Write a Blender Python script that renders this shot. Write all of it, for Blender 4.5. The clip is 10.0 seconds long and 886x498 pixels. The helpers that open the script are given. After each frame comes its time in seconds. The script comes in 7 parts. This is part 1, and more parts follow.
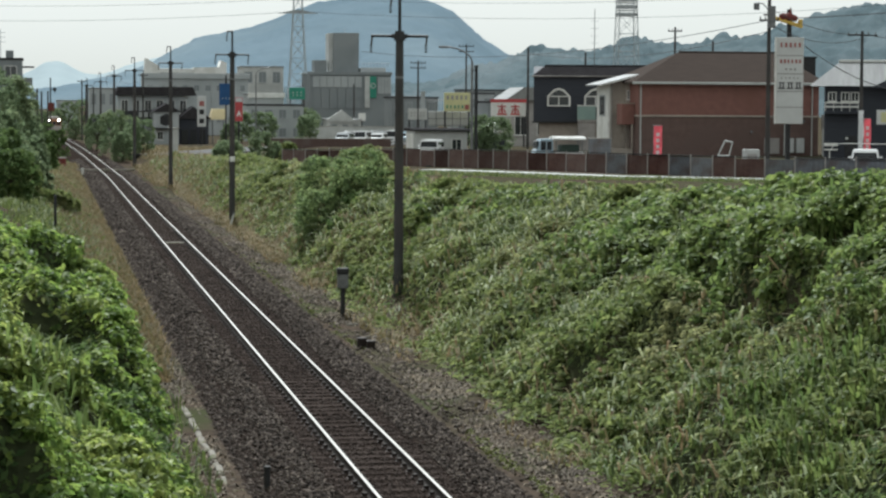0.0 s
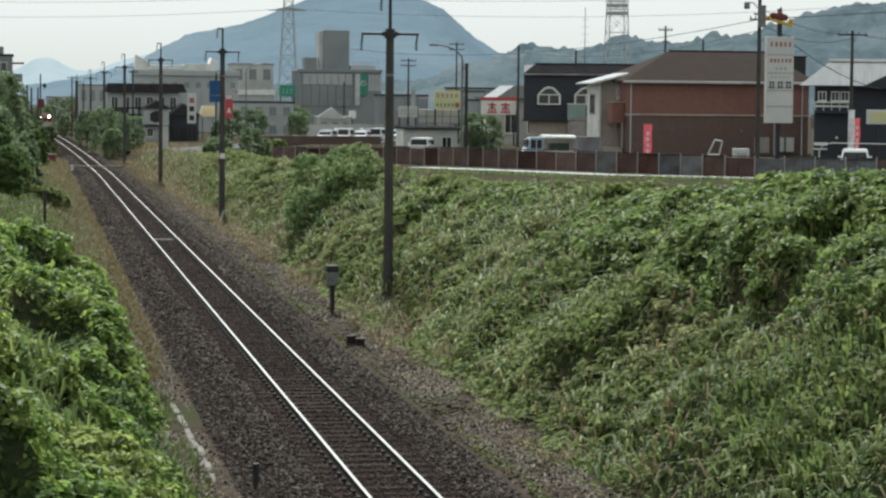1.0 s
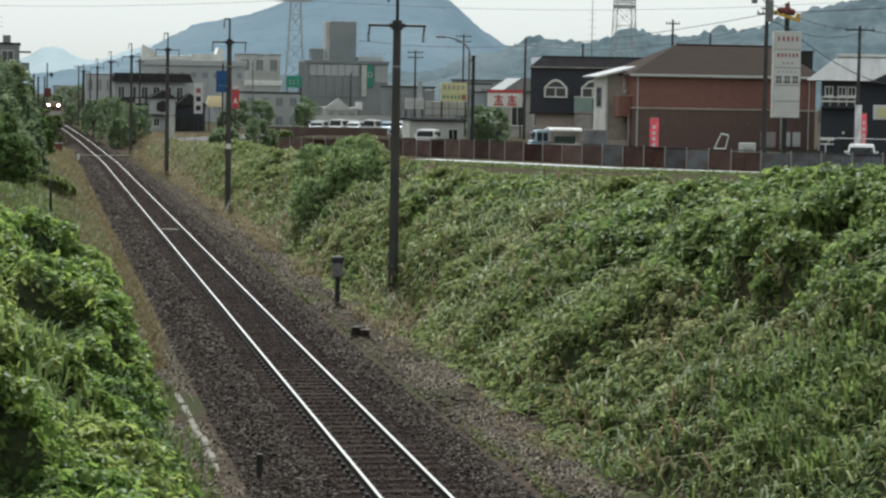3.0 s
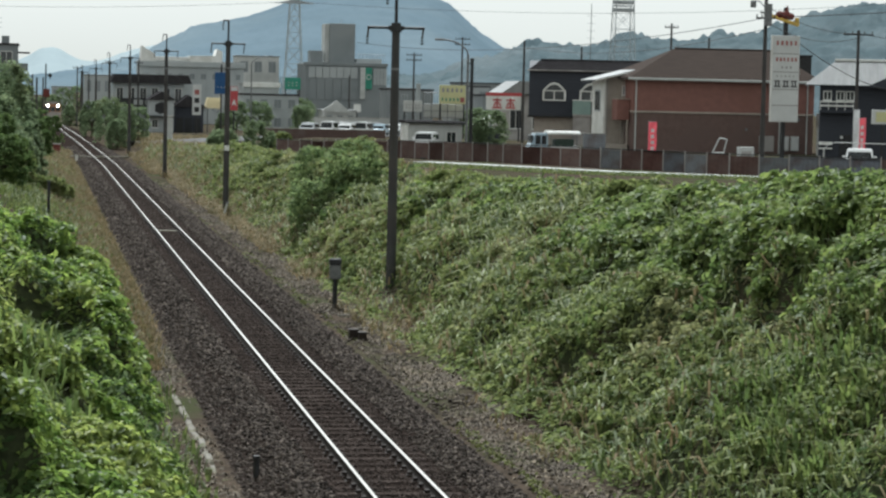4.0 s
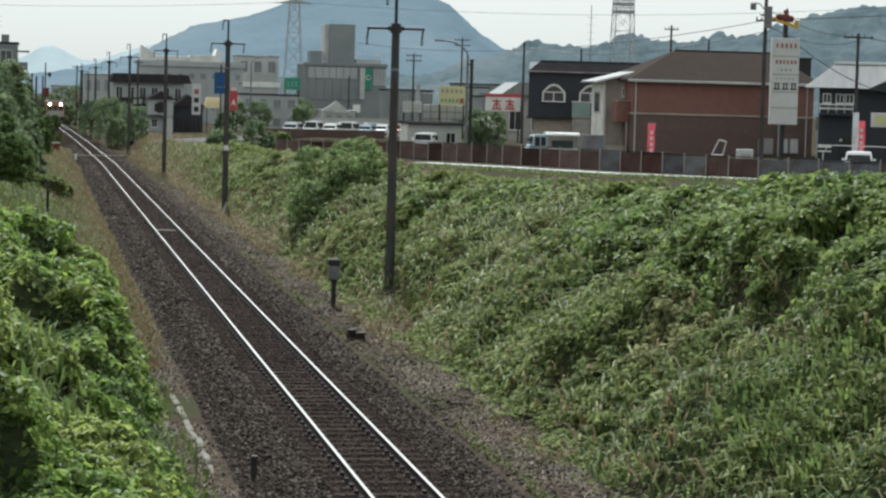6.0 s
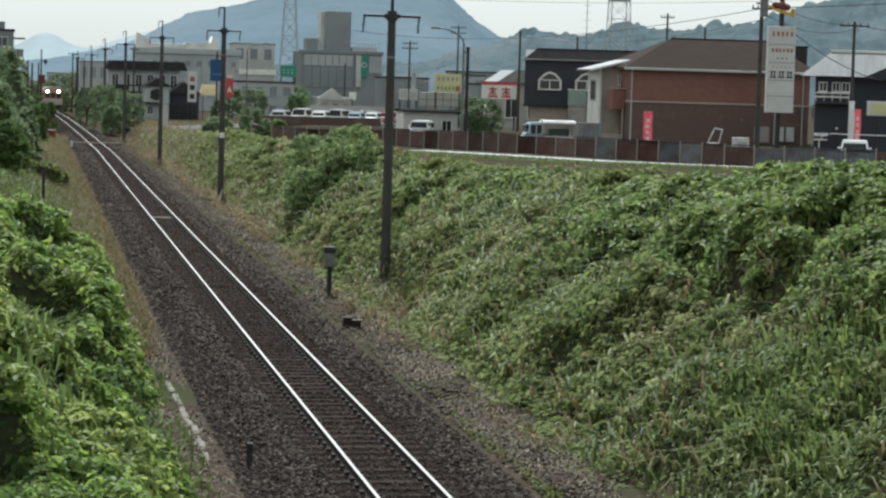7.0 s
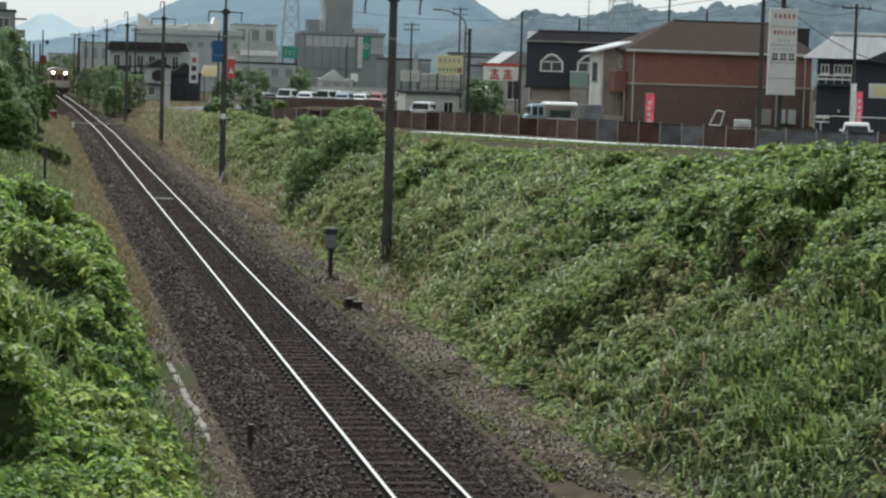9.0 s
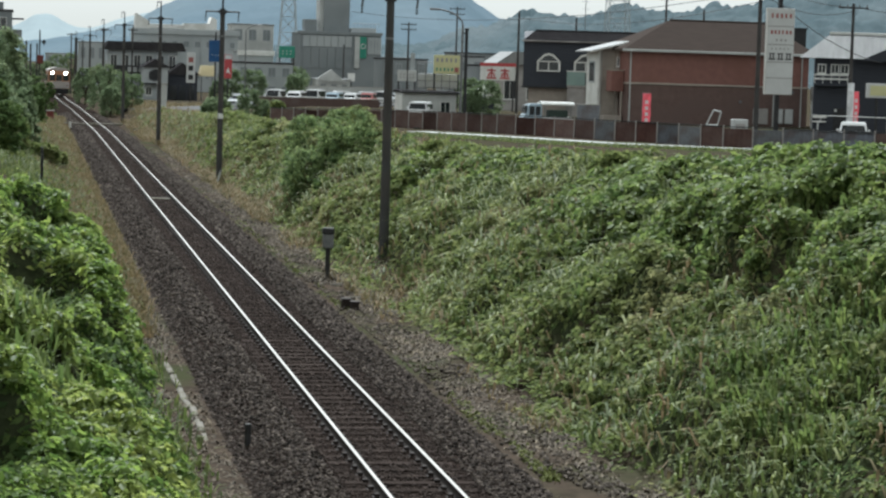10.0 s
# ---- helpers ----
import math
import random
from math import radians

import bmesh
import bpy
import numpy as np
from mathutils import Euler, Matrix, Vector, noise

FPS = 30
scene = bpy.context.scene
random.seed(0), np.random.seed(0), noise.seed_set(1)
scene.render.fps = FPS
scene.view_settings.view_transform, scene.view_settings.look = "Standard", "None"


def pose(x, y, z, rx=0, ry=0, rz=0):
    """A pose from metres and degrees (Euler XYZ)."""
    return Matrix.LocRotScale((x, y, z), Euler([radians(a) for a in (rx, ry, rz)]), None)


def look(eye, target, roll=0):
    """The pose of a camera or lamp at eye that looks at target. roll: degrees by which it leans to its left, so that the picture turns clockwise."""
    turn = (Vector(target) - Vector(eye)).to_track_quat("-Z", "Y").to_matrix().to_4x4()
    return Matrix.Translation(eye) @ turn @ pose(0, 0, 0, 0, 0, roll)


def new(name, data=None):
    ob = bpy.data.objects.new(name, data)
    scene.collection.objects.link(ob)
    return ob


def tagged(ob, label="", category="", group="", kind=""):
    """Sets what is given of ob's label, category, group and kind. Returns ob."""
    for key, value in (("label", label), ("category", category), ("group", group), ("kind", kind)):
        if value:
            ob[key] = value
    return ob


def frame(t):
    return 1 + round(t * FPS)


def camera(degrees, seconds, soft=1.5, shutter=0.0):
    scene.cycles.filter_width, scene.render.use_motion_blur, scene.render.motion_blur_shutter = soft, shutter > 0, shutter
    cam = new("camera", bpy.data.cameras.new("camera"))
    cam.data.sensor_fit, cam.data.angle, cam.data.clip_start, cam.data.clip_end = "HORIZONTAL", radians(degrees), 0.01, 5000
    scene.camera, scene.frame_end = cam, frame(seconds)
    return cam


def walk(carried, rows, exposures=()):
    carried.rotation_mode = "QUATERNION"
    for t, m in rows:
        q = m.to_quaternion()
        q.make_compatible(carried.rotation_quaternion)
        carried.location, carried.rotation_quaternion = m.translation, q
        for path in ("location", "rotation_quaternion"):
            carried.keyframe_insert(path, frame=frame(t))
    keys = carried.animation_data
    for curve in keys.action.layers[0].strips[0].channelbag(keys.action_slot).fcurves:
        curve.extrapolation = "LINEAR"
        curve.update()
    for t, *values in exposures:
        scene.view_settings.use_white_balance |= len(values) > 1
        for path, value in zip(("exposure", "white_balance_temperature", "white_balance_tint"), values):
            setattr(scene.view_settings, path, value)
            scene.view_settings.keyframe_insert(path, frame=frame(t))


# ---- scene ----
# camera: hand-held on the road bridge over the line, one spot, long lens
EYE = (-5.96, 0.0, 6.43)
cam = camera(20.1, 10.0, soft=2.4)


def aim(yaw, down, lean):
    """Pose of the camera that looks yaw degrees right of the line and down degrees below the horizon."""
    a, b = radians(yaw), radians(down)
    way = Vector((math.sin(a) * math.cos(b), math.cos(a) * math.cos(b), -math.sin(b)))
    return look(EYE, Vector(EYE) + way * 50, lean)


AIMS = ((0.0, 9.153, 3.426, 0.350), (0.5, 9.224, 3.440, 0.440), (1.0, 9.391, 3.472, 0.582), (1.5, 9.569, 3.531, 0.734),
        (2.0, 9.599, 3.712, 0.784), (2.5, 9.477, 3.870, 0.893), (3.0, 9.269, 3.656, 1.024), (4.5, 9.360, 3.566, 1.420),
        (5.0, 9.306, 3.528, 1.508), (6.5, 9.395, 3.681, 1.631), (7.0, 9.450, 3.852, 1.671), (7.5, 9.399, 3.978, 1.717),
        (8.0, 9.316, 4.090, 1.766), (8.5, 9.379, 4.235, 1.807), (9.0, 9.432, 4.274, 1.795), (9.5, 9.408, 4.231, 1.810),
        (10.0, 9.499, 4.278, 1.780))
walk(cam, [(t, aim(y, d, r)) for t, y, d, r in AIMS], exposures=[(0.0, 0.70, 5860, 6), (10.0, 0.72, 5760, 6)])

# daylight: hazy late-summer sky, sun ahead and to one side of the line
SUN_EL, SUN_AZ = 52.0, 2.0
world = bpy.data.worlds.new("sky")
scene.world = world
world.use_nodes = True
wn, wl = world.node_tree.nodes, world.node_tree.links
wn.clear()
sky = wn.new("ShaderNodeTexSky")
sky.sky_type = "NISHITA"
sky.sun_disc = False
sky.sun_elevation, sky.sun_rotation = radians(SUN_EL), radians(SUN_AZ)
sky.air_density, sky.dust_density, sky.ozone_density = 1.0, 2.2, 1.5
bg = wn.new("ShaderNodeBackground")
bg.inputs["Strength"].default_value = 0.12
wo = wn.new("ShaderNodeOutputWorld")
haze = wn.new("ShaderNodeHueSaturation")
haze.inputs["Saturation"].default_value = 0.12
wl.new(sky.outputs[0], haze.inputs["Color"])
veil = wn.new("ShaderNodeMix")
veil.data_type = "RGBA"
veil.inputs[0].default_value = 0.75
veil.inputs[7].default_value = (3.98, 3.86, 3.28, 1)
wl.new(haze.outputs[0], veil.inputs[6])
wl.new(veil.outputs[2], bg.inputs["Color"])
wl.new(bg.outputs[0], wo.inputs["Surface"])
sun = new("sun", bpy.data.lights.new("sun", "SUN"))
sun.data.energy, sun.data.angle, sun.data.color = 3.6, radians(2.0), (1.0, 0.965, 0.90)
_a, _e = radians(SUN_AZ), radians(SUN_EL)
sun.matrix_world = look((math.sin(_a) * math.cos(_e) * 300, math.cos(_a) * math.cos(_e) * 300, math.sin(_e) * 300), (0, 0, 0))


# ---- materials ----
def mat(name, c1, c2=None, rough=0.8, scale=6.0, metal=0.0, bump=0.0, bump_scale=None, island=0.0, objrand=0.0,
        patch=None, patch_scale=0.4, translucent=0.0, emit=0.0, spec=0.3, stretch=(1, 1, 1)):
    """Two-tone noisy surface; island / objrand: brightness spread per piece; patch: a third colour in large stains."""
    m = bpy.data.materials.new(name)
    m.use_nodes = True
    nt, nd, ln = m.node_tree, m.node_tree.nodes, m.node_tree.links
    p = nd["Principled BSDF"]
    p.inputs["Roughness"].default_value = rough
    p.inputs["Metallic"].default_value = metal
    p.inputs["Specular IOR Level"].default_value = spec
    co = nd.new("ShaderNodeTexCoord")
    mp = nd.new("ShaderNodeMapping")
    mp.inputs["Scale"].default_value = stretch
    ln.new(co.outputs["Object"], mp.inputs["Vector"])
    n1 = nd.new("ShaderNodeTexNoise")
    n1.inputs["Scale"].default_value, n1.inputs["Detail"].default_value = scale, 5.0
    ln.new(mp.outputs[0], n1.inputs["Vector"])
    ramp = nd.new("ShaderNodeMapRange")
    ramp.inputs["From Min"].default_value, ramp.inputs["From Max"].default_value = 0.35, 0.65
    ln.new(n1.outputs["Fac"], ramp.inputs["Value"])
    mix = nd.new("ShaderNodeMix")
    mix.data_type = "RGBA"
    mix.inputs[6].default_value = (*c1, 1)
    mix.inputs[7].default_value = (*(c2 or [v * 0.8 for v in c1]), 1)
    ln.new(ramp.outputs[0], mix.inputs[0])
    out = mix.outputs[2]
    if patch:
        n2 = nd.new("ShaderNodeTexNoise")
        n2.inputs["Scale"].default_value, n2.inputs["Detail"].default_value = patch_scale, 3.0
        ln.new(co.outputs["Object"], n2.inputs["Vector"])
        r2 = nd.new("ShaderNodeMapRange")
        r2.inputs["From Min"].default_value, r2.inputs["From Max"].default_value = 0.48, 0.64
        ln.new(n2.outputs["Fac"], r2.inputs["Value"])
        mx = nd.new("ShaderNodeMix")
        mx.data_type = "RGBA"
        mx.inputs[7].default_value = (*patch, 1)
        ln.new(out, mx.inputs[6])
        ln.new(r2.outputs[0], mx.inputs[0])
        out = mx.outputs[2]
    for amount, kind in ((island, "ShaderNodeNewGeometry"), (objrand, "ShaderNodeObjectInfo")):
        if amount:
            src = nd.new(kind)
            rnd = src.outputs["Random Per Island" if kind == "ShaderNodeNewGeometry" else "Random"]
            mr = nd.new("ShaderNodeMapRange")
            mr.inputs["To Min"].default_value, mr.inputs["To Max"].default_value = 1 - amount, 1 + amount
            ln.new(rnd, mr.inputs["Value"])
            hs = nd.new("ShaderNodeHueSaturation")
            ln.new(mr.outputs[0], hs.inputs["Value"])
            if translucent:
                mh = nd.new("ShaderNodeMapRange")
                mh.inputs["To Min"].default_value, mh.inputs["To Max"].default_value = 0.515, 0.475
                ln.new(rnd, mh.inputs["Value"])
                ln.new(mh.outputs[0], hs.inputs["Hue"])
            ln.new(out, hs.inputs["Color"])
            out = hs.outputs["Color"]
    ln.new(out, p.inputs["Base Color"])
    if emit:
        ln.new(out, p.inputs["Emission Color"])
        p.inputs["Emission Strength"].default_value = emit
    if bump:
        nb = nd.new("ShaderNodeTexNoise")
        nb.inputs["Scale"].default_value, nb.inputs["Detail"].default_value = bump_scale or scale * 3, 4.0
        ln.new(mp.outputs[0], nb.inputs["Vector"])
        bp = nd.new("ShaderNodeBump")
        bp.inputs["Strength"].default_value, bp.inputs["Distance"].default_value = 0.6, bump
        ln.new(nb.outputs["Fac"], bp.inputs["Height"])
        ln.new(bp.outputs[0], p.inputs["Normal"])
    if translucent:
        tr = nd.new("ShaderNodeBsdfTranslucent")
        ln.new(out, tr.inputs["Color"])
        ms = nd.new("ShaderNodeMixShader")
        ms.inputs[0].default_value = translucent
        ln.new(p.outputs[0], ms.inputs[1])
        ln.new(tr.outputs[0], ms.inputs[2])
        ln.new(ms.outputs[0], nd["Material Output"].inputs["Surface"])
    return m


M = dict(
    soil=mat("soil", (0.074, 0.058, 0.045), (0.043, 0.035, 0.028), 0.95, 3.0, spec=0.0, bump=0.03, patch=(0.05, 0.054, 0.03), patch_scale=0.25),
    ballast=mat("ballast", (0.036, 0.028, 0.024), (0.014, 0.011, 0.010), 0.95, 14.0, spec=0.0, bump=0.04, patch=(0.028, 0.021, 0.018), patch_scale=0.5),
    stone_brown=mat("rust_stained_stone", (0.072, 0.056, 0.049), (0.036, 0.029, 0.026), 0.95, 9.0, island=0.5, spec=0.05),
    stone_pale=mat("pale_rubble", (0.135, 0.116, 0.098), (0.062, 0.053, 0.045), 0.95, 6.0, island=0.5, spec=0.05),
    stone=mat("stone", (0.085, 0.071, 0.061), (0.034, 0.028, 0.025), 0.95, 9.0, island=0.8, spec=0.05),
    sleeper=mat("sleeper", (0.058, 0.046, 0.041), (0.036, 0.029, 0.026), 0.95, 8.0, spec=0.0, bump=0.01, objrand=0.3, stretch=(0.4, 4, 1)),
    rust=mat("rust", (0.032, 0.023, 0.019), (0.02, 0.015, 0.013), 0.8, 20.0, bump=0.002),
    railhead=mat("railhead", (0.46, 0.44, 0.415), (0.38, 0.365, 0.34), 0.38, 4.0, metal=1.0, stretch=(6, 0.3, 1)),
    pole=mat("pole_concrete", (0.066, 0.066, 0.067), (0.050, 0.047, 0.046), 0.85, 3.0, bump=0.004, patch=(0.074, 0.066, 0.062), patch_scale=0.8, stretch=(1, 1, 0.3)),
    steel=mat("galvanised_steel", (0.22, 0.225, 0.23), (0.15, 0.155, 0.16), 0.55, 6.0, metal=0.5),
    # steel of the far towers, paled in colour to stand in for haze
    haze_steel=mat("hazed_steel", (0.42, 0.45, 0.47), (0.37, 0.40, 0.42), 0.8, 2.0),
    dark=mat("dark_steel", (0.035, 0.036, 0.038), (0.022, 0.022, 0.024), 0.6, 6.0),
    porcelain=mat("porcelain", (0.10, 0.10, 0.10), (0.05, 0.05, 0.05), 0.35, 5.0),
    concrete=mat("concrete", (0.42, 0.41, 0.38), (0.30, 0.29, 0.27), 0.9, 2.0, bump=0.01, patch=(0.25, 0.24, 0.21), patch_scale=0.7),
    old_concrete=mat("mossy_concrete", (0.22, 0.205, 0.175), (0.14, 0.13, 0.11), 0.95, 3.0, bump=0.01, patch=(0.12, 0.115, 0.08), patch_scale=1.2),
    asphalt=mat("asphalt", (0.07, 0.07, 0.07), (0.05, 0.05, 0.05), 0.9, 4.0, bump=0.004),
    pale_road=mat("pale_concrete_road", (0.46, 0.47, 0.46), (0.39, 0.40, 0.39), 0.85, 1.5, bump=0.004),
    leaf=mat("vine_leaf", (0.190, 0.235, 0.084), (0.140, 0.186, 0.063), 0.6, 1.6, island=0.42, patch=(0.24, 0.255, 0.118), patch_scale=0.3, translucent=0.52, spec=0.12),
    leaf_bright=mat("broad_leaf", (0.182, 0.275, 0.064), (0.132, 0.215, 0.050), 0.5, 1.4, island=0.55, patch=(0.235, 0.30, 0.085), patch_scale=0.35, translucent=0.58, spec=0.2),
    leaf_kudzu=mat("broad_vine_leaf", (0.162, 0.228, 0.072), (0.12, 0.18, 0.057), 0.55, 1.3, island=0.55, patch=(0.165, 0.228, 0.066), patch_scale=0.4, translucent=0.5, spec=0.18),
    # for dark shrubs, and as painted shade in hollows and below trees
    leaf_dark=mat("shrub_and_shade_leaf", (0.108, 0.168, 0.058), (0.08, 0.13, 0.046), 0.65, 1.2, island=0.45, patch=(0.085, 0.13, 0.036), patch_scale=0.5, translucent=0.5, spec=0.12),
    leaf_shrub=mat("slope_shrub_leaf", (0.19, 0.265, 0.11), (0.14, 0.205, 0.085), 0.6, 1.2, island=0.5, patch=(0.2, 0.25, 0.11), patch_scale=0.5, translucent=0.55, spec=0.14),
    # green paled and greyed to carry the haze over the farther trees
    leaf_tree=mat("hazed_tree_leaf", (0.195, 0.26, 0.145), (0.15, 0.21, 0.115), 0.6, 0.8, island=0.4, patch=(0.17, 0.21, 0.105), patch_scale=0.45, translucent=0.58, spec=0.12),
    grass=mat("grass_blade", (0.15, 0.19, 0.06), (0.10, 0.14, 0.045), 0.65, 0.8, island=0.4, translucent=0.35),
    runner=mat("vine_shoot", (0.215, 0.255, 0.10), (0.165, 0.205, 0.078), 0.6, 0.8, island=0.35, translucent=0.4),
    grass_bright=mat("tall_grass_blade", (0.18, 0.245, 0.075), (0.13, 0.19, 0.058), 0.6, 0.8, island=0.35, translucent=0.45),
    straw=mat("dry_grass", (0.235, 0.19, 0.10), (0.155, 0.135, 0.065), 0.8, 1.0, island=0.35, translucent=0.3),
    # near-black green and brown: shade below the leaves put into the colour
    under_shade=mat("under_vine_shade", (0.05, 0.06, 0.03), (0.03, 0.036, 0.02), 0.95, 5.0, spec=0.0, bump=0.05, patch=(0.06, 0.052, 0.034), patch_scale=0.8),
    litter=mat("dead_litter", (0.135, 0.108, 0.075), (0.08, 0.066, 0.048), 0.9, 1.5, island=0.5),
    moss=mat("moss", (0.17, 0.19, 0.055), (0.11, 0.13, 0.04), 0.9, 9.0, bump=0.02),
    bark=mat("bark", (0.09, 0.07, 0.05), (0.05, 0.04, 0.03), 0.95, 6.0, bump=0.02),
    # wooded hills: aerial haze put into blue-grey colours and a slight glow
    hill=mat("hazed_hill", (0.092, 0.122, 0.142), (0.074, 0.102, 0.120), 1.0, 0.012, patch=(0.104, 0.133, 0.150), patch_scale=0.006, emit=0.58, spec=0.0),
    hill_far=mat("hazed_far_hill", (0.21, 0.245, 0.255), (0.20, 0.235, 0.245), 1.0, 0.01, emit=0.5, spec=0.0),
    hill_near=mat("hazed_ridge", (0.078, 0.099, 0.106), (0.054, 0.073, 0.080), 1.0, 0.05, patch=(0.092, 0.110, 0.116), patch_scale=0.02, emit=0.45, spec=0.0),
    brick_red=mat("red_siding", (0.255, 0.128, 0.108), (0.22, 0.11, 0.094), 0.85, 2.0, bump=0.006, bump_scale=18, patch=(0.22, 0.11, 0.09), patch_scale=0.35),
    brick_brown=mat("brown_siding", (0.16, 0.108, 0.096), (0.135, 0.09, 0.08), 0.85, 2.0, bump=0.006, bump_scale=18, patch=(0.145, 0.10, 0.09), patch_scale=0.35),
    roof_brown=mat("brown_roof_tile", (0.055, 0.042, 0.036), (0.042, 0.033, 0.029), 0.95, 3.0, spec=0.03, bump=0.02, bump_scale=5, stretch=(0.3, 3, 3)),
    roof_grey=mat("grey_metal_roof", (0.26, 0.265, 0.265), (0.21, 0.215, 0.215), 0.6, 1.0, stretch=(3, 0.2, 1)),
    roof_dark=mat("dark_slate_roof", (0.055, 0.052, 0.055), (0.04, 0.038, 0.04), 1.0, 2.0, spec=0.0, bump=0.01),
    navy=mat("navy_siding", (0.042, 0.046, 0.058), (0.032, 0.036, 0.047), 0.7, 3.0, bump=0.006, stretch=(0.3, 0.3, 6)),
    beige=mat("beige_render", (0.42, 0.37, 0.32), (0.36, 0.32, 0.28), 0.9, 2.0, patch=(0.30, 0.27, 0.24), patch_scale=0.4),
    grey_render=mat("grey_render", (0.38, 0.36, 0.345), (0.32, 0.305, 0.295), 0.9, 1.5, patch=(0.22, 0.21, 0.20), patch_scale=0.4),
    white=mat("white_paint", (0.78, 0.78, 0.76), (0.70, 0.70, 0.68), 0.6, 2.0, patch=(0.62, 0.62, 0.59), patch_scale=0.5),
    offwhite=mat("weathered_white", (0.55, 0.56, 0.55), (0.46, 0.47, 0.46), 0.8, 1.0, patch=(0.40, 0.41, 0.40), patch_scale=0.15),
    # greys lightened so that haze over the far buildings sits in the colour
    haze_grey=mat("hazed_grey", (0.40, 0.425, 0.435), (0.36, 0.385, 0.395), 0.9, 0.6, patch=(0.43, 0.45, 0.455), patch_scale=0.12),
    haze_dark=mat("hazed_dark", (0.235, 0.255, 0.265), (0.205, 0.225, 0.235), 0.9, 0.6, patch=(0.26, 0.28, 0.29), patch_scale=0.15),
    glass=mat("window_glass", (0.025, 0.03, 0.035), (0.02, 0.024, 0.028), 0.08, 1.0, spec=0.8),
    glass_green=mat("green_glass", (0.26, 0.36, 0.33), (0.22, 0.31, 0.29), 0.25, 1.0),
    fence_a=mat("rusty_sheet", (0.15, 0.10, 0.088), (0.115, 0.075, 0.068), 0.8, 4.0, bump=0.006, patch=(0.16, 0.12, 0.11), patch_scale=0.8, objrand=0.2),
    fence_b=mat("grey_sheet", (0.19, 0.20, 0.215), (0.15, 0.158, 0.17), 0.75, 4.0, bump=0.006, patch=(0.12, 0.095, 0.09), patch_scale=0.8, objrand=0.2),
    red=mat("red_sign", (0.50, 0.085, 0.09), (0.44, 0.075, 0.08), 0.6, 2.0),
    pink=mat("pink_banner", (0.66, 0.17, 0.20), (0.60, 0.14, 0.17), 0.8, 3.0, translucent=0.4),
    signwhite=mat("sign_white", (0.60, 0.61, 0.61), (0.55, 0.56, 0.56), 0.55, 1.5),
    ink=mat("ink", (0.05, 0.05, 0.055), None, 0.7),
    ink_red=mat("ink_red", (0.38, 0.14, 0.13), None, 0.7),
    ink_grey=mat("ink_grey", (0.35, 0.34, 0.34), None, 0.7),
    yellow=mat("yellow_paint", (0.66, 0.45, 0.10), (0.58, 0.40, 0.09), 0.6, 2.0),
    pale_yellow=mat("pale_yellow_sign", (0.62, 0.60, 0.33), (0.55, 0.54, 0.30), 0.6, 1.0),
    canopy=mat("cream_canopy", (0.80, 0.74, 0.56), (0.74, 0.68, 0.50), 0.8, 1.0, translucent=0.5),
    green=mat("green_sign", (0.05, 0.27, 0.19), (0.045, 0.23, 0.165), 0.55, 1.0),
    blue=mat("blue_sign", (0.025, 0.09, 0.23), (0.02, 0.075, 0.20), 0.55, 1.0),
    maroon=mat("maroon_plastic", (0.16, 0.035, 0.03), (0.12, 0.03, 0.025), 0.5, 3.0),
    rubber=mat("tyre_rubber", (0.02, 0.02, 0.02), None, 0.9),
    car_white=mat("white_car_paint", (0.75, 0.76, 0.77), (0.70, 0.71, 0.72), 0.25, 1.0, spec=0.6),
    car_silver=mat("silver_car_paint", (0.42, 0.44, 0.46), (0.38, 0.40, 0.42), 0.28, 1.0, spec=0.6, metal=0.3),
    car_blue=mat("pale_blue_car_paint", (0.36, 0.46, 0.54), (0.32, 0.42, 0.50), 0.25, 1.0, spec=0.6),
    car_red=mat("red_car_paint", (0.45, 0.16, 0.15), (0.40, 0.13, 0.12), 0.25, 1.0, spec=0.6),
    train=mat("vermilion_train_paint", (0.40, 0.20, 0.11), (0.35, 0.17, 0.09), 0.5, 1.0),
    train_cream=mat("grey_train_roof", (0.42, 0.38, 0.36), (0.36, 0.33, 0.31), 0.6, 1.0),
    headlight=mat("headlight", (1.0, 0.90, 0.72), (1.0, 0.88, 0.70), 0.3, emit=30.0),
    dark_green=mat("dark_green_tarp", (0.04, 0.06, 0.05), None, 0.8),
)


# ---- geometry helpers ----
def finish(name, bm, material, parent=None, label="", smooth=False):
    me = bpy.data.meshes.new(name)
    bm.normal_update()
    bm.to_mesh(me)
    bm.free()
    for m in material if isinstance(material, (list, tuple)) else [material]:
        me.materials.append(m)
    if smooth:
        me.polygons.foreach_set("use_smooth", [True] * len(me.polygons))
    ob = new(name, me)
    if parent is not None:
        ob.parent = parent
    return tagged(ob, label)


def part(name, bm, material, parent, label=""):
    return finish(name, bm, material, parent, label)


def thing(name, x, y, z, label, category, group="", rz=0.0, kind=""):
    ob = new(name)
    ob.matrix_world = pose(x, y, z, 0, 0, rz)
    return tagged(ob, label, category, group, kind)


def add_box(bm, x0, x1, y0, y1, z0, z1, bevel=0.0, mi=0):
    m = Matrix.LocRotScale(((x0 + x1) / 2, (y0 + y1) / 2, (z0 + z1) / 2), None, (x1 - x0, y1 - y0, z1 - z0))
    r = bmesh.ops.create_cube(bm, size=1.0, matrix=m)
    faces = {f for v in r["verts"] for f in v.link_faces}
    for f in faces:
        f.material_index = mi
    if bevel:
        edges = {e for v in r["verts"] for e in v.link_edges}
        bmesh.ops.bevel(bm, geom=list(edges), offset=bevel, segments=1, affect="EDGES")
    return bm


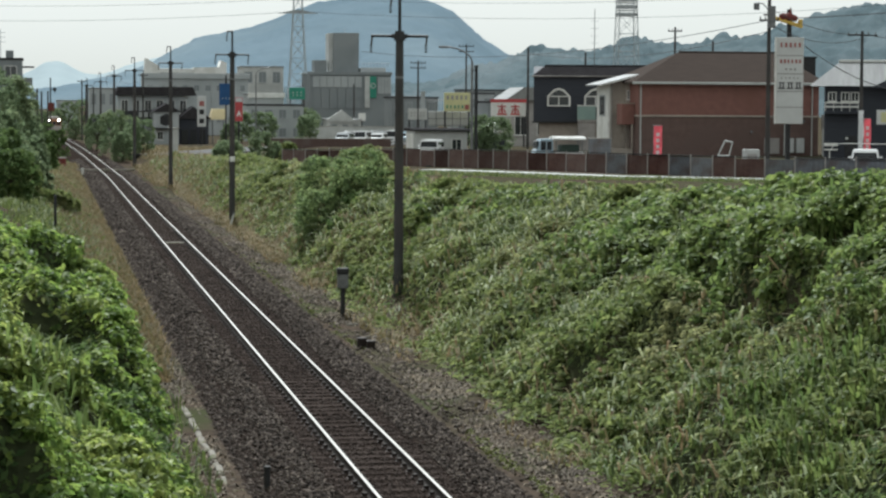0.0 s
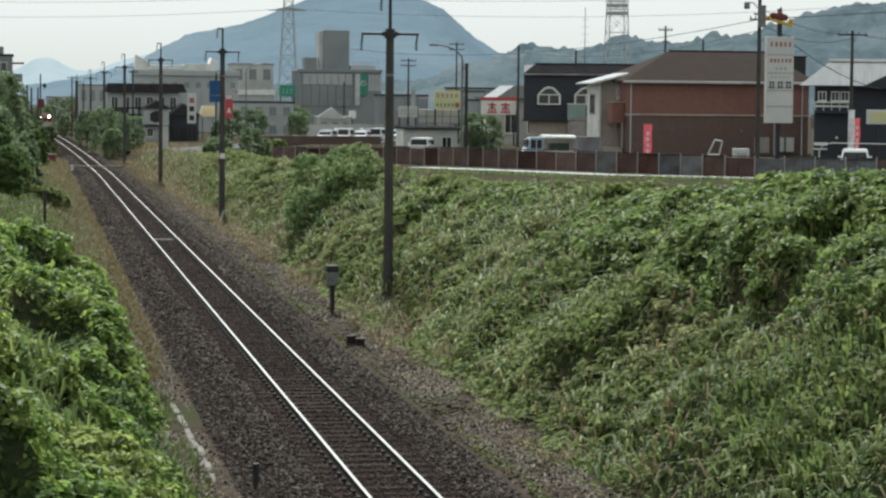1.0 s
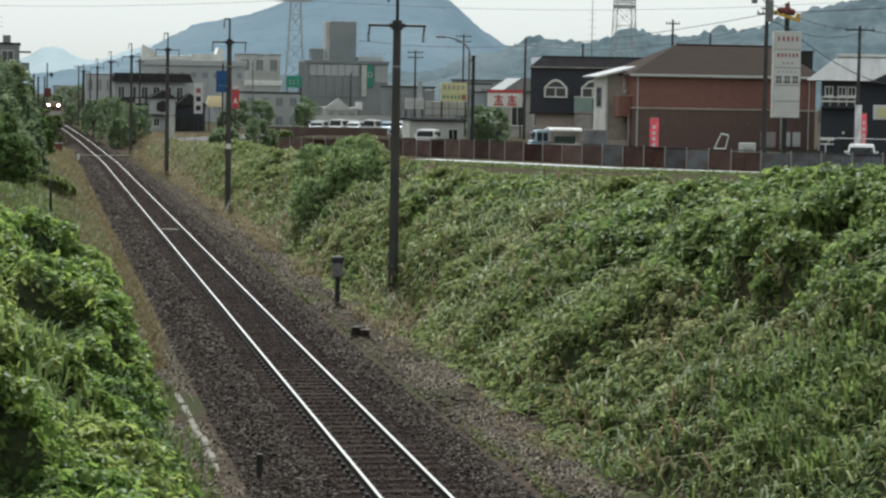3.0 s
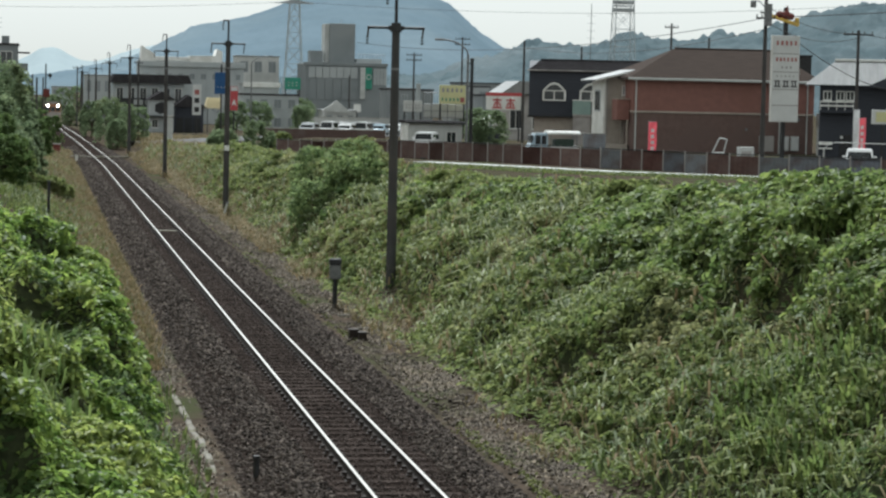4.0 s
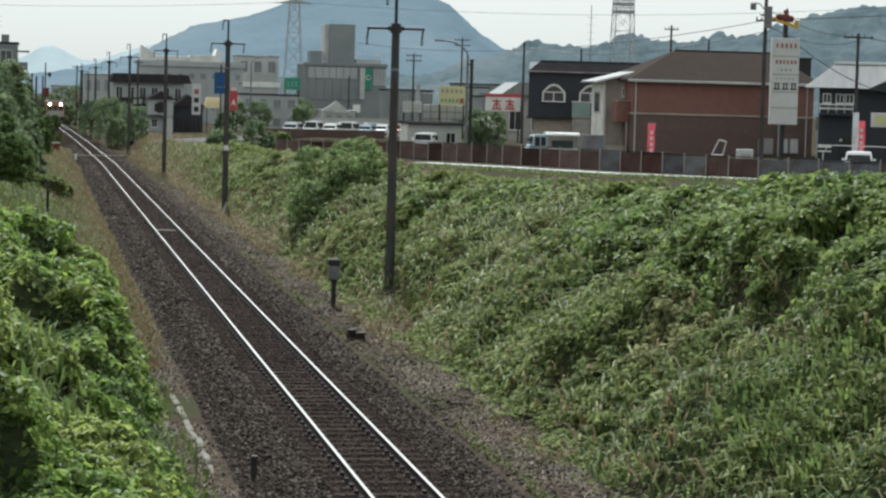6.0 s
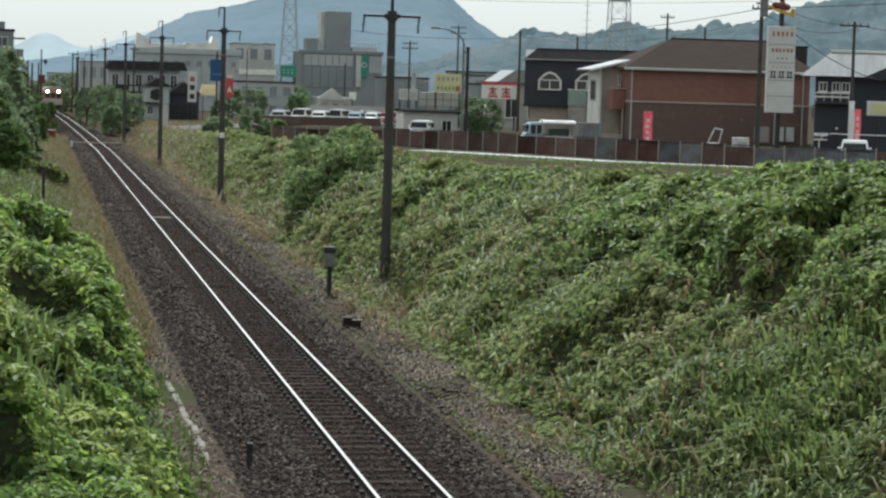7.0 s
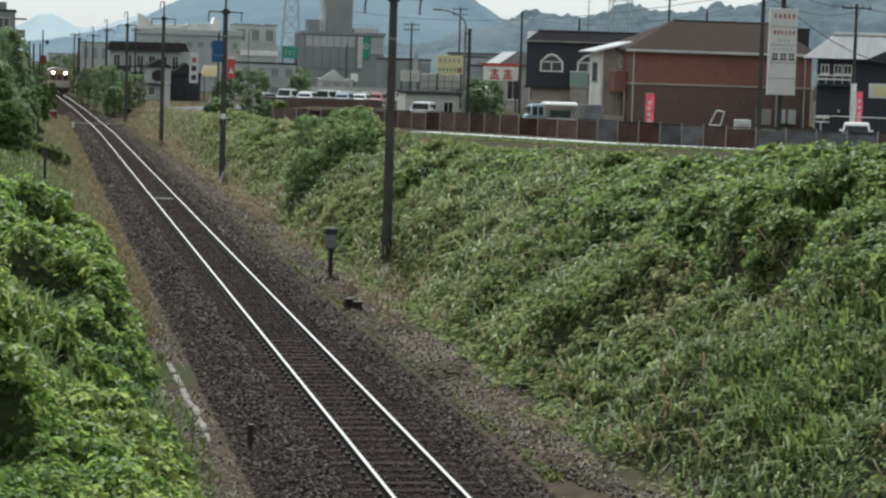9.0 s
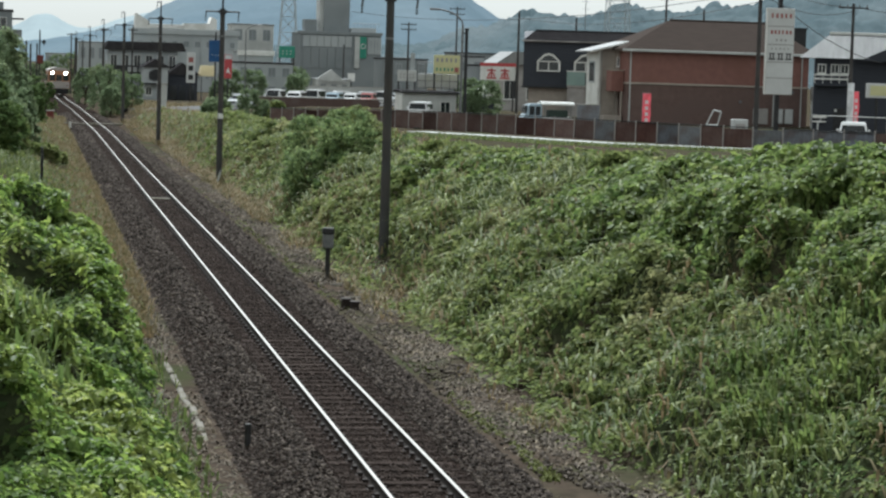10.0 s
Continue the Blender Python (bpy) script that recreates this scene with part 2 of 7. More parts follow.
def box(x0, x1, y0, y1, z0, z1, bevel=0.0):
    return add_box(bmesh.new(), x0, x1, y0, y1, z0, z1, bevel)


def add_tube(bm, a, b, r0, r1=None, seg=8):
    a, b = Vector(a), Vector(b)
    d = b - a
    m = Matrix.Translation((a + b) / 2) @ d.to_track_quat("Z", "Y").to_matrix().to_4x4()
    bmesh.ops.create_cone(bm, cap_ends=True, segments=seg, radius1=r0, radius2=r0 if r1 is None else r1, depth=d.length, matrix=m)
    return bm


def tube(a, b, r0, r1=None, seg=8):
    return add_tube(bmesh.new(), a, b, r0, r1, seg)


def pipe(points, r, seg=6):
    """One continuous round tube through the points."""
    bm = bmesh.new()
    pts = [Vector(p) for p in points]
    rings = []
    for k, p in enumerate(pts):
        d = (pts[min(k + 1, len(pts) - 1)] - pts[max(k - 1, 0)]).normalized()
        u = d.cross(Vector((0, 1, 0)) if abs(d.y) < 0.9 else Vector((0, 0, 1))).normalized()
        w = d.cross(u)
        rings.append([bm.verts.new(p + (u * math.cos(a) + w * math.sin(a)) * r) for a in np.linspace(0, 2 * math.pi, seg, endpoint=False)])
    for a, b in zip(rings, rings[1:]):
        for i in range(seg):
            bm.faces.new((a[i], a[(i + 1) % seg], b[(i + 1) % seg], b[i]))
    bm.faces.new(rings[0][::-1])
    bm.faces.new(rings[-1])
    bmesh.ops.recalc_face_normals(bm, faces=bm.faces)
    return bm


def prism(outline, y0, y1):
    """A solid with the given outline in x and z, from y0 to y1."""
    bm = bmesh.new()
    a = [bm.verts.new((x, y0, z)) for x, z in outline]
    b = [bm.verts.new((x, y1, z)) for x, z in outline]
    n = len(outline)
    bm.faces.new(a)
    bm.faces.new(b[::-1])
    for i in range(n):
        bm.faces.new((a[i], b[i], b[(i + 1) % n], a[(i + 1) % n]))
    bmesh.ops.recalc_face_normals(bm, faces=bm.faces)
    return bm


def fast_mesh(name, verts, faces, material, smooth=False):
    """A mesh object from numpy arrays; faces: (n, k) indices."""
    me = bpy.data.meshes.new(name)
    n, k = faces.shape
    me.vertices.add(len(verts))
    me.vertices.foreach_set("co", np.ascontiguousarray(verts, np.float32).ravel())
    me.loops.add(n * k)
    me.loops.foreach_set("vertex_index", np.ascontiguousarray(faces, np.int32).ravel())
    me.polygons.add(n)
    me.polygons.foreach_set("loop_start", np.arange(0, n * k, k, dtype=np.int32))
    if smooth:
        me.polygons.foreach_set("use_smooth", np.ones(n, bool))
    me.update(calc_edges=True)
    me.materials.append(material)
    return new(name, me)


def lattice(ix, iy, seed):
    h = (ix.astype(np.int64) * 374761393 + iy.astype(np.int64) * 668265263 + seed * 1442695041) & 0x7FFFFFFF
    h = ((h ^ (h >> 13)) * 1274126177) & 0x7FFFFFFF
    return ((h ^ (h >> 16)) & 0xFFFF) / 65535.0


def vnoise(x, y, seed=0):
    x, y = np.asarray(x, float), np.asarray(y, float)
    ix, iy = np.floor(x), np.floor(y)
    u, v = x - ix, y - iy
    u, v = u * u * (3 - 2 * u), v * v * (3 - 2 * v)
    a, b = lattice(ix, iy, seed), lattice(ix + 1, iy, seed)
    c, d = lattice(ix, iy + 1, seed), lattice(ix + 1, iy + 1, seed)
    return (a * (1 - u) + b * u) * (1 - v) + (c * (1 - u) + d * u) * v


def fbm(x, y, seed=0, octaves=4):
    s, w, tot = 0.0, 1.0, 0.0
    for i in range(octaves):
        s = s + w * vnoise(x * 2 ** i, y * 2 ** i, seed + i * 17)
        tot += w
        w *= 0.5
    return s / tot


# ---- the line and the lie of the land ----
def smooth_interp(q, xs, ys):
    """Piecewise interpolation with eased joints."""
    q = np.asarray(q, float)
    return (np.interp(q - 9, xs, ys) + np.interp(q, xs, ys) * 2 + np.interp(q + 9, xs, ys)) / 4


def line_x(y):
    return smooth_interp(y, (-200, 205, 235, 270, 323, 420, 514, 900), (0, 0, -0.35, -0.95, -2.05, -2.9, -3.2, -3.2))


def line_z(y):
    return smooth_interp(y, (-200, 225, 260, 323, 400, 514, 900), (0, 0, 0.2, 0.5, 0.0, -1.3, -2.0))


TOE, BANK = 4.5, 0.72


def crest_z(y):
    return np.interp(y, (-60, 40, 47, 54, 65, 80, 100, 120, 140, 175, 215, 240, 300, 500), (5.0, 4.8, 4.45, 3.9, 3.5, 3.08, 2.7, 2.3, 1.9, 1.6, 0.9, 0.25, 0.2, -0.3))


def left_z(y):
    return np.interp(y, (-60, 100, 140, 200, 240, 500), (2.4, 2.0, 1.1, 0.4, 0.1, -0.4))


def land(x, y):
    """Height of the bare ground."""
    x, y = np.asarray(x, float), np.asarray(y, float)
    u, tz = x - line_x(y), line_z(y)
    town = np.interp(y, (0, 120, 140, 215, 260, 320, 420), (4.2, 2.35, 1.92, 1.92, 1.4, 0.5, 0.2))
    far = np.clip((u - 14) / 10, 0, 1)
    top = crest_z(y) * (1 - far) + np.maximum(town, crest_z(y) * 0) * far
    right = np.minimum(-0.42 + BANK * np.maximum(u - TOE, 0), np.maximum(top, -0.42))
    left = np.minimum(-0.42 + 0.55 * np.maximum(-u - 3.2, 0), np.maximum(left_z(y) + 0.02 * np.maximum(-u - 8, 0), -0.42))
    z = np.where(u > 0, right, left)
    near = np.clip(1 - (np.abs(u) - 5) / 20, 0, 1)
    z = z + tz * near
    return z


def ground_at(x, y):
    return float(land(x, y))


# ---- setting: ground, hills ----
def grid_sheet(name, xs, ys, height, material, label):
    gx, gy = np.meshgrid(xs, ys)
    v = np.stack([gx, gy, height(gx, gy)], -1).reshape(-1, 3)
    nx, ny = len(xs), len(ys)
    i = (np.arange(ny - 1)[:, None] * nx + np.arange(nx - 1)[None, :]).ravel()
    f = np.stack([i, i + 1, i + nx + 1, i + nx], 1)
    return tagged(fast_mesh(name, v, f, material, True), label, name.split("_")[0], kind="structure")


def spread(*spans):
    return np.concatenate([np.arange(a, b, s) for a, b, s in spans])


XS = spread((-4200, -400, 400), (-400, -60, 40), (-60, -12, 4), (-12, 14, 0.4), (14, 60, 3), (60, 400, 34), (400, 4600, 400))
YS = spread((-400, 0, 40), (0, 30, 5), (30, 160, 1.0), (160, 340, 3), (340, 560, 10), (560, 5000, 370))
grid_sheet("ground", XS, YS, lambda x, y: land(x, y) + (fbm(x * 0.8, y * 0.8, 3) - 0.5) * 0.14 * (np.abs(x) < 40) * (np.abs(x - line_x(y)) > 2.7),
           M["soil"], "soil and rough grass of the cutting and town")


def ridge(name, distance, outline, base, thick, material, label, seed, rough):
    """A hill: a long ridge of the given skyline (azimuth in degrees from the line, height in metres), sloping down to both sides."""
    az = np.linspace(outline[0][0], outline[-1][0], 700)
    top = np.interp(az, [a for a, _ in outline], [h for _, h in outline])
    k = np.ones(15) / 15
    top = np.convolve(np.pad(top, 7, mode="edge"), k, "valid")
    rows = np.concatenate([np.linspace(-1, 0, 52), np.linspace(0.1, 1, 8)])
    d = distance + rows[:, None] * thick + 0 * az[None, :]
    a = np.radians(az)[None, :]
    fall = (1 - np.abs(rows)) ** 0.75
    z = base + (top[None, :] - base) * fall[:, None]
    wx, g = d * np.tan(a), distance / 1150 * 5.5
    canopy = vnoise(wx / g, d / g, seed) + 0.6 * vnoise(wx / g * 2.3, d / g * 2.3, seed + 5) - 0.8
    swell = fbm(wx / (g * 9), d / (g * 9), seed + 9, 3) - 0.5
    z = z + (canopy * rough + swell * rough * 4 * (1 - fall[:, None])) * (fall[:, None] > 0.03)
    v = np.stack([EYE[0] + d * np.tan(a), d, z], -1).reshape(-1, 3)
    n = len(az)
    i = (np.arange(len(rows) - 1)[:, None] * n + np.arange(n - 1)[None, :]).ravel()
    f = np.stack([i, i + 1, i + n + 1, i + n], 1)
    return tagged(fast_mesh(name, v, f, material, True), label, "hill", kind="structure")


def sky_line(distance, pts):
    """Skyline from azimuth and elevation in degrees."""
    return [(a, EYE[2] + distance * math.tan(radians(e)) / math.cos(radians(a))) for a, e in pts]


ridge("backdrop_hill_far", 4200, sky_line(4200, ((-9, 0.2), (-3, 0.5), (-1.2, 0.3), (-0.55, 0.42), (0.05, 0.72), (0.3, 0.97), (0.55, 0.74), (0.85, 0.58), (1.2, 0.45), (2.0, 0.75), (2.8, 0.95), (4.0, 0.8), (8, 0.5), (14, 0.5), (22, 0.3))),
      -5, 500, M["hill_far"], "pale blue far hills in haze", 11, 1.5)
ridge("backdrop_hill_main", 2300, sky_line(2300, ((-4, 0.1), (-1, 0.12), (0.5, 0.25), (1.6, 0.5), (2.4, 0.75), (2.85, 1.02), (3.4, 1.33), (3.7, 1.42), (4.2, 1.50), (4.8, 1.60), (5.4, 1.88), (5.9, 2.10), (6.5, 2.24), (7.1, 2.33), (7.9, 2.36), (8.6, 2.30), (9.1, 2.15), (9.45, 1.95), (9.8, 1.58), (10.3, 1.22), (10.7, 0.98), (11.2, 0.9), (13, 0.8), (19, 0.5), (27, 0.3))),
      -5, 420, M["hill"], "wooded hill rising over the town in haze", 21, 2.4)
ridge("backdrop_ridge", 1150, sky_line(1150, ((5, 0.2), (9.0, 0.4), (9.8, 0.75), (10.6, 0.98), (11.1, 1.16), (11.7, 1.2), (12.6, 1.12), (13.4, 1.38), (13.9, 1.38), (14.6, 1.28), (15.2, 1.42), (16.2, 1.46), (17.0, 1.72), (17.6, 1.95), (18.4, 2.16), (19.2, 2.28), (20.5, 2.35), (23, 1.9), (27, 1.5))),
      -5, 220, M["hill_near"], "wooded ridge behind the houses, haze put into its colour", 31, 4.2)

# ---- the railway ----
SPOTS = np.concatenate([np.arange(-6, 204, 6.0), np.arange(204, 620, 4.0)])


def sweep(name, outline, offset, material, label="", parent=None):
    """Extrudes an outline (across, up) along the line at the given offset."""
    n = len(outline)
    o = np.array(outline)
    v = np.stack([line_x(SPOTS)[:, None] + offset + o[None, :, 0], SPOTS[:, None] + 0 * o[None, :, 0], line_z(SPOTS)[:, None] + o[None, :, 1]], -1).reshape(-1, 3)
    k, j = np.meshgrid(np.arange(len(SPOTS) - 1), np.arange(n), indexing="ij")
    a, b = (k * n + j).ravel(), (k * n + (j + 1) % n).ravel()
    f = np.stack([a, b, b + n, a + n], 1)
    ob = fast_mesh(name, v, f, material)
    if parent is not None:
        ob.parent = parent
    return tagged(ob, label)


line = tagged(new("railway_track"), "single narrow-gauge railway track on dark ballast", "railway track", kind="structure")
sweep("ballast_bed", [(-2.8, -0.62), (-2.45, -0.44), (-1.62, -0.16), (-0.75, -0.165), (0, -0.18), (0.75, -0.165), (1.62, -0.16), (2.4, -0.44), (2.7, -0.62)][::-1], 0, M["ballast"], "dark brown-grey ballast", line)
for side in (-0.566, 0.566):
    rail = sweep("rail", [(-0.062, -0.153), (-0.062, -0.143), (-0.012, -0.125), (-0.011, -0.045), (-0.032, -0.032), (-0.0325, -0.006),
                          (0.0325, -0.006), (0.032, -0.032), (0.011, -0.045), (0.012, -0.125), (0.062, -0.143), (0.062, -0.153)][::-1], side, M["rust"], "worn steel rail with rusty web", line)
    sweep("rail_head", [(-0.0325, -0.0055), (-0.028, 0.0), (0.028, 0.0), (0.0325, -0.0055)][::-1], side, M["railhead"], "bright polished running surface", rail)


# ---- leaves and grass ----
def leaves(name, p, nrm, size, material, label, kind="stuff", category="", parent=None, narrow=0.52):
    """Folded leaves: one four-cornered blade at each point."""
    n = len(p)
    r = np.random.RandomState(len(p) + int(abs(p[0, 0] * 97)) % 991)
    nrm = nrm + r.normal(0, 0.42, (n, 3))
    nrm /= np.linalg.norm(nrm, axis=1, keepdims=True) + 1e-9
    t = r.normal(0, 1, (n, 3)) + np.array([0, 0, -0.5])
    t -= nrm * (t * nrm).sum(1, keepdims=True)
    t /= np.linalg.norm(t, axis=1, keepdims=True) + 1e-9
    b = np.cross(nrm, t)
    s = size[:, None]
    w = narrow * (0.85 + 0.3 * r.rand(n, 1))
    v = np.stack([p - t * s * 0.5, p + b * s * 0.5 * w + nrm * s * 0.14 - t * s * 0.05, p + t * s * 0.55 - nrm * s * 0.1, p - b * s * 0.5 * w + nrm * s * 0.14 - t * s * 0.05], 1).reshape(-1, 3)
    i = np.arange(n) * 4
    f = np.concatenate([np.stack([i, i + 1, i + 2], 1), np.stack([i, i + 2, i + 3], 1)])
    ob = fast_mesh(name, v, f, material)
    if parent is not None:
        ob.parent = parent
    return tagged(ob, label, category, kind=kind)


def blades(name, p, height, material, label, lean=0.5):
    n = len(p)
    r = np.random.RandomState(n % 9973)
    a = r.rand(n) * 6.283
    side = np.stack([np.cos(a), np.sin(a), 0 * a], 1)
    bend = np.stack([np.cos(a + 1.4), np.sin(a + 1.4), 0 * a], 1) * (r.rand(n, 1) * lean)
    h = (height * (0.6 + 0.7 * r.rand(n)))[:, None]
    w = 0.012 + 0.018 * r.rand(n, 1) + h * 0.012
    up = np.array([0, 0, 1.0])
    v = np.stack([p - side * w, p + side * w, p + up * h * 0.6 + bend * h * 0.4 + side * w * 0.8, p + up * h * 0.6 + bend * h * 0.4 - side * w * 0.8,
                  p + up * h * (1 - 0.3 * lean) + bend * h * 1.1], 1).reshape(-1, 3)
    i = np.arange(n) * 5
    f = np.concatenate([np.stack([i, i + 1, i + 2], 1), np.stack([i, i + 2, i + 3], 1), np.stack([i + 3, i + 2, i + 4], 1)])
    return tagged(fast_mesh(name, v, f, material), label, "grass", kind="stuff")


# shaded hollows in front of taller heaps of vines: place and half-widths
HOLLOWS = ((-5.5, 53.5, 0.7, 3.2), (-5.1, 48.6, 0.6, 2.8), (-3.85, 46.9, 0.45, 2.6), (-4.2, 51.0, 0.4, 2.0), (-6.3, 30.6, 0.45, 1.1), (-4.1, 67.5, 0.5, 3.2), (-5.55, 76.0, 0.6, 3.4),
           (9.25, 57.8, 0.6, 1.2), (7.55, 49.3, 0.55, 1.3), (7.5, 46.6, 0.5, 1.1), (7.6, 43.8, 0.6, 1.1), (9.0, 45.2, 0.5, 0.8), (7.6, 57.0, 0.4, 1.0), (8.3, 104.0, 0.6, 2.0), (5.0, 51.0, 0.4, 1.2), (5.1, 59.5, 0.35, 1.2))
# rounded heaps where shrubs push the vines up: place, half-widths, height
HEAPS = ((6.2, 105.5, 1.5, 4.0, 1.1), (7.4, 108.0, 1.3, 4.5, 1.0))


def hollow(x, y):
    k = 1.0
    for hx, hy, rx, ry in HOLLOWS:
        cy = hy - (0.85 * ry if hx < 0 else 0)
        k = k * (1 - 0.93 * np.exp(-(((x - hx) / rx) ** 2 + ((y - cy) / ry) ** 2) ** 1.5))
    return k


def heaps(x, y):
    k = 0.0
    for hx, hy, rx, ry in HOLLOWS:
        if hx < 0:
            rise = np.clip((y - hy + 0.2) / 0.4, 0, 1)
            k = k + 1.1 * np.exp(-((x - hx) / (rx * 1.25)) ** 4) * rise * np.exp(-np.maximum(y - hy, 0) / 3.0)
            continue
        k = k + 0.35 * np.exp(-(((x - hx - 0.15) / (rx * 1.5)) ** 2 + ((y - hy - 1.5 * ry) / (ry * 0.9)) ** 2) ** 1.5)
    for hx, hy, rx, ry, h in HEAPS:
        k = k + h * np.exp(-(((x - hx) / rx) ** 2 + ((y - hy) / ry) ** 2))
    # a thick quilt of vines that ends in an overhanging edge part way down the slope
    edge = 7.35 + 0.9 * (fbm(y * 0.3, y * 0 + 2, 52, 2) - 0.5) + np.clip((y - 50) / 6, 0, 1) * 1.2
    step = np.clip((x - edge) / 0.5, 0, 1)
    return k + 0.42 * step * step * (3 - 2 * step) * np.clip((60 - y) / 5, 0, 1) * np.clip((TOE + (crest_z(y) + 0.42) / BANK - x) / 1.6, 0, 1)


def hummock(x, y, seed):
    """Height of the tangled growth above the bare ground, with ribs that hang down the slope."""
    big = fbm(x * 0.38 + y * 0.08, y * 0.24, seed, 3)
    small = fbm(x * 1.7, y * 1.3, seed + 40, 2)
    rib = fbm(x * 0.28 + 3, y * 0.42, seed + 23, 2)
    crown = np.clip((crest_z(y) - land(x, y)) / 1.2, 0.0, 1) * (x > 0) + (x < 0)
    n = fbm(x * np.where(x < 0, 0.5, 0.34), y * np.where(x < 0, 0.24, 0.17), seed + 70, 2)
    s = np.clip((n - 0.46) / 0.11, 0, 1)
    mound = s * s * (3 - 2 * s) * np.where(x < 0, 0.5, 0.4) + 0.9 * np.maximum(rib - 0.5, 0) * crown
    foot = np.clip((np.abs(x - line_x(y)) - np.where(x < 0, 3.0, 3.6)) / np.where(x < 0, 1.2, 2.4), 0.15, 1)
    foot = foot * (1 - 0.8 * np.exp(-((x - 4.9) / 1.0) ** 2 - ((y - 74) / 8) ** 2))
    body = mound + np.clip(0.14 + (1.2 + 1.4 * crown) * np.maximum(big - 0.38, 0) + 0.45 * (small - 0.42), 0.05, 0.6 + 0.8 * crown) * np.where(x < 0, 0.55, 0.8)
    return (body + heaps(x, y)) * (np.where(x < 0, 0.1, 0.4) + np.where(x < 0, 0.9, 0.6) * hollow(x, y)) * foot


def over_growth(x, y, seed, lift=0.0):
    """Top of the growth and its outward direction."""
    top = lambda a, b: land(a, b) + hummock(a, b, seed) + lift
    e = 0.25
    z = top(x, y)
    nx, ny = (top(x + e, y) - top(x - e, y)) / (2 * e), (top(x, y + e) - top(x, y - e)) / (2 * e)
    nrm = np.stack([-nx, -ny, np.ones_like(nx)], 1)
    return np.stack([x, y, z], 1), nrm / np.linalg.norm(nrm, axis=1, keepdims=True)


def scatter(n, xr, yr, seed, keep):
    """Places on a stretch of bank, denser towards the bridge."""
    r = np.random.RandomState(seed)
    y = yr[0] * (yr[1] / yr[0]) ** r.rand(n)
    x = xr[0] + (xr[1] - xr[0]) * r.rand(n)
    ok = keep(x, y) > r.rand(n)
    return x[ok], y[ok], r


def growth(name, n, xr, yr, seed, size, material, label, depth=0.3, keep=None, lift=0.0):
    """Leaves over the hummocks inside a stretch of bank."""
    x, y, r = scatter(n, xr, yr, seed, keep)
    p, nrm = over_growth(x, y, seed, lift)
    p = p - nrm * (r.rand(len(x), 1) ** 1.5 * depth)
    s = size * (0.6 + 0.8 * r.rand(len(x))) * (y / yr[0]) ** 0.45
    return leaves(name, p, nrm + np.array([0, 0, 0.35]), s, material, label, category="vines")


def sprays(name, n, each, xr, yr, seed, base, radius, size, material, label, keep):
    """Domed sprays of leaves that stand out of the growth, with shaded gaps between them."""
    x, y, r = scatter(n, xr, yr, seed, keep)
    c, nrm = over_growth(x, y, base)
    k = np.repeat(np.arange(len(x)), each)
    d = r.normal(0, 1, (len(k), 3)) + nrm[k] * 0.9 + np.array([0, 0, 0.5])
    d /= np.linalg.norm(d, axis=1, keepdims=True)
    far = (y / yr[0]) ** 0.4
    rad = (radius * (0.5 + 0.9 * r.rand(len(x)) ** 1.5) * far)[k, None]
    p = c[k] + d * rad * (0.55 + 0.5 * r.rand(len(k), 1)) * np.array([1, 1.2, 0.7]) - nrm[k] * 0.08
    s = size * (0.6 + 0.8 * r.rand(len(k))) * far[k]
    return leaves(name, p, d + np.array([0, 0, 0.45]), s, material, label, category="vines", narrow=0.62)


# patches on the right bank where the vines thin out to grass
def thin(x, y):
    return fbm(x * 0.22 + 5, y * 0.16, 77, 3)


def toe_fade(x, y):
    return np.clip((x - line_x(y) - 3.75) / 0.8 + (fbm(x * 0.9, y * 0.5, 8) - 0.5) * 1.3, 0, 1)


def clear(x, y):
    """Bare spot round the foot of the nearest pole."""
    return 1 - np.exp(-((x - 5.05) / 0.75) ** 2 - ((y - 77.0) / 4.0) ** 2)


def dry_zone(x, y):
    """Straw-coloured stretch low on the far part of the slope."""
    return np.clip((y - 86) / 12, 0, 1) * np.clip(1.25 - (x - line_x(y) - 3.8) / 2.6, 0, 1) * np.clip((fbm(x * 0.5, y * 0.12, 91, 2) - 0.28) * 5, 0, 1)


def crest_fade(x, y):
    return np.clip((TOE + (crest_z(y) + 0.42) / BANK + 1.6 - x) / 0.6, 0, 1) * (1 - (x > 8.6) * (y > 190))


def left_fade(x, y):
    return np.clip((94 - y) / 16, 0, 1) * np.clip((-x - 3.15 - 3.4 * np.clip((y - 78) / 30, 0, 1)) / 0.6 + (fbm(x, y * 0.5, 18) - 0.5) * 1.2, 0, 1)


def lush(x, y):
    """Where broad-leaved vines smother the upper slope."""
    return np.clip((fbm(x * 0.3 + 9, y * 0.16, 63, 3) - 0.44) * 8, 0, 1) * np.clip((x - 6.6) / 1.5, 0, 1) + np.clip((x - 7.3) / 0.6, 0, 1) * np.clip((58 - y) / 6, 0, 1) * 0.9


def shade_sheet(name, xs, ys, seed, fade, label):
    """A dark sheet a little below the leaf tops that stands in for shade."""
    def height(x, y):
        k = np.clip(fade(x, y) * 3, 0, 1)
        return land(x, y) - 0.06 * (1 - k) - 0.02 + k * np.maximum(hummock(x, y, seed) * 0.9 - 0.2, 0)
    ob = grid_sheet(name, xs, ys, height, M["under_shade"], label)
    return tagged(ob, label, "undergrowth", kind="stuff")


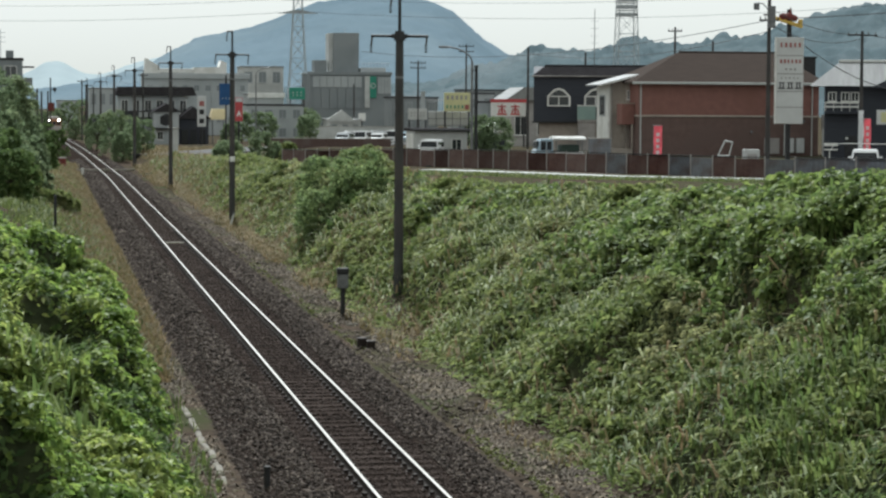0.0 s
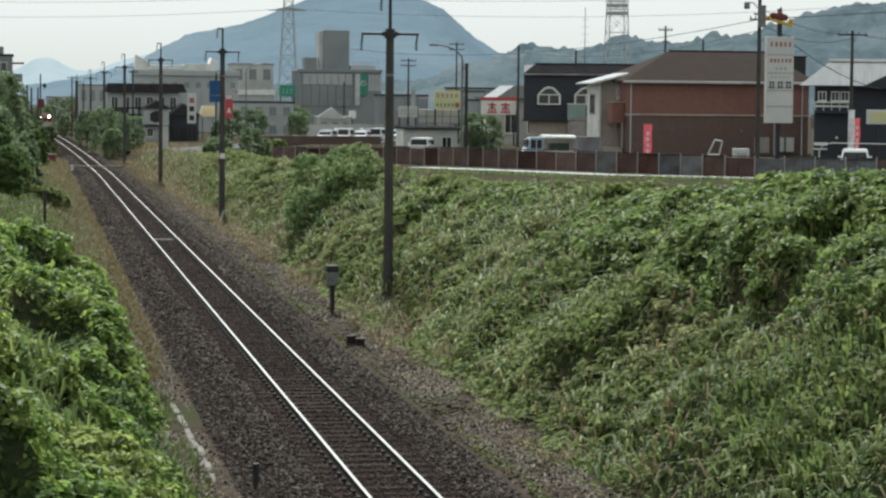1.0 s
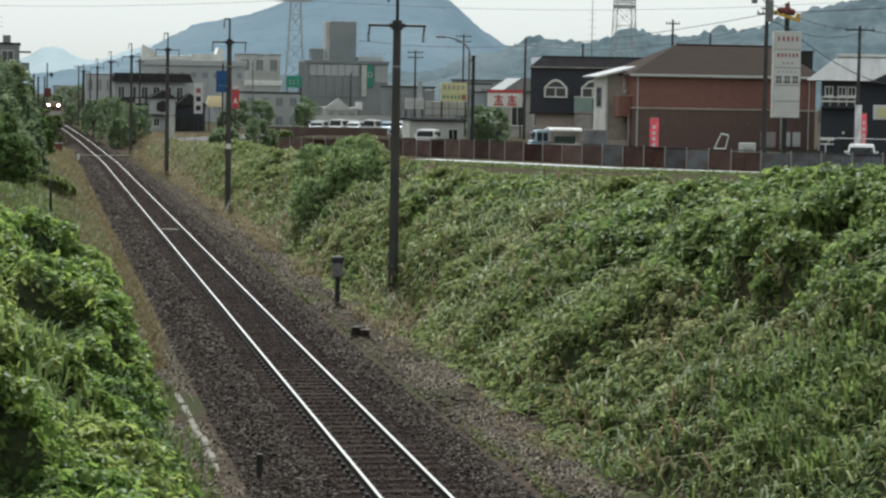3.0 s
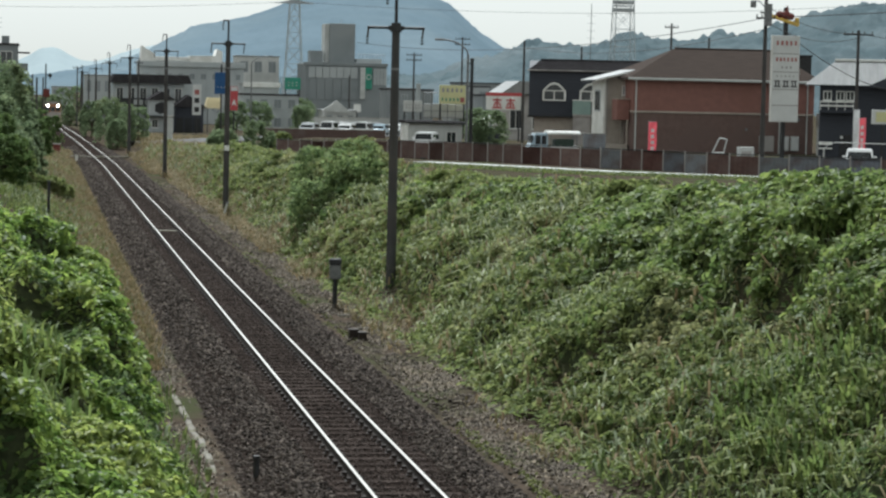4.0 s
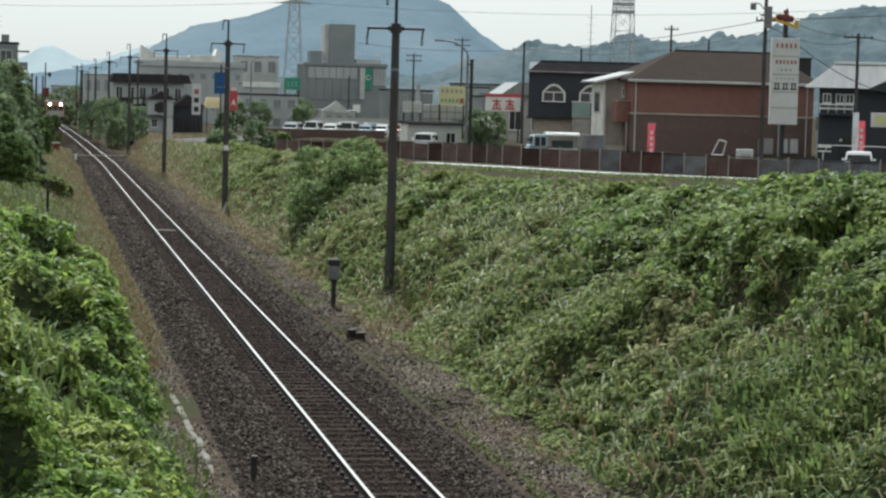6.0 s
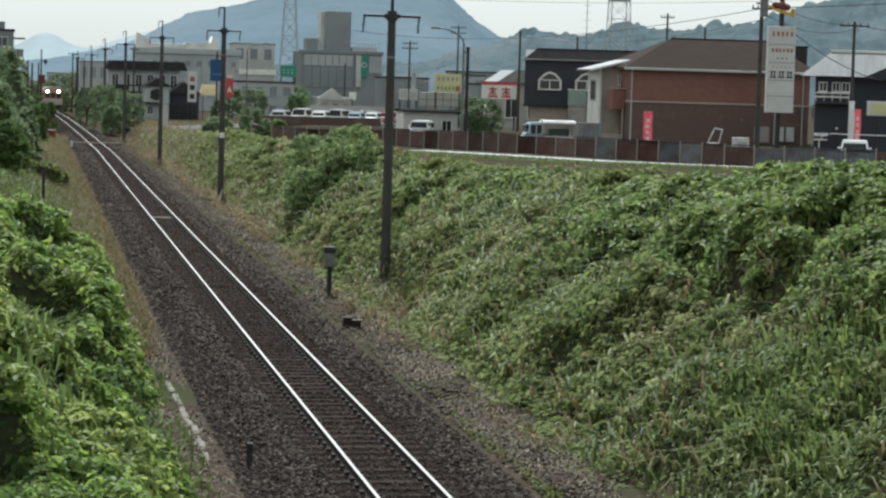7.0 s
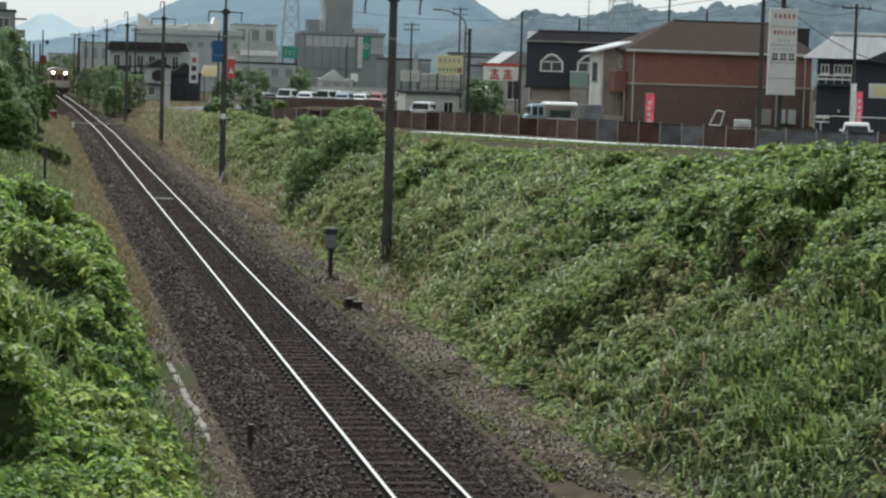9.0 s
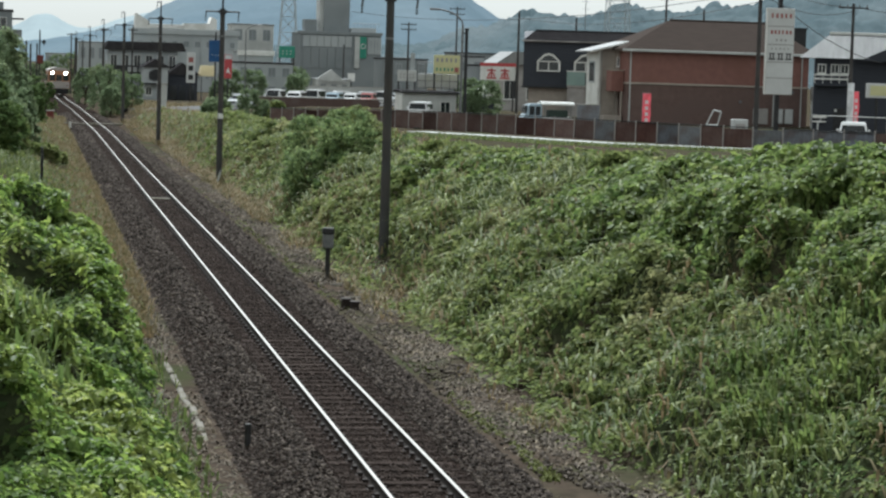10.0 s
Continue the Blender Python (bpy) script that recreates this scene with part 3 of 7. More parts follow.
# unseen sheets added inside the vines to block sun and darken the gaps
shade_sheet("undergrowth_left", np.arange(-10.0, -3.0, 0.16), np.arange(28, 96, 0.22), 9, lambda x, y: np.clip((-x - 3.5 - 3.4 * np.clip((y - 78) / 30, 0, 1)) / 0.6, 0, 1) * np.clip((92 - y) / 14, 0, 1), "dark sheet added as shade under the vines of the low bank")
shade_sheet("undergrowth", np.arange(4.0, 13.4, 0.18), np.arange(31, 112, 0.3), 5, lambda x, y: clear(x, y) * np.clip((x - 4.6) / 0.6, 0, 1) * crest_fade(x + 0.8, y) * np.clip((110 - y) / 8, 0, 1), "dark sheet added as shade under the vines of the slope")
growth("vine_bank", 250000, (3.6, 14.0), (29, 235), 5, 0.115, M["leaf"], "tangled green vines over the cutting slope",
       keep=lambda x, y: clear(x, y) * (0.5 + 0.5 * hollow(x, y)) * (1 - 0.65 * dry_zone(x, y)) * toe_fade(x, y) * crest_fade(x, y) * np.clip(1.5 - 1.9 * np.maximum(thin(x, y) - 0.45, 0) * 4, 0.3, 1) * np.clip(1.15 - (y - 60) / 240, 0.45, 1))
growth("dark_vine_bank", 50000, (4.6, 14.0), (29, 150), 5, 0.12, M["leaf_dark"], "darker shrubby growth among the vines", depth=0.45, lift=0.06,
       keep=lambda x, y: toe_fade(x - 0.6, y) * crest_fade(x, y) * np.clip((fbm(x * 0.33, y * 0.2, 60, 3) - 0.46) * 9, 0, 1))
sprays("vine_sprays", 8000, 30, (4.0, 14.0), (29, 170), 14, 5, 0.23, 0.115, M["leaf"], "leafy sprays of vine standing out of the slope",
       lambda x, y: clear(x, y) * toe_fade(x - 0.3, y) * crest_fade(x, y) * (1 - np.exp(-((x - 4.7) / 0.9) ** 2 - ((y - 74) / 8) ** 2)) * np.clip(1.2 - (thin(x, y) - 0.42) * 5, 0.1, 1) * (1 - 0.8 * np.clip(lush(x, y), 0, 1)) * (0.3 + 0.7 * hollow(x, y)))
sprays("broad_vine_sprays", 5000, 34, (6.2, 14.0), (29, 90), 15, 5, 0.3, 0.15, M["leaf_kudzu"], "broad-leaved vine heaps near the crest of the slope",
       lambda x, y: crest_fade(x, y) * np.clip(lush(x, y), 0, 1) * (0.4 + 0.6 * hollow(x, y)))
sprays("shrub_sprays", 1500, 30, (4.6, 9.0), (98, 116), 16, 5, 0.12, 0.075, M["leaf_shrub"], "rounded shrubby heap of leaves on the slope",
       lambda x, y: np.clip(heaps(x, y) * 2 - 0.3, 0, 1))
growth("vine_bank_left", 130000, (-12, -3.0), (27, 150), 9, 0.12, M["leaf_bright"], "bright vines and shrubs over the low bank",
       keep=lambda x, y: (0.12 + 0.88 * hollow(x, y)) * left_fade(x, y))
growth("dark_vine_bank_left", 30000, (-12, -3.2), (27, 150), 9, 0.12, M["leaf_dark"], "darker shrubby growth on the low bank", depth=0.5, lift=0.05,
       keep=lambda x, y: left_fade(x + 0.2, y) * (0.3 + 0.7 * hollow(x, y)) * np.clip((fbm(x * 0.5, y * 0.22, 61, 3) - 0.44) * 9, 0, 1))
# darker leaf colour here stands in for shade deep in the hollows
growth("hollow_leaves", 60000, (-8, -3.2), (27, 84), 9, 0.13, M["leaf_dark"], "leaves in the hollows of the low bank, shade put into their dark colour", depth=0.1, lift=0.06,
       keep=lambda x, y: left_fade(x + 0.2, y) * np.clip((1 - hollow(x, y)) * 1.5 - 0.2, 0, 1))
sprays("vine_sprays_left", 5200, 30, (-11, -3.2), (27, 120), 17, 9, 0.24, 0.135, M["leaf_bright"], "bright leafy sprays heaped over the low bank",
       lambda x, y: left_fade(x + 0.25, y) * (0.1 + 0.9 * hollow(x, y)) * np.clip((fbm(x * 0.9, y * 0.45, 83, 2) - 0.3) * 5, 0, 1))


def tufts(name, n, xr, yr, seed, height, material, label, keep=None, lean=0.6, lift=0.0, over=None):
    r = np.random.RandomState(seed)
    y = yr[0] * (yr[1] / yr[0]) ** r.rand(n)
    x = xr[0] + (xr[1] - xr[0]) * r.rand(n)
    if keep is not None:
        ok = keep(x, y) > r.rand(n)
        x, y = x[ok], y[ok]
    z = land(x, y) - 0.03 + lift + (0 if over is None else hummock(x, y, over) * 0.9)
    return blades(name, np.stack([x, y, z], 1), height * (0.6 + 0.8 * r.rand(len(x))) * (y / yr[0]) ** 0.25, material, label, lean)


tufts("grass_bank", 55000, (4.0, 15), (34, 240), 31, 0.34, M["grass"], "rough green grass on the cutting slope", keep=lambda x, y: clear(x, y) * np.clip((thin(x, y) - 0.36) * 5 + np.clip((y - 95) / 60, 0, 0.7), 0, 1) * toe_fade(x - 0.5, y) * crest_fade(x + 1.7, y), lean=1.6, lift=0.0, over=5)
tufts("dry_grass_bank", 50000, (3.4, 12), (45, 240), 32, 0.3, M["straw"], "dry straw-coloured grass along the foot of the slope",
      keep=lambda x, y: clear(x, y) * np.clip((fbm(x * 0.4, y * 0.12, 90, 3) - 0.38) * 5, 0, 1) * np.clip(1.1 - (x - 4.2) / (1.2 + y * 0.035), 0.0, 1) * np.clip(y / 90, 0.3, 1), lean=1.5)
tufts("dry_grass_verge", 80000, (-6.8, -2.5), (60, 250), 33, 0.26, M["straw"], "dry straw-coloured verge beside the ballast",
      keep=lambda x, y: np.clip(1.3 - np.abs(x + 3.2) / (0.35 + np.clip((y - 60) / 40, 0, 2.2)), 0, 1), lean=0.9)
tufts("grass_verge", 22000, (-7.5, -2.8), (38, 240), 34, 0.3, M["grass"], "green grass at the foot of the low bank",
      keep=lambda x, y: np.clip((fbm(x * 0.6, y * 0.2, 95, 3) - 0.38) * 4, 0, 1) * np.clip((-x - 2.7) / 0.8, 0, 1), lean=1.0)
tufts("dead_litter", 75000, (2.55, 6.0), (25, 180), 35, 0.09, M["litter"], "dead grass and litter on the path beside the track", keep=lambda x, y: np.clip((fbm(x * 1.1, y * 0.35, 97, 3) - 0.3) * 4, 0, 1) * np.clip(1.2 - np.abs(x - 3.9) / 1.5, 0, 1), lean=2.2)
tufts("dead_litter_left", 26000, (-4.4, -2.5), (25, 180), 36, 0.09, M["litter"], "dead grass and litter at the foot of the low bank", keep=lambda x, y: np.clip((fbm(x * 1.1, y * 0.35, 98, 3) - 0.3) * 4, 0, 1), lean=2.2)
tufts("grass_crossing", 22000, (2.8, 14.0), (190, 300), 37, 0.4, M["straw"], "dry grass on the level ground near the crossing", keep=lambda x, y: np.clip((fbm(x * 0.3, y * 0.1, 99, 3) - 0.3) * 4, 0, 1), lean=1.3)
tufts("verge_meadow", 20000, (-9.0, -3.0), (95, 260), 38, 0.3, M["grass"], "mixed green grass on the low verge", keep=lambda x, y: np.clip((fbm(x * 0.5, y * 0.12, 89, 3) - 0.42) * 6, 0, 1), lean=1.3)
tufts("tall_grass_bank", 15000, (5.4, 10.0), (33, 52), 41, 0.42, M["grass_bright"], "tall grass blades among the vines of the near slope", keep=lambda x, y: np.clip((fbm(x * 0.45, y * 0.3, 68, 3) - 0.44) * 5, 0, 0.7), lean=1.1, over=5)
tufts("vine_runners", 20000, (4.4, 13.0), (33, 130), 44, 0.3, M["runner"], "pale arching shoots over the vines", keep=lambda x, y: clear(x, y) * toe_fade(x - 0.6, y) * crest_fade(x + 1.7, y) * np.clip((fbm(x * 0.3 + 2, y * 0.25, 69, 3) - 0.38) * 5, 0, 1), lean=2.2, lift=0.05, over=5)
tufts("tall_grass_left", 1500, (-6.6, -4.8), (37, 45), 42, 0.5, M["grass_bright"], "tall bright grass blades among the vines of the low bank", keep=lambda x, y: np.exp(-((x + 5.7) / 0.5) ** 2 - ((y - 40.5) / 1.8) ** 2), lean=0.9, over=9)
tufts("straw_slope", 42000, (3.7, 8.0), (86, 235), 43, 0.3, M["straw"], "matted straw-coloured grass low on the far slope", keep=lambda x, y: dry_zone(x, y), lean=1.5, lift=0.0, over=5)
def lane_verge(x, y):
    d = np.interp(x, (18.5, 22.2, 27, 31.7, 33.4, 35), (158, 150, 141.5, 133, 126.5, 118)) - y
    return np.clip((d - 1.2) / 0.5, 0, 1) * np.clip((10 - d) / 2, 0, 1)


tufts("lane_verge", 60000, (17.0, 35.0), (105, 158), 45, 0.22, M["grass"], "rough grass along the near edge of the lane", keep=lane_verge, lean=1.2)
tufts("dry_stems", 8000, (4.4, 11.0), (30, 130), 39, 0.36, M["straw"], "pale dry stems among the vines on the slope", keep=lambda x, y: clear(x, y) * np.clip((fbm(x * 0.5 + 3, y * 0.16, 66, 3) - 0.45) * 6, 0, 1) * np.clip(1.3 - (x - 4.4) / 6, 0, 1), lean=1.4, over=5)


# ---- beside the line ----
def line_pole(x, y, z0, arm_z, tall, group):
    """Signal-wire pole: slim dark post, cross-arm with hanging insulators, thin top bracket."""
    p = thing("line_pole", x, y, z0, "dark weathered pole with a cross-arm beside the railway", "pole", group)
    h = arm_z - z0
    part("post", tube((0, 0, -0.6), (0, 0, h + 0.1), 0.17, 0.125, 12), M["pole"], p)
    part("band", tube((0, 0, h - 1.35), (0, 0, h - 1.27), 0.137, 0.137, 12), M["steel"], p, "pale steel band")
    collar = add_box(tube((0, 0, h - 0.14), (0, 0, h + 0.16), 0.19, 0.15, 10), -0.26, 0.26, -0.07, 0.07, h - 0.07, h + 0.07, 0.02)
    part("collar", collar, M["dark"], p)
    part("cross_arm", tube((-0.92, 0, h), (0.92, 0, h), 0.045, 0.045, 8), M["dark"], p)
    part("mast", tube((0, 0, h + 0.1), (0, 0, h + tall), 0.055, 0.05, 8), M["dark"], p)
    part("top_bracket", tube((0.04, 0, h + tall), (-0.28, 0, h + tall), 0.045, 0.04, 8), M["dark"], p)
    for ix, iz in ((-0.88, h), (0.88, h), (-0.26, h + tall)):
        bm = tube((ix, 0, iz + 0.02), (ix - 0.03, 0, iz - 0.3), 0.035, 0.03, 8)
        for k in range(3):
            add_tube(bm, (ix - 0.03, 0, iz - 0.28 - k * 0.09), (ix - 0.04, 0, iz - 0.34 - k * 0.09), 0.05, 0.03, 8)
        part("insulator", bm, M["porcelain"], p)
    return p


for x, y, z0, az, tall in ((5.33, 79, -0.30, 8.43, 1.25), (4.24, 135, -0.3, 8.76, 1.25), (3.80, 191, 0.0, 9.05, 1.25), (3.14, 247, 0.0, 9.07, 1.25),
                           (2.77, 303, 0.0, 8.97, 1.25), (2.48, 359, 0.0, 8.63, 1.25), (1.9, 430, -0.6, 8.4, 1.2)):
    line_pole(x, y, z0, az, tall, "poles along the line")

# name plate on the second pole
_p = thing("pole_plate", 4.24, 134.83, 3.15, "small white plate strapped to a pole", "plate")
part("plate", box(-0.13, 0.13, -0.02, 0.02, -0.14, 0.14, 0.005), M["white"], _p)


def relay_box(x, y, z):
    b = thing("relay_box", x, y, z, "grey trackside box with a dark cap on a post", "relay box")
    part("post", tube((0, 0, -0.3), (0, 0, 0.95), 0.075, 0.07, 10), M["dark"], b)
    part("case", box(-0.17, 0.17, -0.12, 0.12, 0.92, 1.36, 0.02), M["steel"], b, "grey metal case")
    part("cap", box(-0.19, 0.19, -0.14, 0.14, 1.36, 1.56, 0.03), M["dark"], b, "dark hooded cap")
    part("conduit", tube((0.06, 0.05, -0.2), (0.06, 0.05, 0.93), 0.03, 0.03, 6), M["dark"], b)


relay_box(3.38, 77.7, -0.42)

_p = thing("marker_post", -2.1, 43.0, -0.4, "short black marker post standing in the ballast", "post")
part("stake", tube((0, 0, -0.2), (0, 0, 0.42), 0.06, 0.052, 8), M["dark"], _p)
part("head", tube((0, 0, 0.41), (0, 0, 0.46), 0.066, 0.06, 8), M["dark"], _p)

for k, (dx, w, h) in enumerate(((0, 0.16, 0.26), (0.2, 0.13, 0.22))):
    _p = thing("cable_pit", 2.78 + dx, 68.2 - k * 0.4, -0.45, "low rusty cable pit among stones beside the track", "cable pit", "pits by the track")
    part("body", box(-w / 2 - 0.04, w / 2 + 0.04, -0.15, 0.15, -0.1, h, 0.02), M["rust"], _p)
    part("lid", box(-w / 2 - 0.06, w / 2 + 0.06, -0.17, 0.17, h, h + 0.04, 0.01), M["rust"], _p)

# broken concrete edging along the foot of the low bank
rng = random.Random(4)
for k in range(11):
    y = 44.6 + k * 1.02
    _p = finish("edging_slab", box(-0.065, 0.065, -0.5, 0.5, -0.15, 0.06, 0.02), M["old_concrete"])
    _p.matrix_world = pose(-2.72 + rng.uniform(-0.03, 0.03) - k * 0.012, y, -0.44 + rng.uniform(-0.04, 0.02), rng.uniform(-2, 2), rng.uniform(-6, 6), rng.uniform(-2, 2))
    tagged(_p, "weathered concrete edging slab at the foot of the bank", "slab", "edging slabs")

# pale slab between the rails
_p = finish("track_slab", box(-0.44, 0.44, -0.3, 0.3, -0.2, -0.10, 0.01), M["old_concrete"])
_p.matrix_world = pose(0.0, 113.5, 0, 0, 0, 0)
tagged(_p, "pale concrete slab lying between the rails", "slab")


def level_crossing(y):
    x, z = float(line_x(y)), float(line_z(y))
    c = thing("level_crossing", x, y, z, "narrow level crossing deck of worn planks", "level crossing", kind="structure")
    for x0, x1 in ((-2.6, -0.66), (-0.46, 0.46), (0.66, 2.6)):
        for j in range(4):
            part("plank", box(x0, x1, -0.5 + j * 0.26, -0.26 + j * 0.26, -0.18, -0.012 - 0.004 * (j % 2), 0.01), M["old_concrete"], c)


level_crossing(226.0)
_p = thing("crossing_post", -2.35, 221, -0.45, "short white post at the crossing", "post")
part("post", box(-0.11, 0.11, -0.11, 0.11, -0.2, 0.62, 0.02), M["white"], _p)
part("cap", box(-0.13, 0.13, -0.13, 0.13, 0.62, 0.67, 0.01), M["concrete"], _p)
_p = thing("crossing_cabinet", -3.95, 236, -0.2, "dull red equipment cabinet at the crossing", "cabinet")
part("body", box(-0.35, 0.35, -0.3, 0.3, 0, 0.95, 0.02), M["brick_red"], _p)
part("lid", box(-0.4, 0.4, -0.35, 0.35, 0.95, 1.02, 0.01), M["concrete"], _p)
part("door", box(-0.29, 0.29, -0.325, -0.3, 0.1, 0.88, 0.01), M["maroon"], _p)


def crossing_signal(x, y, z, h):
    s = thing("crossing_signal", x, y, z, "railway signal post with a red board", "signal")
    part("post", tube((0, 0, -0.3), (0, 0, h), 0.09, 0.07, 10), M["dark"], s)
    part("red_board", box(-0.22, 0.4, -0.14, -0.08, h - 3.4, h - 2.55, 0.02), M["maroon"], s, "dark red board")
    part("lamp_head", add_tube(tube((0.42, 0, h - 1.55), (0.42, 0, h - 0.95), 0.05), (0.42, -0.14, h - 1.2), (0.42, 0.1, h - 1.2), 0.2, 0.2, 14), M["dark"], s, "round black signal head")
    part("bracket", tube((0, 0, h - 1.2), (0.42, 0, h - 1.2), 0.03), M["dark"], s)


crossing_signal(-4.95, 258, -0.3, 8.7)


def wood_pole(x, y, z, h, arms, group, label="tall concrete utility pole with cross-arms", r=0.15, along=0.0):
    p = thing("utility_pole", x, y, z, label, "utility pole", group)
    part("post", tube((0, 0, -0.4), (0, 0, h), r, r * 0.65, 10), M["pole"], p)
    for dz, w in arms:
        part("cross_arm", add_box(bmesh.new(), -w / 2, w / 2, -0.06, 0.06, h - dz - 0.05, h - dz + 0.05, 0.01), M["dark"], p)
        for k in (-0.45, -0.2, 0.2, 0.45):
            part("insulator", tube((k * w, 0, h - dz + 0.04), (k * w, 0, h - dz + 0.24), 0.05, 0.035, 6), M["porcelain"], p)
    return p


for x, y, z, h, arms in ((-6.3, 262, -0.2, 7.5, ()), (-5.85, 268, -0.2, 7.2, ()), (-5.0, 330, -0.2, 7.4, ()),
                         (0.52, 400, -0.5, 9.7, ((0.3, 1.5),)), (1.14, 400, -0.5, 9.0, ()), (2.37, 402, -0.5, 8.6, ()), (5.0, 380, -0.5, 10.6, ((0.3, 1.4),)),
                         (7.3, 330, 0.0, 9.6, ((0.3, 1.2),)),
                         (39.2, 300, 0.5, 10.6, ((0.3, 1.9), (0.9, 1.9))), (48.5, 320, 0.4, 13.2, ((0.3, 2.0), (1.0, 2.0))),
                         (55.2, 238, 1.6, 12.0, ((0.4, 1.4),)), (41.4, 242, 1.6, 10.0, ()), (47.6, 244, 1.6, 9.6, ()), (60.1, 242, 1.6, 10.8, ()),
                         (43.2, 395, 0.2, 8.5, ()), (51.3, 170, 1.92, 9.5, ((0.3, 2.2),))):
    wood_pole(x, y, z, h, arms, "town utility poles")

_p = thing("leaning_stake", 3.75, 131.0, -0.4, "pale leaning stake near the foot of a pole", "stake")
part("stake", tube((0, 0, -0.2), (0.28, 0, 0.75), 0.06, 0.05, 8), M["offwhite"], _p)
part("tip", tube((0.28, 0, 0.75), (0.31, 0, 0.85), 0.07, 0.05, 8), M["steel"], _p)
for x, y, w in ((3.45, 70.6, 0.22), (3.85, 66.8, 0.16), (3.3, 74.6, 0.16)):
    _p = finish("rubble_slab", box(-w, w, -w * 0.6, w * 0.6, -0.05, 0.05, 0.02), M["old_concrete"])
    _p.matrix_world = pose(x, y, ground_at(x, y) + 0.04, 4, 3, x * 40)
    tagged(_p, "flat broken concrete slab beside the track", "slab", "broken slabs")


# ---- the town ----
def window(parent, x0, x1, y, z0, z1, name="window", bars=1, frame_mat="white", pane_mat="glass"):
    """A window in a wall that faces the line: frame, pane behind it, glazing bar and sill."""
    f = bmesh.new()
    t = 0.07
    for a, b, c, d in ((x0, x1, z0, z0 + t), (x0, x1, z1 - t, z1), (x0, x0 + t, z0 + t, z1 - t), (x1 - t, x1, z0 + t, z1 - t)):
        add_box(f, a, b, y - 0.07, y + 0.02, c, d)
    w = part(name, f, M[frame_mat], parent)
    part("pane", box(x0 + t, x1 - t, y - 0.03, y + 0.01, z0 + t, z1 - t), M[pane_mat], w, "dark reflecting glass")
    for k in range(bars):
        xm = x0 + (x1 - x0) * (k + 1) / (bars + 1)
        part("glazing_bar", box(xm - 0.025, xm + 0.025, y - 0.06, y - 0.03, z0 + t, z1 - t), M[frame_mat], w)
    part("sill", box(x0 - 0.05, x1 + 0.05, y - 0.12, y + 0.01, z0 - 0.06, z0), M[frame_mat], w)
    return w


def hip_roof(w, d, h, over, inset):
    bm = bmesh.new()
    lo = [bm.verts.new(c) for c in ((-over, -over, 0), (w + over, -over, 0), (w + over, d + over, 0), (-over, d + over, 0))]
    bo = [bm.verts.new(c) for c in ((-over, -over, -0.12), (w + over, -over, -0.12), (w + over, d + over, -0.12), (-over, d + over, -0.12))]
    r0, r1 = bm.verts.new((inset[0], d / 2, h)), bm.verts.new((w - inset[1], d / 2, h))
    for f in ((lo[0], lo[1], r1, r0), (lo[1], lo[2], r1), (lo[2], lo[3], r0, r1), (lo[3], lo[0], r0), bo[::-1]):
        bm.faces.new(f)
    for i in range(4):
        bm.faces.new((lo[i], bo[i], bo[(i + 1) % 4], lo[(i + 1) % 4]))
    bmesh.ops.recalc_face_normals(bm, faces=bm.faces)
    return bm


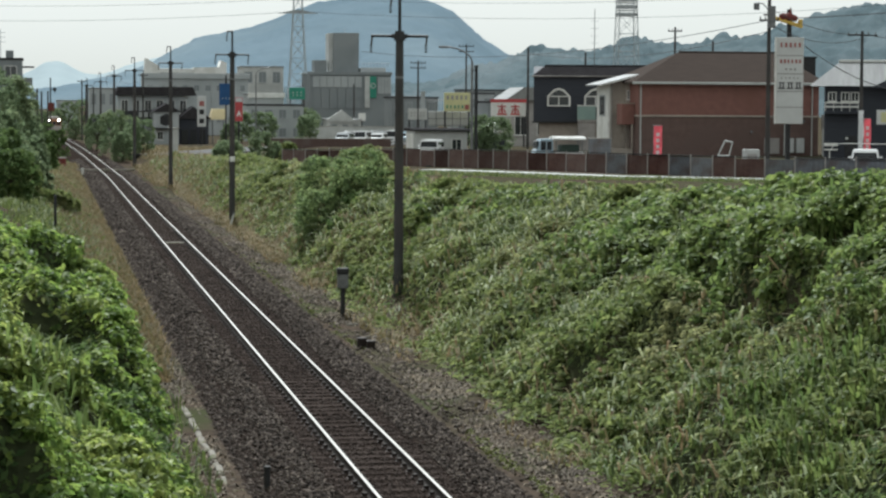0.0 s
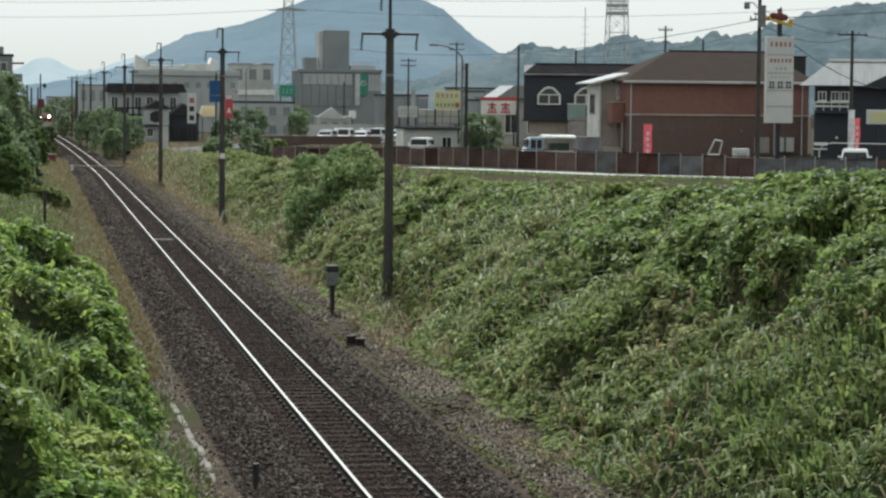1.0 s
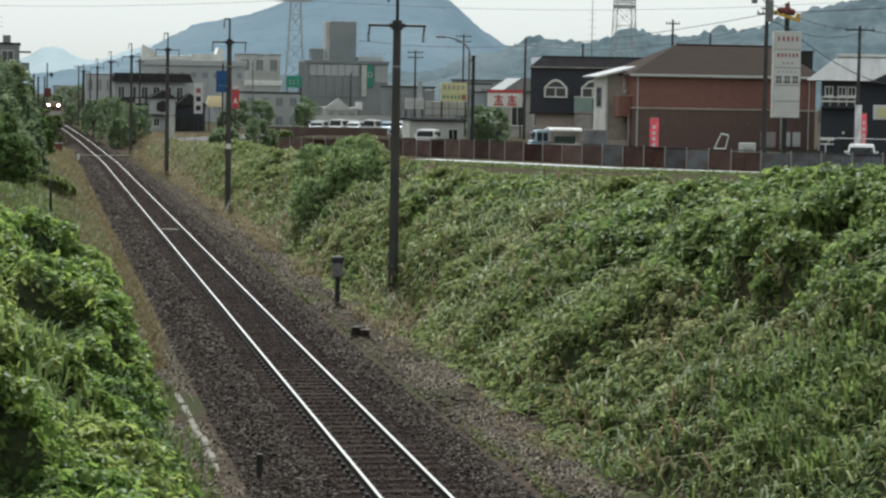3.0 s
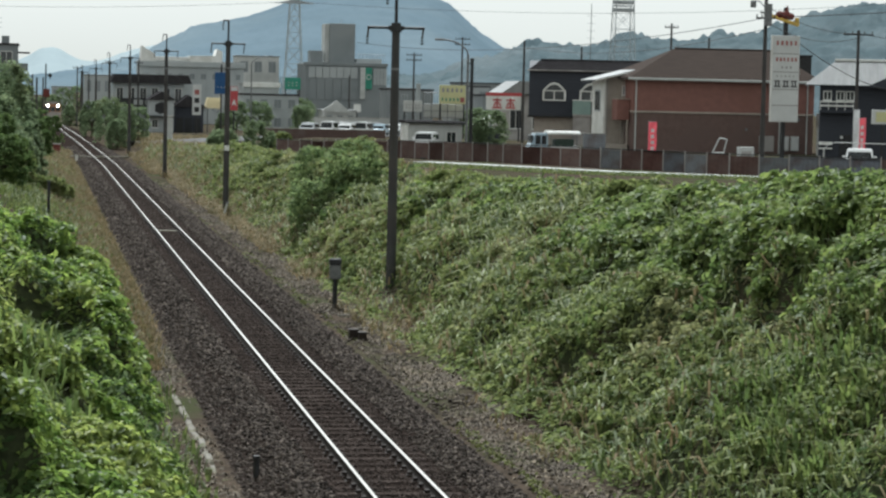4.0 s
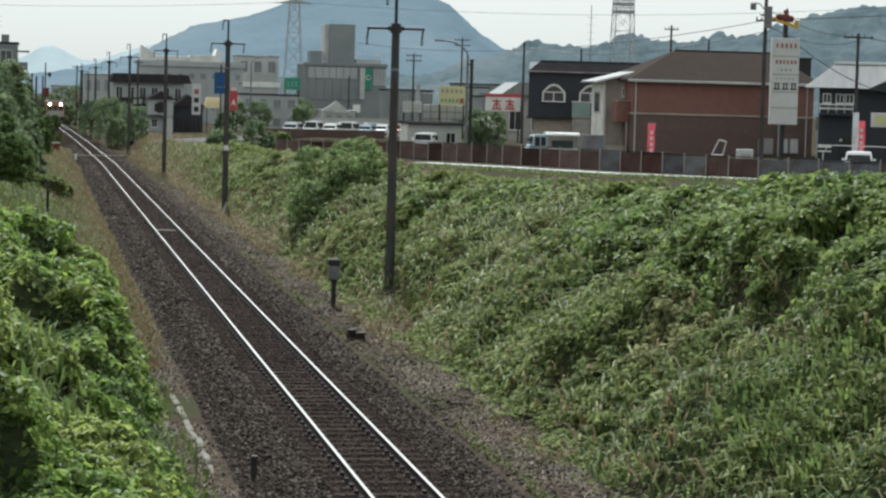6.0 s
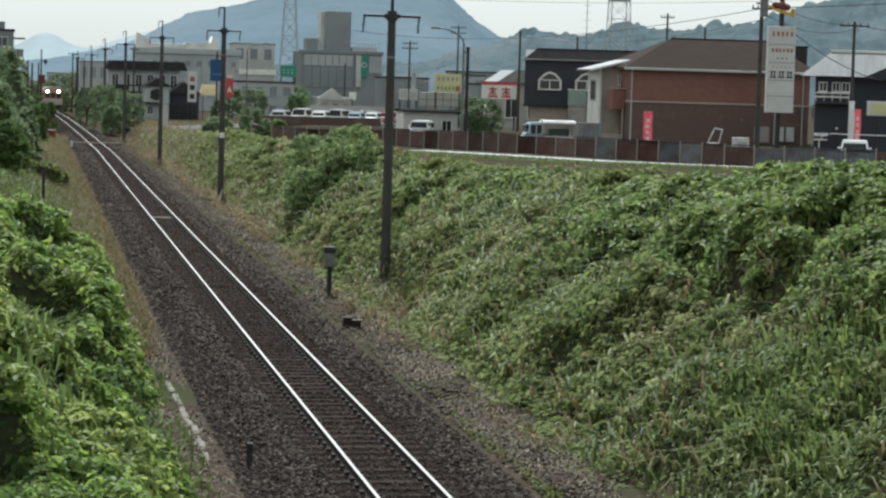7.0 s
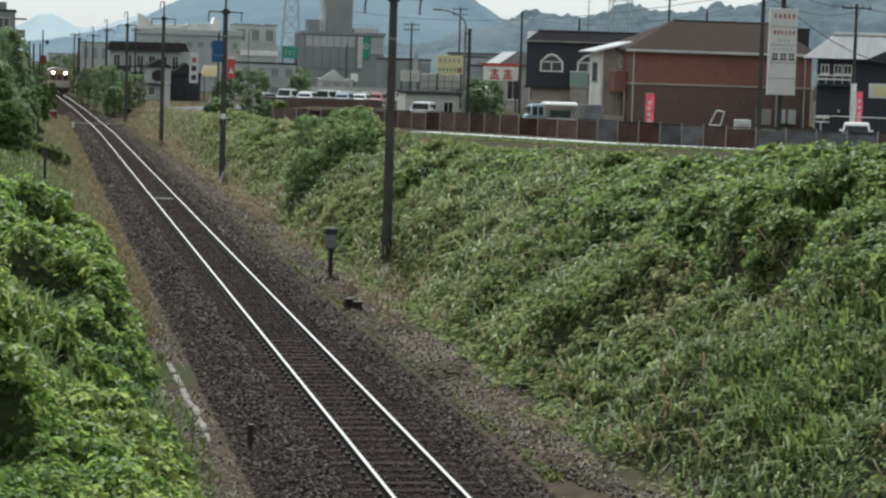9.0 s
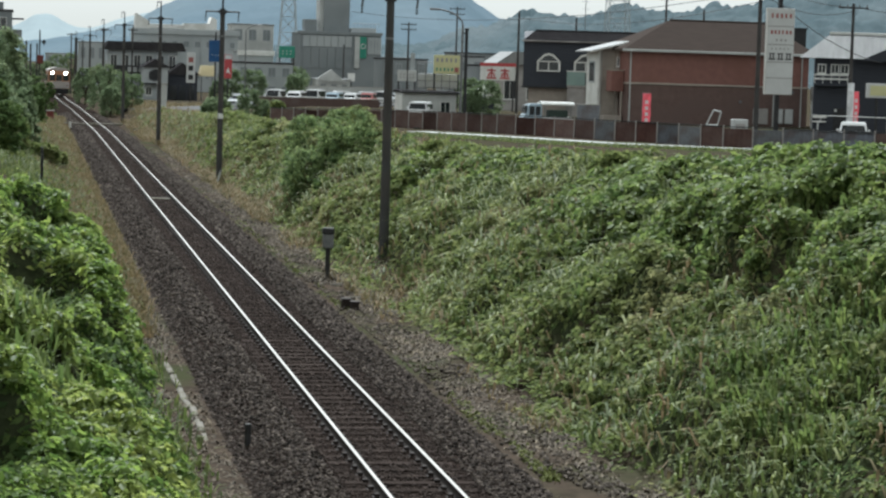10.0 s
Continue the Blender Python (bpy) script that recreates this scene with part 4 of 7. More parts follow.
def red_house():
    x, y, z = 42.4, 200.0, 1.9
    w, d, e = 15.35, 9.5, 5.95
    h = thing("apartment_house", x, y, z, "two-storey red and brown apartment house with a hipped roof", "house")
    part("upper_wall", box(0, w, 0, d, 3.27, e), M["brick_red"], h, "brick-red siding")
    part("lower_wall", box(0.02, w - 0.02, 0.02, d - 0.02, -0.3, 3.27), M["brick_brown"], h, "dark brown siding")
    part("belt", box(-0.06, w + 0.06, -0.07, d + 0.06, 3.2, 3.36, 0.02), M["beige"], h, "pale belt course")
    roof = hip_roof(w, d, 2.55, 0.55, (4.6, 2.4))
    bmesh.ops.translate(roof, verts=roof.verts, vec=(0, 0, e + 0.12))
    rf = part("roof", roof, M["roof_brown"], h, "brown tiled roof")
    part("ridge_tile", tube((4.6, d / 2, e + 2.66), (w - 2.4, d / 2, e + 2.66), 0.1, 0.1, 8), M["roof_brown"], rf)
    part("gutter", box(-0.62, w + 0.62, -0.66, -0.5, e - 0.08, e + 0.12, 0.03), M["offwhite"], h, "pale eaves gutter")
    part("eaves_soffit", box(-0.5, w + 0.5, -0.5, d + 0.5, e - 0.04, e), M["beige"], h)
    for px_ in (0.18, 12.4, 14.75):
        part("downpipe", tube((px_, -0.1, -0.2), (px_, -0.1, e - 0.05), 0.06, 0.06, 8), M["offwhite"], h)
    for a in (12.55, 13.4):
        b = part("meter_box", box(a, a + 0.7, -0.2, -0.01, 0.28, 1.5, 0.03), M["offwhite"], h, "white meter box")
        part("meter_lid", box(a + 0.06, a + 0.64, -0.22, -0.2, 0.35, 1.42, 0.01), M["signwhite"], b)
    part("grey_panel", box(10.7, 12.0, -0.06, 0.0, 0.2, 1.5, 0.01), M["grey_render"], h)
    part("vent_cap", tube((9.6, -0.12, 2.0), (9.6, 0.0, 2.0), 0.12), M["steel"], h)
    part("vent_cap", tube((14.0, -0.12, 2.9), (14.0, 0.0, 2.9), 0.16), M["steel"], h)
    part("stair_panel", box(w, w + 0.75, -1.0, -0.7, 2.3, 3.45, 0.02), M["grey_render"], h, "grey stair screen")
    part("stair_post", tube((w + 0.1, -0.9, -0.2), (w + 0.1, -0.9, 2.4), 0.07), M["offwhite"], h)
    ch = part("chimney", box(15.95, 17.1, 6.5, 7.7, -0.3, e + 2.3, 0.03), M["dark"], h, "dark square flue casing")
    part("flue_top", box(15.85, 17.2, 6.4, 7.8, e + 2.3, e + 2.42, 0.02), M["dark"], ch)
    # recessed entrance side towards the line
    part("porch_wall", box(-0.3, 0, 3.0, 9.2, -0.3, e - 0.1), M["beige"], h, "beige entrance side wall")
    bal = part("balcony", box(-1.1, -0.02, 1.2, 3.0, 2.55, 4.25, 0.03), M["brick_red"], h, "red balcony front")
    part("balcony_rail", box(-1.15, 0, 1.15, 1.25, 4.25, 4.33, 0.01), M["beige"], bal)
    window(h, -0.27, -0.03, 3.0, 4.6, 5.4, bars=0)
    part("entrance_post", tube((-0.2, 1.25, -0.2), (-0.2, 1.25, 2.6), 0.08), M["beige"], h)
    part("bench_ledge", box(-1.6, -0.1, 1.4, 3.0, -0.3, 0.55, 0.02), M["beige"], h)


def white_wing():
    h = thing("side_house", 39.7, 203.5, 1.9, "pale rendered house with a white-edged lean-to roof", "house")
    part("end_wall", box(1.0, 1.16, 0.02, 4.4, -0.3, 5.95), M["white"], h, "pale end wall")
    part("front_wall", prism([(1.16, -0.3), (4.3, -0.3), (4.3, 6.75), (1.16, 5.95)], 0, 4.4), M["beige"], h, "dull beige rendered wall")
    part("roof", prism([(0.1, 5.72), (4.7, 6.92), (4.7, 7.05), (0.1, 5.85)], -0.6, 5.0), M["roof_grey"], h, "pale metal lean-to roof")
    part("fascia", prism([(0.1, 5.70), (4.7, 6.90), (4.7, 7.02), (0.1, 5.82)], -0.66, -0.6), M["white"], h)
    win = part("end_window", box(0.95, 1.0, 1.2, 3.2, 3.2, 5.0, 0.01), M["haze_grey"], h, "grey window frame")
    part("pane", box(0.93, 0.95, 1.35, 3.05, 3.35, 4.85), M["glass"], win)
    part("downpipe", tube((1.26, -0.1, -0.2), (1.26, -0.1, 5.9), 0.05, 0.05, 8), M["grey_render"], h)
    for k in range(2):
        part("gas_bottle", tube((0.3 + k * 0.4, -0.6, -0.2), (0.3 + k * 0.4, -0.6, 1.2), 0.18, 0.16, 10), M["grey_render"], h, "grey gas cylinder")


def ring_frame(outline, middle, width, y0, y1):
    """A flat frame along an outline in x and z, of the given width."""
    bm = bmesh.new()
    inner = []
    for x, z in outline:
        d = Vector((middle[0] - x, middle[1] - z))
        d = d.normalized() * width * 1.3
        inner.append((x + d.x, z + d.y))
    rows = [[bm.verts.new((x, y, z)) for x, z in pts] for pts, y in ((outline, y0), (inner, y0), (inner, y1), (outline, y1))]
    n = len(outline)
    for a, b in zip(rows, rows[1:] + rows[:1]):
        for i in range(n):
            bm.faces.new((a[i], a[(i + 1) % n], b[(i + 1) % n], b[i]))
    bmesh.ops.recalc_face_normals(bm, faces=bm.faces)
    return bm


def gambrel_house():
    h = thing("gambrel_house", 38.9, 226.0, 1.7, "dark navy house with a gambrel front and arched windows", "house", rz=-12)
    w = 11.4
    part("ground_floor", box(0.4, w - 0.5, 0.5, 8, -0.3, 2.85), M["beige"], h, "beige ground floor")
    bm = bmesh.new()
    prof = [(0.0, 2.75), (0.35, 6.95), (3.2, 7.85), (6.0, 7.85), (8.6, 6.95), (8.9, 2.75)]
    a = [bm.verts.new((-0.1, y_, z_)) for y_, z_ in prof]
    b = [bm.verts.new((w, y_, z_)) for y_, z_ in prof]
    bm.faces.new(a)
    bm.faces.new(b[::-1])
    for i in range(len(prof)):
        bm.faces.new((a[i], b[i], b[(i + 1) % len(prof)], a[(i + 1) % len(prof)]))
    bmesh.ops.recalc_face_normals(bm, faces=bm.faces)
    part("mansard", bm, M["navy"], h, "dark navy slate mansard")
    bm = bmesh.new()
    vs = [bm.verts.new(c) for c in ((-0.25, 0.1, 6.92), (w + 0.3, 0.1, 6.92), (w + 0.1, 3.2, 7.93), (0.9, 3.2, 7.93))]
    bm.faces.new(vs)
    bmesh.ops.solidify(bm, geom=bm.faces[:], thickness=0.1)
    part("upper_roof", bm, M["roof_dark"], h, "dark grey upper roof")
    part("ridge_cap", box(0.9, w + 0.1, 3.0, 3.4, 7.86, 8.02, 0.03), M["roof_dark"], h)
    part("eaves_trim", box(-0.3, w + 0.3, -0.03, 0.12, 6.86, 6.98, 0.02), M["grey_render"], h)
    part("skirt", box(-0.2, w, -0.12, 0.4, 2.62, 2.8, 0.02), M["dark"], h)
    for x0, x1 in ((1.15, 3.3), (4.55, 6.7)):
        yf = 0.05
        xm = (x0 + x1) / 2
        out = [(x0, 4.15), (x1, 4.15), (x1, 5.1), (xm + 0.45, 5.72), (xm, 5.85), (xm - 0.45, 5.72), (x0, 5.1)]
        win = part("arched_window", ring_frame(out, (xm, 4.95), 0.15, yf - 0.12, yf - 0.041), M["white"], h, "white arched window frame")
        part("pane", prism(out, yf - 0.04, yf + 0.25), M["glass"], win)
        part("glazing_bar", box(x0, x1, yf - 0.1, yf - 0.05, 5.02, 5.12), M["white"], win)
        part("glazing_bar", box(xm - 0.05, xm + 0.05, yf - 0.1, yf - 0.05, 4.15, 5.05), M["white"], win)
    bal = part("balcony", box(3.95, 5.7, -1.2, 0.1, 2.75, 2.95, 0.02), M["grey_render"], h)
    part("balcony_screen", box(3.95, 5.6, -1.22, -1.16, 2.95, 4.2, 0.01), M["glass_green"], bal, "pale green balcony screen")
    part("balcony_screen", box(3.93, 3.99, -1.16, 0.0, 2.95, 4.2, 0.01), M["glass_green"], bal)
    part("balcony_rail", box(3.9, 5.7, -1.26, -1.12, 4.2, 4.28, 0.01), M["white"], bal)
    part("bay_wall", box(4.0, 5.6, -1.1, 0.5, -0.3, 2.75), M["grey_render"], h, "grey bay below the balcony")


def navy_house():
    h = thing("navy_house", 54.4, 188.0, 1.9, "dark navy house with a pale metal roof and white balcony rail", "house", rz=-17.5)
    part("wall", box(0, 9.0, 0, 8, -0.3, 5.85), M["navy"], h)
    bm = bmesh.new()
    vs = [bm.verts.new(c) for c in ((-1.2, -0.9, 5.75), (3.6, -0.9, 5.75), (3.9, 4, 7.7), (1.2, 4, 7.7))]
    v2 = [bm.verts.new(c) for c in ((3.6, -0.9, 5.75), (10, -0.9, 5.75), (10, 4, 7.7), (3.9, 4, 7.7))]
    v3 = [bm.verts.new(c) for c in ((1.2, 4, 7.7), (10, 4, 7.7), (10, 9, 5.75), (-1.2, 9, 5.75))]
    for f in (vs, v2, v3):
        bm.faces.new(f)
    bmesh.ops.solidify(bm, geom=bm.faces[:], thickness=0.16)
    part("roof", bm, M["roof_grey"], h, "pale grey metal roof")
    part("ridge", box(1.1, 10, 3.85, 4.15, 7.66, 7.86, 0.02), M["white"], h)
    part("dark_gable", prism([(3.4, 5.6), (9.5, 5.6), (9.5, 7.4), (6.6, 7.1)], -1.0, -0.92), M["navy"], h)
    for x0 in (0.25, 1.25, 2.0):
        window(h, x0, x0 + 0.65, 0, 4.55, 5.3, bars=1)
    rail = part("balcony_rail", box(0.0, 2.6, -0.75, -0.68, 4.4, 4.5, 0.01), M["white"], h, "white balcony rail")
    part("lower_rail", box(0.0, 2.6, -0.75, -0.68, 4.08, 4.2, 0.01), M["white"], rail)
    for k in range(5):
        part("baluster", box(0.02 + k * 0.63, 0.07 + k * 0.63, -0.73, -0.69, 3.8, 4.5), M["white"], rail)
    part("balcony_floor", box(0, 2.8, -0.8, 0, 3.6, 3.78, 0.01), M["navy"], h)
    part("porch_band", box(0.0, 1.05, -0.32, -0.2, 1.08, 1.32, 0.01), M["white"], h)
    part("porch_band", box(0.0, 1.05, -0.32, -0.2, 0.75, 0.86, 0.01), M["white"], h)
    part("door", box(1.6, 2.5, -0.06, 0.01, -0.3, 1.9, 0.02), M["dark"], h)
    part("wall_lamp", tube((1.75, -0.15, 1.7), (1.75, 0, 1.7), 0.12), M["offwhite"], h)


red_house()
white_wing()
gambrel_house()
navy_house()


def block(name, x0, x1, y, d, z0, z1, wall, label, rows=0, cols=0, flat_roof="roof_grey", cat="building", group="", fascia=None, win=(0.55, 0.5), base_skip=0):
    """A plain town building with real recessed windows and a parapet."""
    b = thing(name, x0, y, z0, label, cat, group)
    w, h = x1 - x0, z1 - z0
    part("wall", box(0, w, 0, d, -0.6, h), M[wall], b)
    part("roof", box(-0.15, w + 0.15, -0.15, d + 0.15, h, h + 0.22, 0.03), M[flat_roof], b)
    if fascia:
        part("fascia", box(-0.2, w + 0.2, -0.24, -0.05, h - 0.5, h + 0.3, 0.03), M[fascia], b)
    for r in range(rows):
        for c in range(cols):
            cx, cz = (c + 0.5) * w / cols, (r + base_skip + 0.55) * h / (rows + base_skip)
            ww, hh = w / cols * win[0] / 2, h / (rows + base_skip) * win[1] / 2
            # far panes and frames take the haze greys in place of glass and white
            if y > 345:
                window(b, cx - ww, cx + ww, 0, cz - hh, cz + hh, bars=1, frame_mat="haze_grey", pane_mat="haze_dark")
            else:
                window(b, cx - ww, cx + ww, 0, cz - hh, cz + hh, bars=1)
    return b


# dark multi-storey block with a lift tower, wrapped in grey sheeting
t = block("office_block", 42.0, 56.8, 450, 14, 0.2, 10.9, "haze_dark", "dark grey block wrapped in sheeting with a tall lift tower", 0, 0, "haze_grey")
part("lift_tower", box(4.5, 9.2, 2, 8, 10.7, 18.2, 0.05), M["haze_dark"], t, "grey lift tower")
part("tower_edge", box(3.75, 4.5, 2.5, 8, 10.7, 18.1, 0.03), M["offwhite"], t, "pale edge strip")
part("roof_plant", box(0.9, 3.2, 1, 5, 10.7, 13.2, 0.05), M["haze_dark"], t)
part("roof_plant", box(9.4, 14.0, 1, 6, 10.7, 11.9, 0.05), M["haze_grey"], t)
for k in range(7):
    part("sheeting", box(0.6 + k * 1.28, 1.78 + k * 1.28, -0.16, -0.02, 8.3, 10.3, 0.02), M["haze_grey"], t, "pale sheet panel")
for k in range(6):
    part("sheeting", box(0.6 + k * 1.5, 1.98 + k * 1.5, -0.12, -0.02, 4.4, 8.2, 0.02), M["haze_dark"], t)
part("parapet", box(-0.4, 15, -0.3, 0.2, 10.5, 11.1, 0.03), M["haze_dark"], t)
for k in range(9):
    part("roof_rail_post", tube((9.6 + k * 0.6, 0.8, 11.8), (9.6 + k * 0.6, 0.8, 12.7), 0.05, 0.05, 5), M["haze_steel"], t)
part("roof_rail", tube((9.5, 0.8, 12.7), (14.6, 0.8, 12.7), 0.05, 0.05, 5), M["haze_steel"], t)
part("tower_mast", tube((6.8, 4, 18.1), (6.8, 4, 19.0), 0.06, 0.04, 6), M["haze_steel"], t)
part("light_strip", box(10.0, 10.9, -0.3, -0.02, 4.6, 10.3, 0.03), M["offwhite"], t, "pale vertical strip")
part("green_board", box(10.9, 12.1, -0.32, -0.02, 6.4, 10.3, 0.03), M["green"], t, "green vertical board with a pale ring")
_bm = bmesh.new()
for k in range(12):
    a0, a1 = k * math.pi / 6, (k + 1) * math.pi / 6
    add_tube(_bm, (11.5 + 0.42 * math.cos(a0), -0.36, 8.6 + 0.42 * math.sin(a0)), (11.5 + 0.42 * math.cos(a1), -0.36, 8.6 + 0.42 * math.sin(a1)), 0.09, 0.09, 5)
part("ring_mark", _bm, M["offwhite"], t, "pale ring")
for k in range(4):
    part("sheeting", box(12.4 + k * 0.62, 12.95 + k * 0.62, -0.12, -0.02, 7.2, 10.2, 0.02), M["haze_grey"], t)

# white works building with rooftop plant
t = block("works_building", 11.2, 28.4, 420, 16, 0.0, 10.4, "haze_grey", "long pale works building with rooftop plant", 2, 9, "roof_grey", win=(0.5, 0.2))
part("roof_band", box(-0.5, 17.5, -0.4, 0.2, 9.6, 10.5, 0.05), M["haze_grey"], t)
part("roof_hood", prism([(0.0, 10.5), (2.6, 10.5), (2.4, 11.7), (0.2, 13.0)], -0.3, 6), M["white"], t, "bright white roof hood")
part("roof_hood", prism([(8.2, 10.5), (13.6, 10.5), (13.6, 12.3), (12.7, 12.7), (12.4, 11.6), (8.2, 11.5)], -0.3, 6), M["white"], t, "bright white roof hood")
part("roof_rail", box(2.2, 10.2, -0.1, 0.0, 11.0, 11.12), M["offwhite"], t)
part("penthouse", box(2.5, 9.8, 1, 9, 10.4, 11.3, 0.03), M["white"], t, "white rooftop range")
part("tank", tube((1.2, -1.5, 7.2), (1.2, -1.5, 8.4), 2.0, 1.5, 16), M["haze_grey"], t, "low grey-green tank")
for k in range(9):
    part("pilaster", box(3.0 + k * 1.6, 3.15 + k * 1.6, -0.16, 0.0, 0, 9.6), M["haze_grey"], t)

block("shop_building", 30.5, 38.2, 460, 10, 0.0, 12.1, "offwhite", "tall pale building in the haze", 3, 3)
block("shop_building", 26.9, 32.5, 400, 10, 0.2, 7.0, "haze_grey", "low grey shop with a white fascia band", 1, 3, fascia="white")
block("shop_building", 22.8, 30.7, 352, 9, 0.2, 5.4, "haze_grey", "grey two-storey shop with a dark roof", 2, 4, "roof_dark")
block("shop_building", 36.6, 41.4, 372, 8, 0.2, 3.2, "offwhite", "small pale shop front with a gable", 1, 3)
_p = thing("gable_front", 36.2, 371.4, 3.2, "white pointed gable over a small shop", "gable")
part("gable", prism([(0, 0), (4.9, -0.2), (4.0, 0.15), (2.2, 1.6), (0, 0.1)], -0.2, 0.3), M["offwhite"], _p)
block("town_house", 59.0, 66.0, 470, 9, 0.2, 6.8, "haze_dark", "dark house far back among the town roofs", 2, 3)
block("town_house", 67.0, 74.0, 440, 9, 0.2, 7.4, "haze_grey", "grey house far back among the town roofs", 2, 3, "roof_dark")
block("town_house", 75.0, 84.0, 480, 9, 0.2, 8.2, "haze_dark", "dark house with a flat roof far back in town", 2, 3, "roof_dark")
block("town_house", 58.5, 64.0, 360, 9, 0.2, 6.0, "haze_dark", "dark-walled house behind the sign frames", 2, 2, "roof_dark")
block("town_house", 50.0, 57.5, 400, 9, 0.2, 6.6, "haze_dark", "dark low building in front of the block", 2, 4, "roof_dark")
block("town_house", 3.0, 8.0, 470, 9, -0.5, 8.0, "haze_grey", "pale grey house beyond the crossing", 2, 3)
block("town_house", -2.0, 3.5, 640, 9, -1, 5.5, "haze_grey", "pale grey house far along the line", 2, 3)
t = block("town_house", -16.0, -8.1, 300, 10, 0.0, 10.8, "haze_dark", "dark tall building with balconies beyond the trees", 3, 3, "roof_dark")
part("stair_head", box(6.0, 6.9, 1, 3, 11.0, 11.9, 0.03), M["haze_dark"], t)
part("antenna_mast", tube((5.4, 1, 11.0), (5.4, 1, 14.4), 0.05, 0.03, 6), M["steel"], t)
for k in range(3):
    part("antenna_bar", tube((4.8, 1, 12.9 + k * 0.55), (6.0, 1, 12.9 + k * 0.55), 0.03, 0.03, 5), M["steel"], t)
    part("side_balcony", box(7.9, 9.1, 1.0, 6.0, 2.6 + k * 2.6, 3.5 + k * 2.6, 0.03), M["haze_dark"], t)
    part("balcony_roof", box(7.9, 9.3, 0.8, 6.2, 4.7 + k * 2.6, 4.85 + k * 2.6, 0.02), M["roof_dark"], t)
block("town_house", -30.0, -17.0, 330, 10, 0.0, 8.0, "haze_grey", "grey building behind the trees", 2, 4, "roof_dark")
for k in range(14):
    rr = random.Random(70 + k)
    xx = 62 + k * 9.5
    block("town_house", xx, xx + rr.uniform(6, 9), 380 + rr.uniform(-60, 120), 8, 0.2, rr.uniform(4.8, 7.4), rr.choice(["haze_grey", "haze_dark", "offwhite", "grey_render"]), "ordinary town house among many roofs", 2, 3, rr.choice(["roof_dark", "roof_grey", "roof_brown"]), group="houses of the town")

# shop with a pale roof behind the red-lettered sign
t = block("gabled_shop", 48.6, 54.0, 290, 8, 0.5, 6.4, "grey_render", "grey-walled shop with a pale gabled roof", 1, 2)
part("gable_roof", prism([(-0.6, 5.9), (1.6, 7.4), (6.2, 7.4), (6.2, 5.9)], -0.6, 8.4), M["roof_grey"], t, "pale grey roof")

# black and white shop near the crossing
t = block("corner_shop", 4.2, 13.4, 332, 9, 0.1, 6.7, "haze_grey", "pale grey two-storey corner shop with a dark overhanging roof", 1, 6, "roof_dark", base_skip=1, win=(0.6, 0.55))
part("overhanging_roof", prism([(-0.5, 6.6), (10.2, 6.6), (9.7, 7.75), (0.0, 7.75)], -0.8, 9), M["roof_dark"], t, "dark tiled eaves")
part("sign_band", box(0.2, 7.0, -0.3, -0.02, 3.5, 4.6, 0.02), M["dark"], t, "dark band over the shop front")
for k in range(5):
    part("sign_panel", box(2.6 + k * 0.72, 3.1 + k * 0.72, -0.36, -0.3, 3.75, 4.4), M["offwhite"], t)
part("front_wing", box(4.3, 7.4, -9, -0.4, -0.6, 4.5), M["haze_grey"], t, "white front wing")
part("wing_roof", prism([(4.0, 4.5), (7.7, 4.5), (5.85, 5.6)], -9.3, -0.4), M["roof_dark"], t, "dark gabled wing roof")
window(t, 4.6, 5.4, -9, 0.9, 2.0, bars=1)
window(t, 6.2, 7.0, -9, 0.9, 2.0, bars=1)
part("shop_awning", prism([(4.2, 2.5), (7.5, 2.5), (7.5, 2.3), (4.2, 2.3)], -9.9, -9.0), M["dark"], t)
part("black_emblem", prism([(5.0, 3.0), (5.7, 2.7), (6.5, 3.0), (6.6, 3.9), (5.8, 4.3), (5.0, 3.9)], -9.08, -9.0), M["dark"], t, "black five-sided emblem")
part("dark_annex", box(7.6, 11.4, -6, -0.4, -0.6, 3.6), M["navy"], t, "dark annex")
part("annex_roof", prism([(7.4, 3.6), (11.8, 3.6), (9.4, 5.2)], -6.3, -0.4), M["roof_dark"], t)
for k in range(3):
    part("shop_window", box(7.9 + k * 1.15, 8.75 + k * 1.15, -6.06, -6.0, 0.2, 2.2), M["glass"], t)
t = thing("shop_awning", 16.3, 330, 0.2, "pale yellow sunlit awning roof on posts", "awning")
part("canopy", prism([(0, 4.8), (1.75, 4.8), (1.55, 3.4), (-0.35, 3.4)], -2.0, 1.5), M["canopy"], t, "pale yellow canopy")
for a in (0.0, 1.4):
    part("post", tube((a, -1.5, -0.4), (a, -1.5, 3.5), 0.07), M["steel"], t)

# site hut and wall at the car park
t = block("site_hut", 23.85, 28.2, 200, 4.5, 1.85, 3.85, "offwhite", "small pale hut with a dark flat roof", 0, 0, "roof_dark")
window(t, 3.05, 3.9, 0, 0.45, 1.4, bars=1)
part("door", box(0.25, 1.05, -0.05, 0.01, -0.3, 1.65, 0.01), M["offwhite"], t)
part("hut_side", box(-0.06, 0.0, 0.3, 4.2, -0.3, 1.8), M["white"], t)
part("roof_ledge", box(-0.3, 4.7, -0.5, 0.1, 2.0, 2.16, 0.02), M["dark"], t)
t = thing("car_park_wall", 32.3, 352, 0.4, "long pale boundary wall of the car park", "wall")
part("wall", box(-1, 11.4, 0, 0.25, -0.5, 2.05, 0.02), M["offwhite"], t)
part("coping", box(-1.1, 11.5, -0.05, 0.3, 2.05, 2.15, 0.01), M["concrete"], t)
t = thing("garden_wall", 17.6, 262, 1.2, "low brown boundary wall beyond the vines", "wall")
